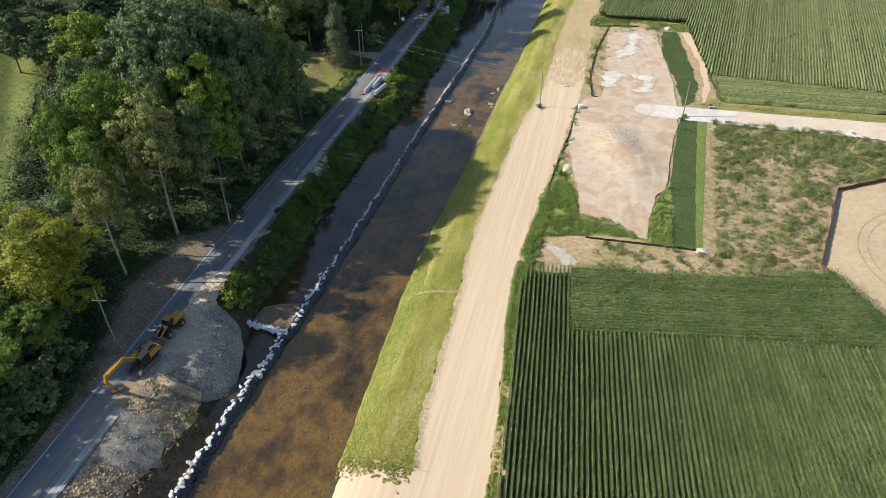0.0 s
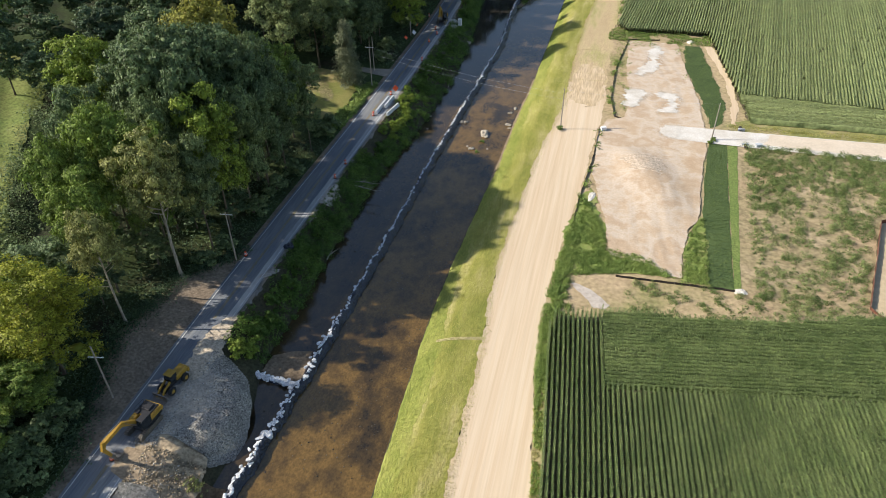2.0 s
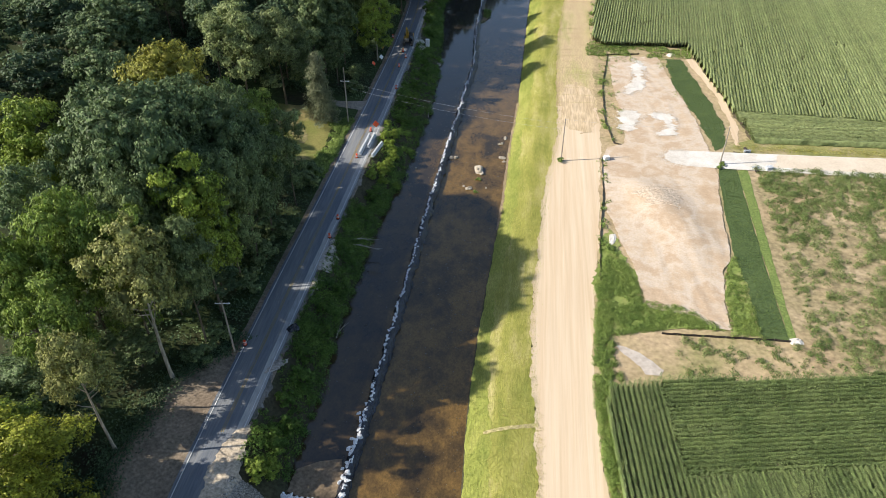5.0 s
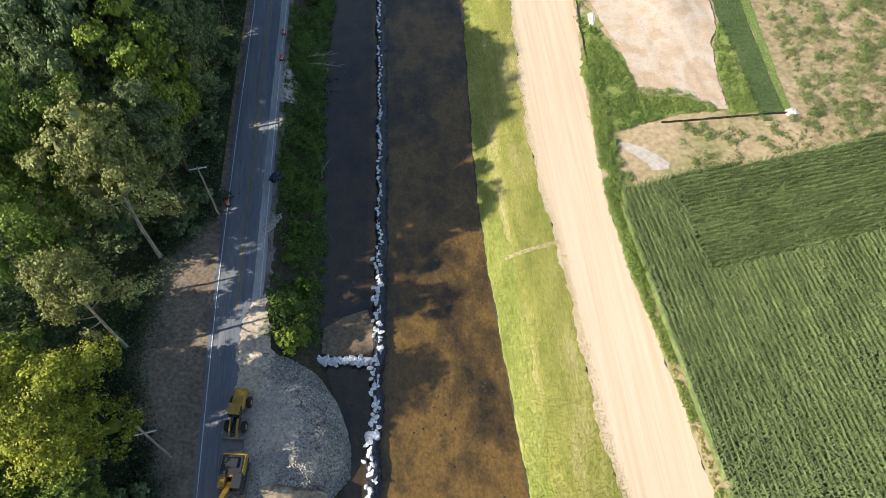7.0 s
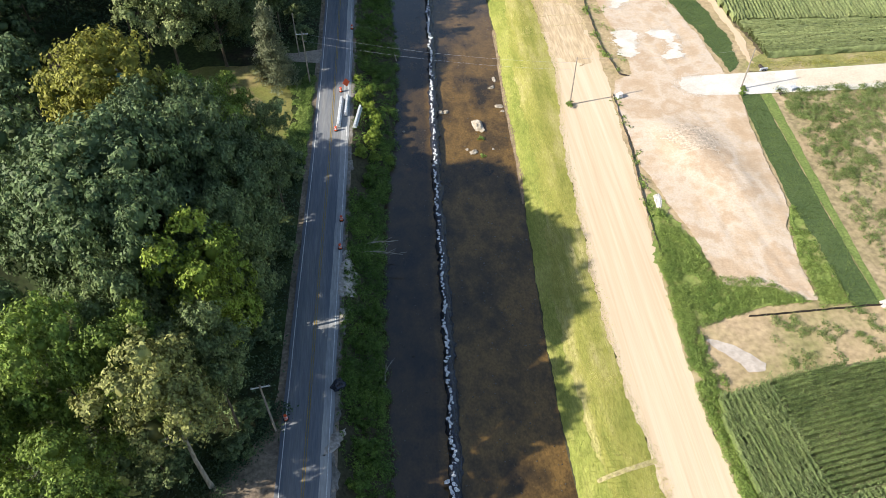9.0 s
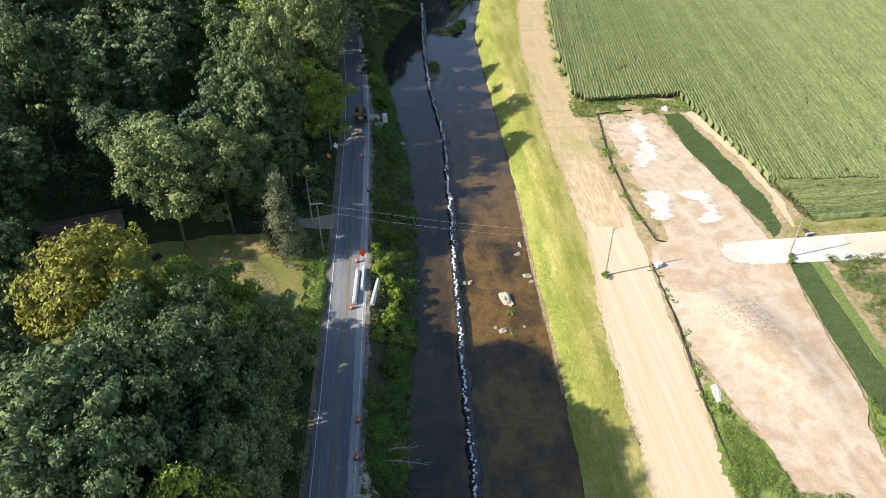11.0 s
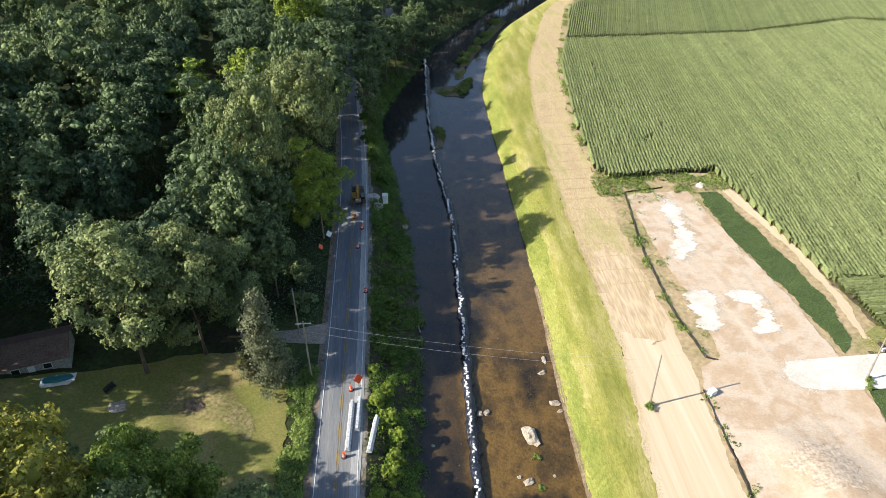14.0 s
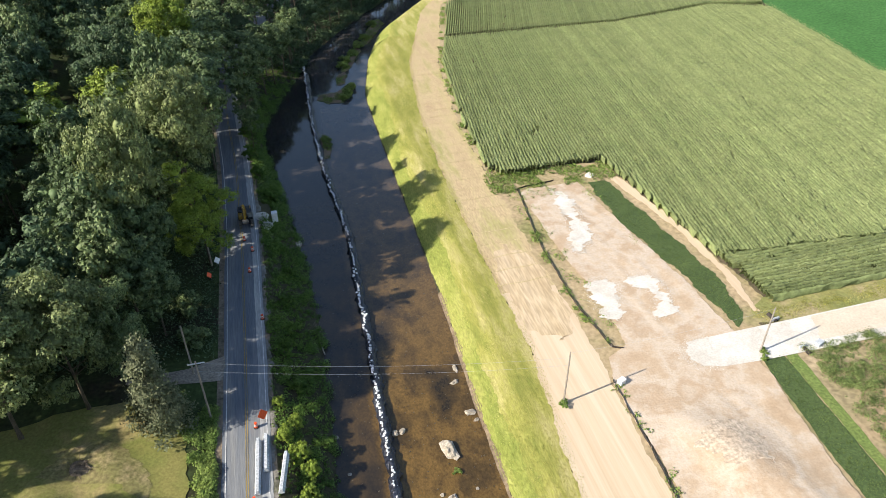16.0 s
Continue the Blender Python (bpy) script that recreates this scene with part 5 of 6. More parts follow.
shrub_kind(64, "weed", "low green plants on a gravel island", [(-30, 341, 1.3), (-28, 346, 1.4), (-25, 352, 1.3), (-33, 314, 1.1), (-31.5, 318, 1.2), (-29.5, 322, 1.1), (-22, 360, 1.4), (-18, 368, 1.3), (-12, 383, 1.4), (-42.5, 285, 0.9), (-42.3, 282, 0.8), (-36.2, 170, 0.45), (-36.6, 164.5, 0.4), (-17, 176, 0.55), (21.3, 178.4, 0.5), (20.5, 176.8, 0.45), (-7.5, 143, 0.6)])


# ---- river works ----
M_LINER = mat("black_liner", [(0.010, 0.012, 0.020), (0.028, 0.034, 0.052)], 0.6, 1.7, rough=0.22, bump=1.0, spec=0.6, dist=0.6)
M_BAG = mat("white_woven_bag", [(0.56, 0.56, 0.56), (0.78, 0.78, 0.77)], 1.0, 5.0, rough=0.7, obrand=0.12)
M_STONE = mat("grey_stone", [(0.21, 0.20, 0.18), (0.38, 0.35, 0.305)], 0.6, 4.0, island=0.6)
M_GRAVEL = mat("crushed_grey_gravel", [(0.22, 0.208, 0.188), (0.32, 0.295, 0.255), (0.50, 0.42, 0.32)], 0.16, 3.2, contrast=0.45)
M_RUBBLE = mat("pale_rubble", [(0.16, 0.13, 0.09), (0.30, 0.235, 0.155), (0.44, 0.345, 0.225)], 0.3, 1.8, contrast=0.4)
M_ROCK = mat("pale_river_rock", [(0.30, 0.255, 0.195), (0.45, 0.40, 0.325)], 0.8, 4.0)


def blob_mesh(name, seed, size, m, seg=7, rings=5, rough=0.12):
    rng = np.random.default_rng(seed)
    bm = bmesh.new()
    bmesh.ops.create_uvsphere(bm, u_segments=seg, v_segments=rings, radius=1.0)
    for v in bm.verts:
        k = 1 + rng.normal() * rough
        v.co = Vector((math.copysign(abs(v.co.x) ** 0.75, v.co.x) * size[0] * k, math.copysign(abs(v.co.y) ** 0.75, v.co.y) * size[1] * k, v.co.z * size[2] * k))
    me = bpy.data.meshes.new(name)
    bm.to_mesh(me)
    bm.free()
    me.materials.append(m)
    return me


BAGS = [blob_mesh("sandbag", s, (0.42, 0.27, 0.17), M_BAG) for s in (1, 2, 3, 4)]


def liner(name, path, wid, hgt, parent, lab):
    """A draped black sheet over a low ridge along path."""
    rng = np.random.default_rng(5)
    prof = [(-1.0, -0.1), (-0.75, 0.45), (-0.35, 0.9), (0.1, 1.0), (0.5, 0.75), (0.8, 0.35), (1.05, -0.1)]
    V, Q = [], []
    for i, (p, q) in enumerate(zip(path, path[1:] + [path[-1]])):
        d = (Vector(q) - Vector(p)) if i < len(path) - 1 else (Vector(p) - Vector(path[-2]))
        d.normalize()
        side = Vector((d.y, -d.x, 0))
        for a, b in prof:
            w = wid * (1 + 0.18 * rng.normal())
            c = Vector(p) + side * a * w + Vector((0, 0, max(-0.1, b * hgt * (1 + 0.12 * rng.normal()))))
            V.append(c)
        if i:
            k = len(prof)
            Q += [((i - 1) * k + j, (i - 1) * k + j + 1, i * k + j + 1, i * k + j) for j in range(k - 1)]
    return part(name, fast(name, [tuple(v) for v in V], Q, [M_LINER], None, True), None, parent, lab)


def dam_path(y0, y1, step):
    return [(float(dam(y)) + 0.15 * math.sin(y * 0.7) + 0.45, float(y), WATER - 0.15) for y in np.arange(y0, y1, step)]


coffer = thing("cofferdam", None, "low cofferdam of white sandbags on black plastic liner", "cofferdam")
liner("liner", dam_path(30, 340, 0.8) + [(-44.2, 341.5, WATER - 0.15), (-46, 343.4, WATER - 0.15)], 1.0, 1.35, coffer, "black plastic liner sheet")
rb = np.random.default_rng(77)
yy, far_bags = 30.0, []
while yy < 343:
    dense = yy < 97
    wide = dense
    m = Matrix.LocRotScale((float(dam(min(yy, 340))) + 0.15 * math.sin(yy * 0.7) + rb.normal() * (0.32 if wide else 0.16) + 0.2, yy, WATER + 1.08 + rb.normal() * 0.05),
                           Euler((rb.normal() * 0.15, rb.normal() * 0.2, rb.uniform(0, 3.14))), [rb.uniform(0.75, 1.15) * (1.08 if wide else 0.85)] * 3)
    if yy < 128:
        o = part("sandbag", BAGS[rb.integers(4)], None, coffer)
        o.matrix_local = m
    else:
        far_bags.append(m)
    yy += rb.uniform(0.24, 0.5) if dense else rb.uniform(0.36, 0.62)
fb = bmesh.new()
for m in far_bags:
    r = bmesh.ops.create_icosphere(fb, subdivisions=1, radius=1.0, matrix=m @ Matrix.Diagonal((0.42, 0.27, 0.17, 1)))
tagged(part("bag_line", fb, M_BAG, coffer), kind="stuff")
cross = thing("cross_dam", None, "short sandbag dam between the bank and cofferdam", "sandbag dam")
liner("liner", [(-58.9 + 0.6 * i, 81.4 - 0.055 * i, WATER - 0.1) for i in range(16)], 0.6, 0.55, cross, "black plastic liner sheet")
for i in range(92):
    t = (i + rb.random()) / 92
    o = part("sandbag", BAGS[rb.integers(4)], None, cross)
    o.matrix_local = Matrix.LocRotScale((-58.8 + 9.0 * t, 81.4 - 0.8 * t + rb.normal() * 0.24, WATER + 0.48 + rb.normal() * 0.10), Euler((rb.normal() * 0.2, rb.normal() * 0.2, rb.uniform(0, 3.14))), [rb.uniform(0.95, 1.3)] * 3)

# bulk bag on the dam
bulk = thing("bulk_bag", pose(-50.2, 70.0, WATER + 0.55, 0, 0, 20), "round white bulk bag lying on the cofferdam", "bulk bag")
part("sack", blob_mesh("sack", 9, (1.0, 0.95, 0.7), M_BAG, 12, 8, 0.05), None, bulk)
bm = bmesh.new()
rod(bm, (0, 0, 0.5), (0.1, 0, 0.78), 0.3, 0.12, 8)
part("spout", bm, M_BAG, bulk, "tied spout")


def pad_top(x, y):
    rr = np.sqrt(((x + 64) / 11.2) ** 2 + ((y - 71) / 9.9) ** 2)
    k = np.clip((1.0 - rr) / 0.26, 0, 1) ** 0.8
    top = 1.02 - 0.13 * np.maximum(x + 64.2, 0) + 0.10 * np.sin(x * 1.3) * np.sin(y * 1.1)
    return np.maximum((top - height(x, y)) * k, 0.02 * k)


pad = [(-64.6, 81), (-61, 80.8), (-57.2, 78.6), (-54.4, 74), (-53.0, 69), (-53.2, 65), (-55.5, 62.3), (-60.8, 61.2), (-66.5, 61.2), (-66.0, 70), (-64.4, 76)]
patch("gravel_pad", pad, M_GRAVEL, 0.10, "grey crushed-stone work pad beside the road", "gravel pad", 0.35, 0.15, pad_top, cols=44)
silt = lambda x, y: np.maximum(WATER + 0.06 - height(x, y), 0) + 0.05 * np.sin(x * 1.7) * np.sin(y * 1.1)
patch("pad_dirt", [(-66.8, 62), (-66.3, 70), (-65, 77), (-63, 79.5), (-61.5, 76), (-60.5, 70), (-61, 65), (-62, 61.8)], mat("pad_dirt_soil", [(0.28, 0.245, 0.205), (0.37, 0.32, 0.26), (0.50, 0.42, 0.32)], 0.3, 3.0, contrast=0.25), 0.14, "brown-grey dirt pressed into the work pad", "dirt", 0.35, 0.7, pad_top)
patch("silt_bar", [(-57.0, 82.2), (-49.9, 81.6), (-49.5, 86), (-50.5, 89), (-54, 88), (-56.6, 86.5)], M_SILT, 0.03, "drying brown silt behind the cross dam", "silt bar", 0.4, 0.3, silt)
patch("dry_bed", [(-57.5, 60.5), (-51.5, 60), (-52.2, 44), (-54, 30), (-57, 30), (-58, 50)], mat("damp_bed", [(0.11, 0.072, 0.042), (0.20, 0.135, 0.075)], 0.25, 2.0), 0.03, "damp brown exposed river bed", "river bed", 0.5, 0.3, silt)


def rubble_top(x, y):
    """Ribs of broken rock that run down to the river, over a fill that slopes evenly from the road's edge."""
    edge, foot = road_mid(y) + 4.0, bank_w(y) + 1.5
    t = np.clip((x - edge) / (foot - edge), 0, 1)
    fill = np.maximum(ROAD - 0.1 - (ROAD + 3.5) * t ** 1.7 - height(x, y), 0) * np.clip((y - 34) / 6, 0, 1)
    return fill + np.clip(t * 6, 0, 1) * (0.2 * uneven(x * 0.9, y * 0.9) + 0.22 * np.sin(2.1 * y + 1.2 * np.sin(0.9 * x)) * np.sin(0.7 * x + 2) + 0.12 * gritty(x, y)) + 0.08


patch("rubble_slope", [(-64.0, 58.2), (-67, 62.5), (-62, 64), (-56, 63), (-54.6, 58), (-56.3, 50), (-57, 42), (-56, 30), (-63.3, 30), (-63.5, 45)], M_RUBBLE, 0.06, "broken pale rock and fill sloping to the river", "rubble slope", 0.2, 0.25, rubble_top, cols=60)
APRON = [(-63.8, 49.2), (-63.6, 55.2), (-59.6, 55.6), (-56, 53), (-54.8, 49.5), (-56.5, 47), (-60, 46.3), (-63, 46)]
patch("stone_apron", APRON, mat("blue_grey_stone", [(0.10, 0.102, 0.095), (0.165, 0.16, 0.145), (0.24, 0.22, 0.19)], 0.4, 3.0, contrast=0.45), 0.16, "smooth apron of small grey stones beside the road", "gravel apron", 0.25, 0.5, rubble_top, seed=9.0)
patch("spilled_fill", [(-68.0, 58.4), (-66.2, 60.6), (-63.5, 60.2), (-61.2, 59.6), (-61, 57.4), (-62.5, 55.9), (-64.8, 55.4), (-66.8, 56.4)], mat("tan_spilled_fill", [(0.22, 0.165, 0.108), (0.33, 0.255, 0.17), (0.18, 0.14, 0.095)], 0.4, 2.5, contrast=0.25), 0.14, "tan fill spilled over the road's edge", "fill", 0.25, 0.6, rubble_top, seed=11.0)


def stones(name, X, Y, Z, S, m, label, category, seed):
    """Small angular stones as one mesh."""
    rng = np.random.default_rng(seed)
    o = np.array([(1, 0, 0), (-1, 0, 0), (0, 1, 0), (0, -1, 0), (0, 0, 1), (0, 0, -1)], float)
    f = np.array([(0, 2, 4), (2, 1, 4), (1, 3, 4), (3, 0, 4), (2, 0, 5), (1, 2, 5), (3, 1, 5), (0, 3, 5)])
    n = len(X)
    an = rng.uniform(0, 6.28, n)
    sc = rng.uniform(0.6, 1.3, (n, 1, 3)) * S[:, None, None]
    P = o[None] * sc
    c, s = np.cos(an)[:, None], np.sin(an)[:, None]
    P = np.stack([P[:, :, 0] * c - P[:, :, 1] * s + 0.3 * P[:, :, 2], P[:, :, 0] * s + P[:, :, 1] * c, P[:, :, 2] * 0.75 + 0.2 * P[:, :, 0]], 2)
    P = P + np.stack([X, Y, Z], 1)[:, None, :]
    Q = (f[None] + (np.arange(n) * 6)[:, None, None]).reshape(-1, 3)
    return tagged(new(name, fast(name, P.reshape(-1, 3), Q, [m])), label, category, kind="stuff")


# loose limestone thrown round the heaps and the drive's end
px, py = [], []
for o in PILES[:3] + [[(7, 181.5), (8, 178.5), (12, 177), (14, 184.3), (10, 184)]]:
    P = np.array(o + o[:1], float)
    for p, q in zip(P, P[1:]):
        k = int(np.hypot(*(q - p)) * 26)
        t = rg.random((k, 1))
        w = p + (q - p) * t + rg.normal(size=(k, 2)) * 0.55
        px.append(w[:, 0]), py.append(w[:, 1])
px, py = np.concatenate(px), np.concatenate(py)
stones("loose_limestone", px, py, height(px, py) + 0.12 + LIFT2(px, py), rg.uniform(0.03, 0.09, len(px)), M_LIME, "loose white limestone scattered round the heaps", "stones", 84)
x, y = rg.uniform(-67, -52.5, 16000), rg.uniform(61, 81, 16000)
rr = np.sqrt(((x + 64) / 11.2) ** 2 + ((y - 71) / 9.9) ** 2)
k = (inside(pad, x, y)) & (rg.random(16000) < np.clip((rr - 0.35) * 1.6, 0.08, 1))
x, y = x[k], y[k]
stones("pad_stones", x, y, height(x, y) + 0.12 + pad_top(x, y), rg.uniform(0.07, 0.17, len(x)), M_STONE, "loose angular grey stones on the work pad", "stones", 81)
M_TANROCK = mat("tan_broken_rock", [(0.22, 0.17, 0.11), (0.42, 0.33, 0.22)], 0.6, 3.0, island=0.55)
x, y = rg.uniform(-65.5, -55.2, 2600), rg.uniform(40, 61.5, 2600)
k = ~inside(APRON, x, y) & (x > road_mid(y) + 3.6 + 2.2 * (y < 55) * rg.random(2600))
x, y = x[k], y[k]
stones("fill_rubble", x, y, height(x, y) + 0.12 + rubble_top(x, y), rg.uniform(0.1, 0.3, len(x)) ** 1.4 * 1.3, M_TANROCK, "broken tan rock thrown over the fill slope", "rubble", 87)
gx, gy = rg.normal(size=60) * 0.9 - 55.6, rg.normal(size=60) * 0.5 + 58.4
gx[40:], gy[40:] = gx[40:] - 0.6, gy[40:] - 4.4
tg = tufts("bank_tuft", gx, gy, rg.uniform(0.15, 0.4, 60), M_LEAF["olive"], 0.14, "yellow-green grass tufts on the fill above the river", "grass tufts", 85, 90)
tg.location.z = 1.3
x, y = rg.uniform(-64, -56.5, 1300), rg.uniform(30, 60, 1300)
stones("slope_stones", x, y, height(x, y) + 0.1 + rubble_top(x, y), rg.uniform(0.06, 0.22, 1300) ** 1.3 * 1.5, M_STONE, "broken stones on the slope", "stones", 82)
# riverbed stones, sparse
M_WETSTONE = mat("wet_stone", [(0.03, 0.027, 0.02), (0.09, 0.075, 0.05)], 0.6, 4.0, rough=0.4, island=0.6)
y = 40 + 330 * rg.random(2800)
x = bank_w(y) + (bank_e(y) - bank_w(y)) * rg.random(2800) ** 0.7
stones("bed_stones", x, y, np.full(2800, WATER), rg.uniform(0.2, 0.42, 2800) ** 2, M_WETSTONE, "dark stones in the shallow river", "stones", 83)


def rock(x, y, size, seed, rot=0, label="pale weathered boulder standing in the river"):
    t = thing("boulder", pose(x, y, WATER + size[2] * 0.15, 0, 0, rot), label, "boulder", "river boulders")
    part("stone", blob_mesh("stone", seed, size, M_ROCK, 10, 8, 0.16), None, t)


for i, a in enumerate([(-36.4, 174.0, (0.9, 2.0, 0.7), 15), (-31.2, 180.6, (0.9, 0.6, 0.4), 0), (-38.3, 165.6, (0.8, 0.5, 0.35), 30), (-43.9, 179.4, (0.5, 0.5, 0.4), 0), (-42.8, 179.5, (0.6, 0.45, 0.4), 50), (-31.8, 187.8, (0.7, 0.4, 0.3), 20), (-30.9, 191.0, (0.4, 0.8, 0.3), 0), (-30.6, 178.9, (0.4, 0.3, 0.25), 0), (-39.5, 166.6, (0.3, 0.25, 0.2), 0), (-34.2, 166.4, (0.25, 0.25, 0.2), 0), (-53.0, 181, (0.35, 0.3, 0.2), 0), (-52.0, 173.6, (0.3, 0.25, 0.2), 0), (-54.5, 236, (1.2, 0.8, 0.6), 40), (-55.5, 233, (0.9, 0.6, 0.5), 10), (-53.8, 230, (0.7, 0.5, 0.4), 70)]):
    rock(a[0], a[1], a[2], 100 + i, a[3])


def dead_branch(x, y, z, rot, L, label, seed):
    rng = np.random.default_rng(seed)
    t = thing("dead_branch", pose(x, y, z, 0, 0, rot), label, "dead branch")
    bm = bmesh.new()
    rod(bm, (0, 0, 0), (L * 0.5, 0.2, 0.3), 0.14, 0.10, 6), rod(bm, (L * 0.5, 0.2, 0.3), (L, -0.1, 0.05), 0.10, 0.04, 6)
    part("limb", bm, M_PALEBARK, t)
    bm = bmesh.new()
    for i in range(9):
        a = Vector((L * rng.uniform(0.25, 0.95), 0.05, 0.2))
        b = a + Vector((rng.uniform(0.3, 1.8), rng.uniform(-1.6, 1.6), rng.uniform(0.0, 0.8)))
        rod(bm, a, b, 0.05, 0.015, 5)
    part("twigs", bm, M_PALEBARK, t)


dead_branch(-62.0, 137.5, -0.6, -8, 8.5, "bare fallen tree reaching from bank into the river", 1)
dead_branch(-61.5, 139.0, -0.8, 6, 6.5, "bare grey branch lying down the bank", 2)
dead_branch(-56.5, 162.5, -3.3, 60, 2.6, "bleached driftwood at the water's edge", 3)
dead_branch(-57.3, 113.5, -3.3, 80, 2.2, "bleached driftwood at the water's edge", 4)
dead_branch(-52.6, 200, -3.4, 95, 9.0, "pale fallen pole at the water's edge", 5)
dead_branch(-53.5, 203.5, -3.4, 100, 5.0, "bleached driftwood at the water's edge", 6)


# ---- machines ----
M_YEL = mat("machine_yellow", [(0.24, 0.15, 0.035), (0.37, 0.22, 0.03), (0.33, 0.20, 0.03)], 0.8, 5.0, 0.5, 0.05, 0.2, spec=0.4, dist=0.02)
M_BLACK = plain("black_steel", (0.025, 0.025, 0.028), 0.5)
M_RUBBER = plain("rubber", (0.03, 0.03, 0.03), 0.85)
M_STEEL = plain("worn_steel", (0.22, 0.20, 0.18), 0.5, 0.5)
M_TRACK = plain("dusty_track_steel", (0.13, 0.115, 0.095), 0.7, 0.2, 0.35)
M_GLASS = plain("dark_cab_glass", (0.02, 0.025, 0.03), 0.08, 0.0, 0.0, 0.6)
M_ORANGE = plain("safety_orange", (0.85, 0.10, 0.02), 0.5)
M_WHITE = plain("white_sheeting", (0.78, 0.78, 0.78), 0.4)
M_WOOD = mat("weathered_pole", [(0.25, 0.215, 0.175), (0.37, 0.33, 0.28)], 0.5, 5.0, stretch=(1, 1, 0.2))
M_CONC = mat("pale_concrete", [(0.40, 0.42, 0.44), (0.50, 0.52, 0.54)], 0.5, 4.0)
M_WIRE = plain("aluminium_wire", (0.42, 0.44, 0.46), 0.5, 0.3)


def beam(bm, pts, w, h0, h1_):
    """A boxed arm through side-view points (x, z), width w, deep h0 at the start to h1_ at the end."""
    n = len(pts)
    top, bot = [], []
    for i, (x, z) in enumerate(pts):
        a, b = pts[max(0, i - 1)], pts[min(n - 1, i + 1)]
        d = Vector((b[0] - a[0], b[1] - a[1])).normalized()
        k = (h0 + (h1_ - h0) * i / (n - 1)) / 2
        top.append((x - d.y * k, z + d.x * k)), bot.append((x + d.y * k, z - d.x * k))
    for i in range(n - 1):
        prism(bm, [bot[i], bot[i + 1], top[i + 1], top[i]], w)
    return bm


def excavator(m, label, boom, arm, bucket_at):
    """A tracked excavator facing +x: undercarriage, house, cab and digging arm."""
    t = thing("excavator", m, label, "excavator")
    for s in (-1, 1):
        bm = bmesh.new()
        prof = [(-2.1, 0.05), (2.1, 0.05), (2.45, 0.4), (2.3, 0.8), (1.9, 0.98), (-1.9, 0.98), (-2.3, 0.8), (-2.45, 0.4)]
        prism(bm, prof, 0.62, Matrix.Translation((0, s * 1.25, 0)))
        tr = part("track", bm, M_TRACK, t, "dusty steel track")
        bm = bmesh.new()
        for i in range(15):
            box(bm, (0.08, 0.68, 0.06), Matrix.Translation((-2.1 + i * 0.3, s * 1.25, 1.0)))
        part("grouser", bm, M_STEEL, tr)
    bm = bmesh.new()
    box(bm, (2.2, 1.9, 0.5), Matrix.Translation((0, 0, 0.75)), 0.05), rod(bm, (0, 0, 0.9), (0, 0, 1.25), 0.75, 0.75, 16)
    part("undercarriage", bm, M_BLACK, t)
    bm = bmesh.new()
    box(bm, (3.6, 2.9, 0.35), Matrix.Translation((-0.9, 0, 1.4)), 0.04)
    part("house_frame", bm, M_BLACK, t)
    bm = bmesh.new()
    box(bm, (2.3, 2.85, 0.95), Matrix.Translation((-1.4, 0, 2.0)), 0.12)
    box(bm, (1.3, 0.9, 0.95), Matrix.Translation((0.35, -0.95, 2.0)), 0.08)
    part("engine_cover", bm, M_YEL, t, "yellow engine cover")
    bm = bmesh.new()
    box(bm, (2.3, 2.45, 0.12), Matrix.Translation((-1.55, -0.1, 2.53)), 0.03), box(bm, (1.2, 1.6, 0.28), Matrix.Translation((-1.75, -0.15, 2.68)), 0.08), box(bm, (0.7, 0.7, 0.3), Matrix.Translation((-0.5, -0.9, 2.6)), 0.06)
    part("deck", bm, M_BLACK, t, "black non-slip deck")
    bm = bmesh.new()
    prism(bm, [(-2.45, 1.35), (-2.95, 1.5), (-3.1, 2.0), (-2.9, 2.45), (-2.45, 2.5)], 2.8)
    part("counterweight", bm, M_YEL, t)
    bm = bmesh.new()
    prism(bm, [(-0.45, 1.5), (1.35, 1.5), (1.5, 2.1), (1.15, 3.05), (-0.45, 3.1)], 1.05, Matrix.Translation((0, 0.95, 0)))
    cab = part("cab", bm, M_GLASS, t, "dark-glazed operator cab")
    bm = bmesh.new()
    box(bm, (1.7, 1.1, 0.08), Matrix.Translation((0.4, 0.95, 3.12)), 0.03)
    part("cab_roof", bm, M_BLACK, cab)
    for sy in (-1.38, 1.38):
        bm = bmesh.new()
        for px_ in (-2.4, -1.5, -0.6):
            rod(bm, (px_, sy, 2.5), (px_, sy, 3.05), 0.03, 0.03, 6)
        rod(bm, (-2.4, sy, 3.05), (-0.6, sy, 3.05), 0.03, 0.03, 6)
        part("handrail", bm, M_BLACK, t)
    bm = bmesh.new()
    rod(bm, (-1.9, -0.7, 2.55), (-1.9, -0.7, 3.05), 0.08, 0.08)
    part("exhaust", bm, M_BLACK, t)
    bm = bmesh.new()
    beam(bm, boom, 0.55, 0.75, 0.55)
    part("boom", bm, M_YEL, t)
    bm = bmesh.new()
    beam(bm, arm, 0.42, 0.75, 0.38)
    part("stick", bm, M_YEL, t)
    for s in (-0.4, 0.4):
        bm = bmesh.new()
        a, b = Vector((0.9, s, 1.6)), Vector((boom[1][0] * 0.9, s, boom[1][1] - 0.1))
        rod(bm, a, a.lerp(b, 0.6), 0.11, 0.11), rod(bm, a.lerp(b, 0.55), b, 0.06, 0.06)
        part("boom_cylinder", bm, M_STEEL, t)
    bm = bmesh.new()
    a, b = Vector((boom[1][0], 0, boom[1][1] + 0.5)), Vector((arm[0][0] + 0.1, 0, arm[0][1] + 0.45))
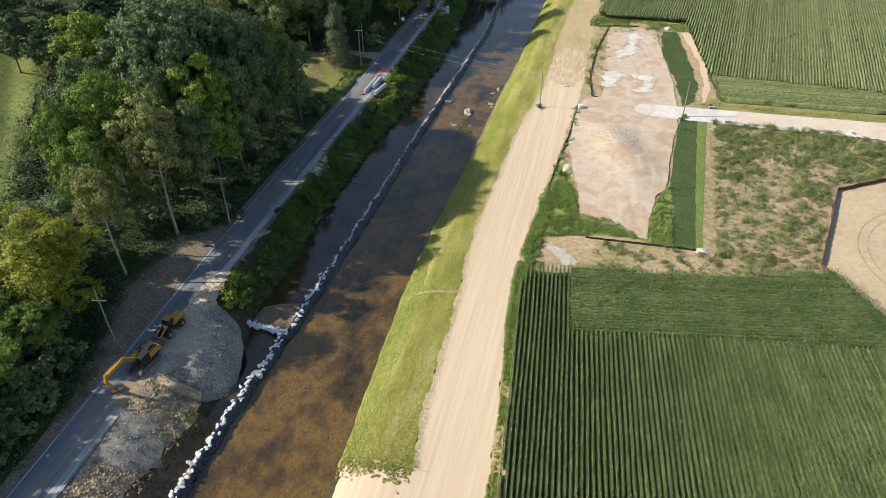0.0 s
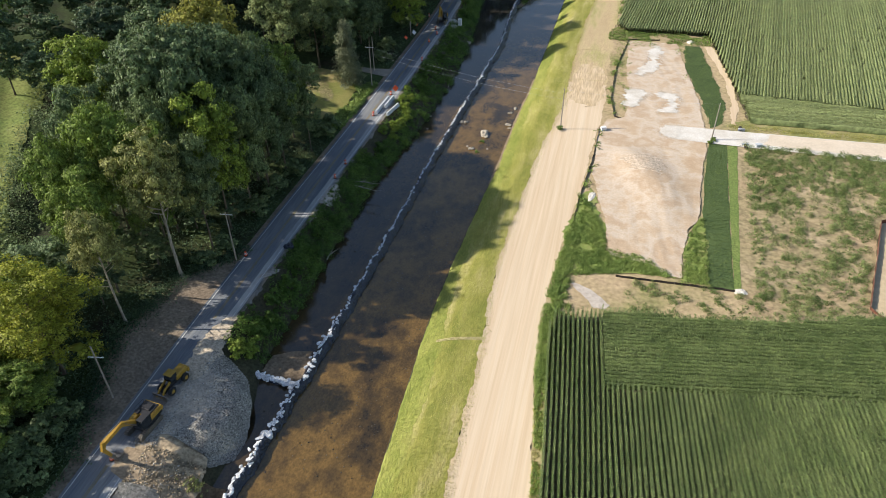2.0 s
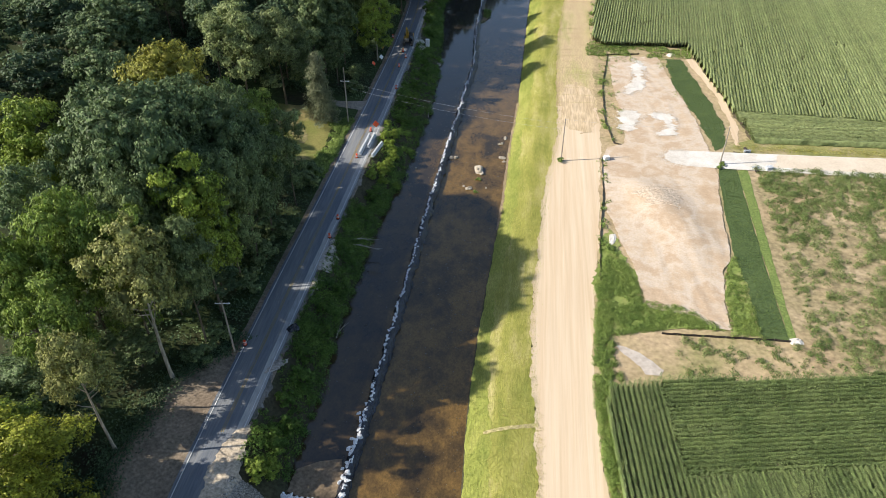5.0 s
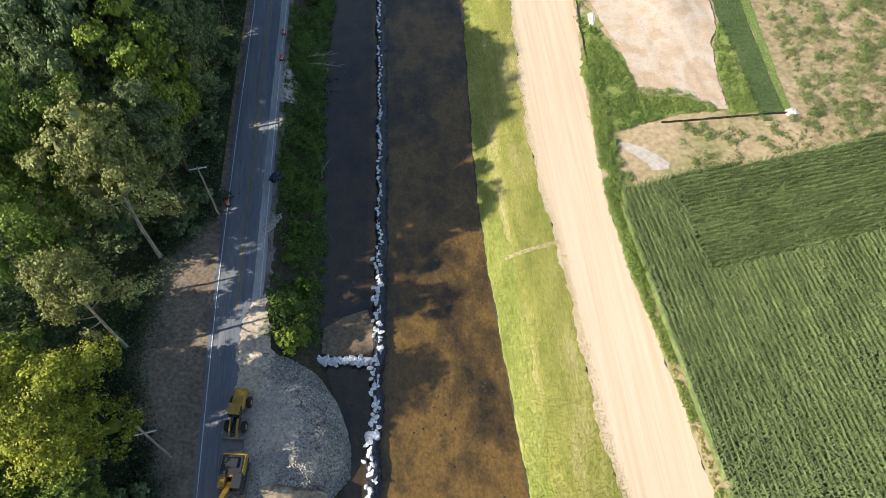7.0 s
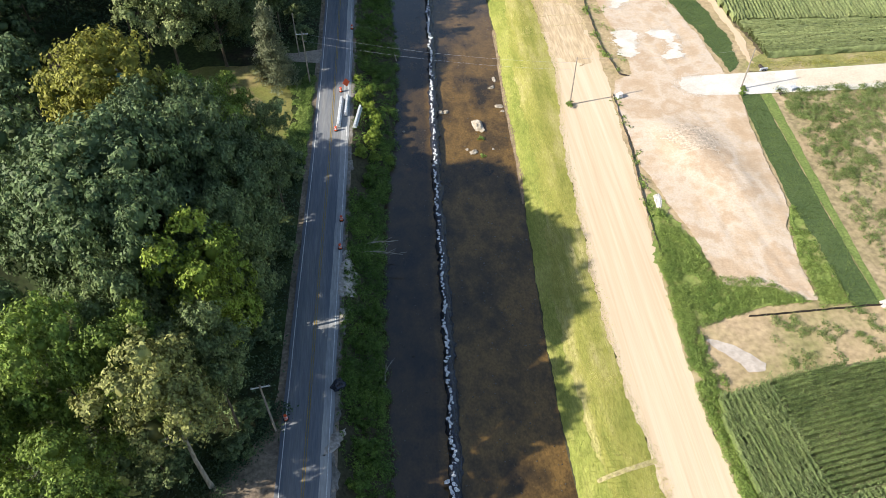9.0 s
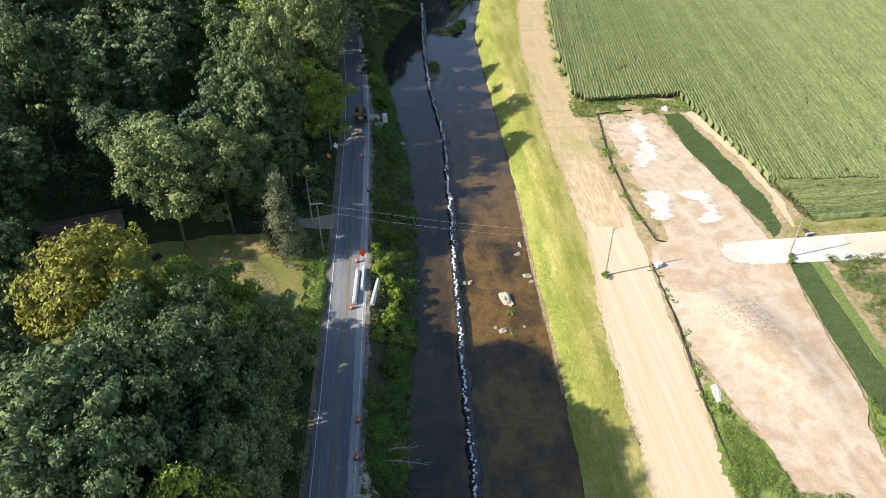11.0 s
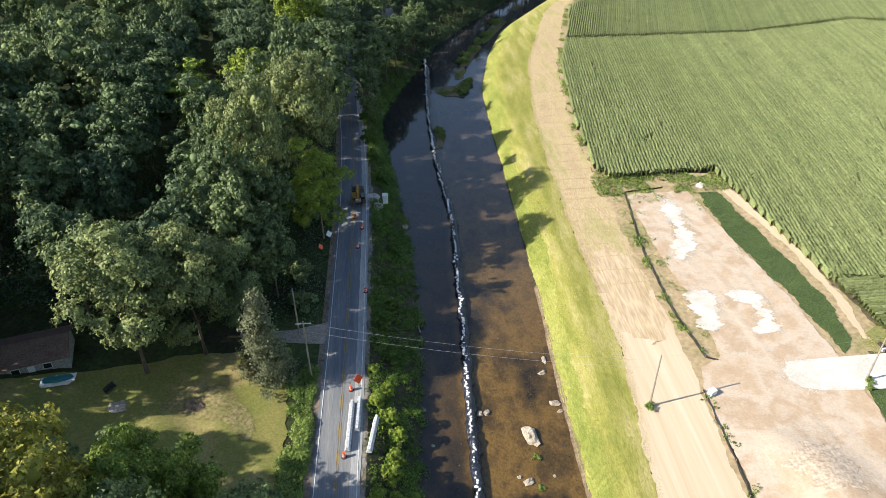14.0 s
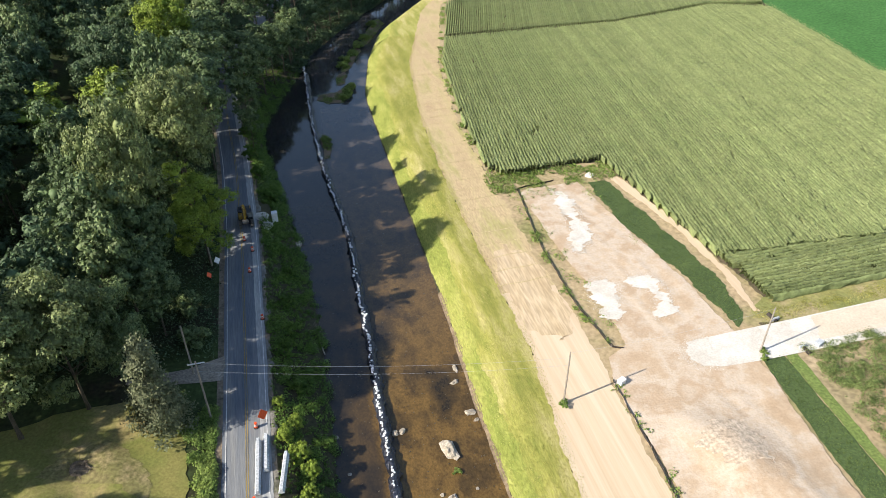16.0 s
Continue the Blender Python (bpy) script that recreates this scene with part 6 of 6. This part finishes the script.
    rod(bm, a, a.lerp(b, 0.6), 0.10, 0.10), rod(bm, a.lerp(b, 0.55), b, 0.06, 0.06)
    part("stick_cylinder", bm, M_STEEL, t)
    bx, bz = bucket_at
    bm = bmesh.new()
    prism(bm, [(bx + 0.15, bz + 0.55), (bx + 0.35, bz), (bx + 0.1, bz - 0.55), (bx - 0.45, bz - 0.75), (bx - 0.95, bz - 0.5), (bx - 0.75, bz - 0.35), (bx - 0.35, bz - 0.5), (bx, bz - 0.3), (bx + 0.05, bz + 0.1), (bx - 0.15, bz + 0.5)], 1.25)
    bk = part("bucket", bm, M_STEEL, t, "worn steel digging bucket")
    bm = bmesh.new()
    for i in range(5):
        box(bm, (0.35, 0.09, 0.08), Matrix.Translation((bx - 1.05, -0.5 + 0.25 * i, bz - 0.46)))
    part("teeth", bm, M_STEEL, bk)
    return t


excavator(pose(-66.3, 64.2, ROAD + 0.12, 0, 0, -97), "yellow tracked excavator digging beside the road", [(0.6, 2.0), (3.3, 4.5), (7.0, 4.4)], [(6.7, 4.7), (7.2, 3.5), (6.5, 1.5)], (6.3, 1.0))
excavator(pose(-64.4, 240.5, ROAD + 0.12, 0, 0, -88), "yellow excavator parked in the road's lane", [(0.6, 2.0), (1.5, 4.6), (3.6, 6.2)], [(3.4, 6.5), (4.1, 5.0), (4.2, 3.3)], (4.0, 2.7))


def loader(m):
    t = thing("wheel_loader", m, "yellow wheel loader parked behind the excavator", "wheel loader")
    bm = bmesh.new()
    box(bm, (2.9, 1.7, 1.2), Matrix.Translation((-1.9, 0, 1.75)), 0.18), box(bm, (0.6, 2.0, 0.9), Matrix.Translation((-3.3, 0, 1.3)), 0.12)
    part("engine_hood", bm, M_YEL, t)
    bm = bmesh.new()
    box(bm, (2.6, 0.9, 0.7), Matrix.Translation((1.2, 0, 1.0)), 0.08), box(bm, (2.9, 1.0, 0.6), Matrix.Translation((-1.6, 0, 0.95)), 0.06)
    part("frame", bm, M_BLACK, t)
    bm = bmesh.new()
    prism(bm, [(-0.75, 1.8), (0.75, 1.8), (0.85, 2.4), (0.6, 3.15), (-0.7, 3.2)], 1.45)
    cab = part("cab", bm, M_GLASS, t, "dark-glazed cab")
    bm = bmesh.new()
    box(bm, (1.6, 1.65, 0.12), Matrix.Translation((-0.05, 0, 3.27)), 0.04)
    part("cab_roof", bm, M_YEL, cab, "yellow roof")
    for wx_ in (-1.9, 1.6):
        for s in (-1, 1):
            bm = bmesh.new()
            rod(bm, (wx_, s * 0.85, 0.8), (wx_, s * 1.45, 0.8), 0.8, 0.8, 20)
            bmesh.ops.bevel(bm, geom=[e for e in bm.edges if len(e.link_faces) == 2 and e.calc_face_angle(0) > 1.0], offset=0.12, segments=2, affect="EDGES")
            w = part("tyre", bm, M_RUBBER, t)
            bm = bmesh.new()
            rod(bm, (wx_, s * 1.40, 0.8), (wx_, s * 1.48, 0.8), 0.42, 0.36, 14)
            part("rim", bm, M_YEL, w, "yellow wheel rim")
    for s in (-0.5, 0.5):
        bm = bmesh.new()
        beam(bm, [(0.9, 2.1), (2.4, 1.6), (3.5, 0.7)], 0.2, 0.45, 0.35)
        bmesh.ops.translate(bm, vec=(0, s, 0), verts=bm.verts)
        part("lift_arm", bm, M_YEL, t)
    bm = bmesh.new()
    prism(bm, [(3.3, 1.35), (3.25, 0.3), (3.5, 0.06), (4.6, 0.06), (4.6, 0.12), (3.6, 0.22), (3.45, 0.4), (3.5, 1.3)], 2.8)
    part("bucket", bm, M_STEEL, t, "dusty steel bucket")
    return t


loader(pose(-66.4, 72.4, ROAD + 0.12, 0, 0, -98) @ Matrix.Scale(0.9, 4))


# unidentified black lump at the road's edge, built as a rough blob
t = thing("plastic_sheet", pose(-63.6, 110.4, h1(-63.6, 110.4) + 0.25, 0, 0, 30), "crumpled black lump at the road's edge", "plastic sheet")
part("sheet", blob_mesh("sheet", 260, (1.0, 0.8, 0.55), M_LINER, 14, 9, 0.16), None, t)


# ---- poles and wires ----
def utility_pole(x, y, top, arm_rot, lean=(0, 0), label="weathered wooden utility pole with a crossarm", arms=1, insul=True, drop=0.6):
    z = h1(x, y)
    H = top - z
    t = thing("utility_pole", pose(x, y, z, lean[0], lean[1], arm_rot), label, "utility pole", "utility poles")
    bm = bmesh.new()
    rod(bm, (0, 0, -0.3), (0, 0, H), 0.17, 0.11, 10)
    part("pole", bm, M_WOOD, t)
    for a in range(arms):
        bm = bmesh.new()
        box(bm, (2.4, 0.11, 0.13), Matrix.Translation((0, 0.14, H - drop - 0.9 * a)))
        c = part("crossarm", bm, M_WHITE if insul else M_WOOD, t)
        for i in (-1.05, -0.4, 0.4, 1.05):
            bm = bmesh.new()
            rod(bm, (i, 0.14, H - drop + 0.06 - 0.9 * a), (i, 0.14, H - drop + 0.26 - 0.9 * a), 0.05, 0.035, 6)
            part("insulator", bm, M_CONC, c)
    return t


utility_pole(-74.3, 68.0, 12.6, 10, drop=2.4)
utility_pole(-71.9, 104.2, 12.4, 8)
utility_pole(-16.8, 176.4, 10.3, 90, label="bare wooden utility pole on the haul road", arms=0)
utility_pole(-71.2, 185.2, 13.5, 0)
utility_pole(-74.0, 195.5, 12.0, 0, label="plain dark wooden pole by the driveway", arms=0)
utility_pole(20.9, 178.6, 9.2, 0, label="bare wooden utility pole beside the drive", arms=0)
utility_pole(-71.5, 226.0, 10.0, 0, label="wooden utility pole at the wood's edge", arms=0)


def wire(a, b, sag, r, label):
    a, b = Vector(a), Vector(b)
    bm = bmesh.new()
    pts = [a.lerp(b, i / 16) - Vector((0, 0, sag * 4 * (i / 16) * (1 - i / 16))) for i in range(17)]
    side = (b - a).cross(Vector((0, 0, 1))).normalized()
    rings = [[bm.verts.new(p + side * r * math.cos(k * 1.2566) + Vector((0, 0, r * math.sin(k * 1.2566)))) for k in range(5)] for p in pts]
    for p, q in zip(rings, rings[1:]):
        for k in range(5):
            bm.faces.new((p[k], p[(k + 1) % 5], q[(k + 1) % 5], q[k]))
    t = part("overhead_wire", bm, M_WIRE, None, label)
    tagged(t, label, "wire", "overhead wires")


wire((-70.8, 185.3, 12.95), (-16.8, 176.5, 9.0), 1.2, 0.013, "thin overhead wire crossing the river")
wire((-71.2, 185.3, 11.4), (-16.8, 176.5, 7.4), 1.2, 0.013, "thin overhead wire crossing the river")
wire((-16.8, 176.4, 10.1), (20.9, 178.6, 9.0), 0.8, 0.011, "thin overhead wire over the lot")


# ---- traffic things ----
def cone_at(x, y, label="orange traffic drum with white bands", z=None):
    t = thing("traffic_drum", pose(x, y, (h1(x, y) + 0.16) if z is None else z), label, "traffic drum", "traffic drums")
    bm = bmesh.new()
    rod(bm, (0, 0, 0.08), (0, 0, 1.0), 0.29, 0.22, 14)
    part("body", bm, M_ORANGE, t)
    for z0 in (0.35, 0.68):
        bm = bmesh.new()
        rod(bm, (0, 0, z0), (0, 0, z0 + 0.13), 0.29 - 0.07 * z0 + 0.012, 0.28 - 0.07 * z0 + 0.01, 14)
        part("band", bm, M_WHITE, t, "white reflective band")
    bm = bmesh.new()
    rod(bm, (0, 0, 0), (0, 0, 0.09), 0.42, 0.38, 14)
    part("base", bm, M_RUBBER, t, "black rubber base")
    return t


first = cone_at(-63.8, 143.4)
for cx, cy in ((-63.9, 136.8), (-70.6, 105.7), (-65.0, 233.5), (-63.5, 229.2), (-62.5, 207.0), (-64.6, 181.8), (-65.3, 168.6), (-67.6, 58.0), (-64.3, 222), (-70.3, 245)):
    copy_thing(first, pose(cx, cy, h1(cx, cy) + 0.16, 0, 0, 30))


def warning_sign(x, y, rot, size=1.2, h=1.5, m=M_ORANGE, label="orange diamond warning sign on a stand", lean=12):
    t = thing("warning_sign", pose(x, y, h1(x, y) + 0.12, 0, 0, rot), label, "road sign")
    bm = bmesh.new()
    box(bm, (size, 0.02, size), Matrix.Translation((0, 0, h)) @ pose(0, 0, 0, -lean, 45, 0), 0.0)
    part("panel", bm, m, t)
    bm = bmesh.new()
    rod(bm, (0, 0.04, 0), (0, 0.04, h), 0.025, 0.025, 6)
    part("post", bm, M_STEEL, t)
    for a in range(4):
        bm = bmesh.new()
        rod(bm, (0, 0.04, 0.25), (0.55 * math.cos(a * 1.57 + 0.78), 0.04 + 0.55 * math.sin(a * 1.57 + 0.78), 0.02), 0.02, 0.02, 5)
        part("leg", bm, M_STEEL, t)
    return t


warning_sign(-63.4, 182.6, 8, 1.25, 1.7, lean=35)
warning_sign(-70.3, 225.8, 10, 1.1, 1.3, M_WHITE, "white diamond sign lying back beside the road", 45)
warning_sign(-71.5, 233.0, 20, 1.0, 1.3, M_ORANGE, "orange warning sign at the wood's edge", 20)
warning_sign(-71.8, 221.5, 15, 1.0, 0.9, M_ORANGE, "folded orange sign at the wood's edge", 60)


def long_beam(x, y, z, rot, L, label):
    """A long pale precast beam with chamfered top, on timbers."""
    t = thing("concrete_beam", pose(x, y, z, 0, 0, rot), label, "concrete beam", "precast beams")
    bm = bmesh.new()
    prism(bm, [(-0.42, 0.12), (0.42, 0.12), (0.42, 0.3), (0.22, 0.5), (0.2, 0.95), (-0.2, 0.95), (-0.22, 0.5), (-0.42, 0.3)], L)
    part("beam", bm, M_CONC, t)
    for s in (-0.35, 0.35):
        bm = bmesh.new()
        box(bm, (1.2, 0.2, 0.14), Matrix.Translation((0, L * s, 0.05)), 0.01)
        part("timber", bm, M_WOOD, t)
    return t


long_beam(-64.6, 174.2, ROAD + 0.13, -3, 9.4, "long pale precast concrete beam on the road")
long_beam(-63.35, 176.3, ROAD + 0.13, -3, 6.4, "shorter pale precast concrete beam on the road")
long_beam(-61.1, 172.2, ROAD + 0.12, -10, 6.6, "pale precast beam lying in the bank's shrubs")


# ---- silt fences ----
M_SILTF = mat("black_silt_cloth", [(0.03, 0.025, 0.02), (0.06, 0.05, 0.045)], 0.8, 4.0, rough=0.9)
M_ORNG = mat("brown_fence_cloth", [(0.10, 0.045, 0.03), (0.16, 0.07, 0.045)], 0.8, 4.0)


def silt_fence(pts, h, m, label, step=2.0):
    t = thing("silt_fence", None, label, "silt fence", "silt fences")
    P = [Vector((a, b, 0)) for a, b in pts]
    dense = []
    for a, b in zip(P, P[1:]):
        k = max(1, int((b - a).length / step))
        dense += [a.lerp(b, i / k) for i in range(k)]
    dense.append(P[-1])
    dense = [Vector((p.x + 0.1 * math.sin(p.y * 1.3), p.y + 0.1 * math.sin(p.x * 1.1), h1(p.x, p.y))) for p in dense]
    bm = bmesh.new()
    for a, b in zip(dense, dense[1:]):
        d = (b - a).normalized()
        s = Vector((-d.y, d.x, 0)) * 0.03
        mid = a.lerp(b, 0.5)
        ring = [[bm.verts.new(p + o) for o in (s + Vector((0, 0, -0.05)), s + Vector((0, 0, k)), -s + Vector((0, 0, k)), -s + Vector((0, 0, -0.05)))] for p, k in ((a, h), (mid, h * 0.86), (b, h))]
        for r, q in zip(ring, ring[1:]):
            for i in range(4):
                bm.faces.new((r[i], r[(i + 1) % 4], q[(i + 1) % 4], q[i]))
    bmesh.ops.remove_doubles(bm, verts=bm.verts[:], dist=0.09)
    part("cloth", bm, m, t)
    for p in dense:
        bm = bmesh.new()
        box(bm, (0.05, 0.05, h + 0.25), Matrix.Translation(p + Vector((0, 0, h / 2))))
        part("stake", bm, M_WOOD, t)


silt_fence([(-6.9, 179), (-7.5, 163), (-9.2, 144.5), (-9.7, 132.5)], 0.5, M_SILTF, "sagging black silt fence along the haul road")
silt_fence([(-1.8, 185.4), (-3.6, 186.2), (-5.1, 198.7), (-4.6, 219), (-1.7, 241.2), (8, 242.6)], 0.5, M_SILTF, "sagging black silt fence along the lot")
silt_fence([(0.3, 119.6), (8.6, 119.8), (22.3, 120.2)], 0.6, M_SILTF, "low dark silt fence across the field", 2.5)
silt_fence([(45.7, 120.7), (53.8, 149.6), (66, 157), (82, 160)], 1.1, M_ORNG, "brown silt fence round the sand basin", 2.5)
silt_fence([(45.7, 120.7), (54.2, 107), (66, 88)], 0.7, M_ORNG, "brown silt fence round the sand basin", 2.5)


# ---- culvert, sacks, small things by the lot ----
def headwall(x, y, rot, label):
    t = thing("culvert_headwall", pose(x, y, h1(x, y) - 0.2, 0, 0, rot), label, "culvert")
    bm = bmesh.new()
    box(bm, (1.7, 0.3, 1.0), Matrix.Translation((0, 0, 0.45)), 0.04)
    part("wall", bm, M_CONC, t)
    bm = bmesh.new()
    r = bmesh.ops.create_cone(bm, cap_ends=False, segments=18, radius1=0.4, radius2=0.4, depth=2.2, matrix=pose(0, -0.7, 0.4, 90, 0, 0))
    bmesh.ops.solidify(bm, geom=bm.faces[:], thickness=0.05)
    part("pipe", bm, M_SILTF, t, "black plastic pipe")


headwall(28.9, 177.7, 5, "concrete culvert headwall below the drive")
headwall(28.6, 185.2, 185, "concrete culvert headwall below the drive")


def crate(x, y, z, rot, size, m, label, cat, name):
    t = thing(name, pose(x, y, z, 0, 0, rot), label, cat)
    bm = bmesh.new()
    box(bm, size, Matrix.Translation((0, 0, size[2] / 2)), 0.06)
    part("body", bm, m, t)
    bm = bmesh.new()
    box(bm, (size[0] * 1.05, size[1] * 1.05, 0.08), Matrix.Translation((0, 0, size[2] + 0.02)), 0.02)
    part("lid", bm, m, t)
    return t


crate(-5.9, 177.9, h1(-5.9, 177.9) + 0.1, 25, (1.3, 0.9, 1.0), M_WHITE, "white plastic tank beside the silt fence", "tank", "tank")
crate(32.0, 177.6, h1(32, 177.6), 20, (1.5, 1.0, 0.9), M_CONC, "pale concrete block beside the drive", "block", "concrete_block")
crate(62, 178.2, h1(62, 178), 0, (0.7, 0.7, 1.0), M_WHITE, "small white marker box beside the drive", "marker", "marker_box")
crate(-58.3, 240.8, h1(-60, 240.8) + 0.2, 5, (1.2, 1.2, 2.2), M_WHITE, "white portable toilet beside the road", "portable toilet", "portable_toilet")
for i, (x, y, s, lab) in enumerate([(23.2, 120.4, (1.1, 0.8, 0.35), "white rock outlet at the fence's end"), (17.9, 243.2, (1.3, 0.9, 0.4), "white stone heap on the headland"), (-6.6, 146.5, (2.0, 0.7, 0.2), "white sheet lying by the fence"), (-60.3, 239.3, (1.6, 1.3, 0.5), "pale rubble heap by the road"), (-61.2, 242.5, (1.5, 1.6, 0.6), "pale rubble heap by the road")]):
    t = thing("stone_heap", pose(x, y, h1(x, y) + 0.1, 0, 0, 40 * i), lab, "stone heap")
    part("heap", blob_mesh("heap", 200 + i, s, M_LIME, 12, 7, 0.15), None, t)

# ---- lawn: brush pile, shed, boat, bench, post ----
t = thing("brush_pile", pose(-88.3, 178.9, h1(-88.3, 178.9)), "brown brush pile on the lawn", "brush pile")
bm = bmesh.new()
for i in range(120):
    a = rg.uniform(0, 6.28)
    r = rg.uniform(0, 1.6)
    p = Vector((math.cos(a) * r, math.sin(a) * r, rg.uniform(0, 1.0) * (1 - r / 1.8)))
    q = p + Vector((rg.normal(), rg.normal(), rg.normal() * 0.4)) * 0.8
    rod(bm, p, q, 0.03, 0.015, 4)
part("sticks", bm, M_BARK, t)
part("mound", blob_mesh("mound", 230, (1.5, 1.4, 0.5), M_VERGE, 10, 6, 0.15), None, t)

M_ROOF = mat("brown_shingles", [(0.13, 0.085, 0.065), (0.19, 0.13, 0.10)], 0.4, 4.0, stretch=(1, 1, 3))
M_SIDING = mat("grey_siding", [(0.30, 0.29, 0.27), (0.38, 0.37, 0.35)], 0.4, 3.0)
t = thing("house", pose(-115.5, 187.5, h1(-112, 184) - 0.8, 0, 0, 15), "low house with brown shingled roof under the trees", "house")
bm = bmesh.new()
box(bm, (13, 7, 2.8), Matrix.Translation((0, 0, 1.4)))
part("wall", bm, M_SIDING, t)
for s in (-1, 1):
    bm = bmesh.new()
    box(bm, (14, 4.4, 0.18), Matrix.Translation((0, s * 2.0, 3.55)) @ pose(0, 0, 0, -s * 22, 0, 0))
    part("roof", bm, M_ROOF, t)
for i in (-4, -1, 3.5):
    bm = bmesh.new()
    box(bm, (1.3, 0.1, 1.1), Matrix.Translation((i, -3.52, 1.6)))
    w = part("window", bm, M_WHITE, t)
    bm = bmesh.new()
    box(bm, (1.1, 0.04, 0.9), Matrix.Translation((i, -3.585, 1.6)))
    part("pane", bm, M_GLASS, w)
bm = bmesh.new()
box(bm, (0.95, 0.1, 2.05), Matrix.Translation((1.2, -3.52, 1.03)))
part("door", bm, M_WHITE, t)

t = thing("boat", pose(-108.9, 182.2, h1(-108.9, 182.2), 0, 0, 8), "small boat under a teal cover beside the house", "boat")
bm = bmesh.new()
prism(bm, [(-2.4, 0.9), (-2.2, 0.35), (1.6, 0.3), (2.7, 0.95)], 1.7)
part("hull", bm, M_WHITE, t)
part("cover", blob_mesh("cover", 240, (2.3, 0.8, 0.35), plain("teal_canvas", (0.03, 0.16, 0.16), 0.7), 12, 6, 0.06), None, t).location = (0, 0, 1.0)
bm = bmesh.new()
box(bm, (3.4, 1.2, 0.1), Matrix.Translation((0, 0, 0.3)))
part("trailer", bm, M_STEEL, t)
t = thing("garden_bench", pose(-101.6, 182.0, h1(-101.6, 182), 0, 0, 60), "dark garden bench on the lawn", "bench")
bm = bmesh.new()
box(bm, (1.9, 0.5, 0.08), Matrix.Translation((0, 0, 0.45)))
part("seat", bm, M_BLACK, t)
bm = bmesh.new()
box(bm, (1.9, 0.08, 0.5), Matrix.Translation((0, 0.28, 0.75)) @ pose(0, 0, 0, -12, 0, 0))
part("backrest", bm, M_BLACK, t)
for sx in (-0.85, 0.85):
    bm = bmesh.new()
    box(bm, (0.08, 0.5, 0.45), Matrix.Translation((sx, 0, 0.22)))
    part("leg", bm, M_BLACK, t)
t = thing("lawn_post", pose(-97.2, 169.7, h1(-97.2, 169.7)), "dark wooden post standing on the lawn", "post")
bm = bmesh.new()
rod(bm, (0, 0, -0.1), (0, 0, 2.6), 0.14, 0.12, 8)
part("post", bm, M_BARK, t)
bm = bmesh.new()
rod(bm, (0, 0, 2.6), (0, 0, 2.8), 0.2, 0.05, 8)
part("cap", bm, M_BLACK, t)
t = thing("fill_heap", pose(-99.8, 178.6, h1(-99.8, 178.6)), "low grey heap of gravel on the lawn", "gravel heap")
part("heap", blob_mesh("heap", 241, (1.6, 1.3, 0.35), M_GRAVEL, 12, 6, 0.12), None, t)
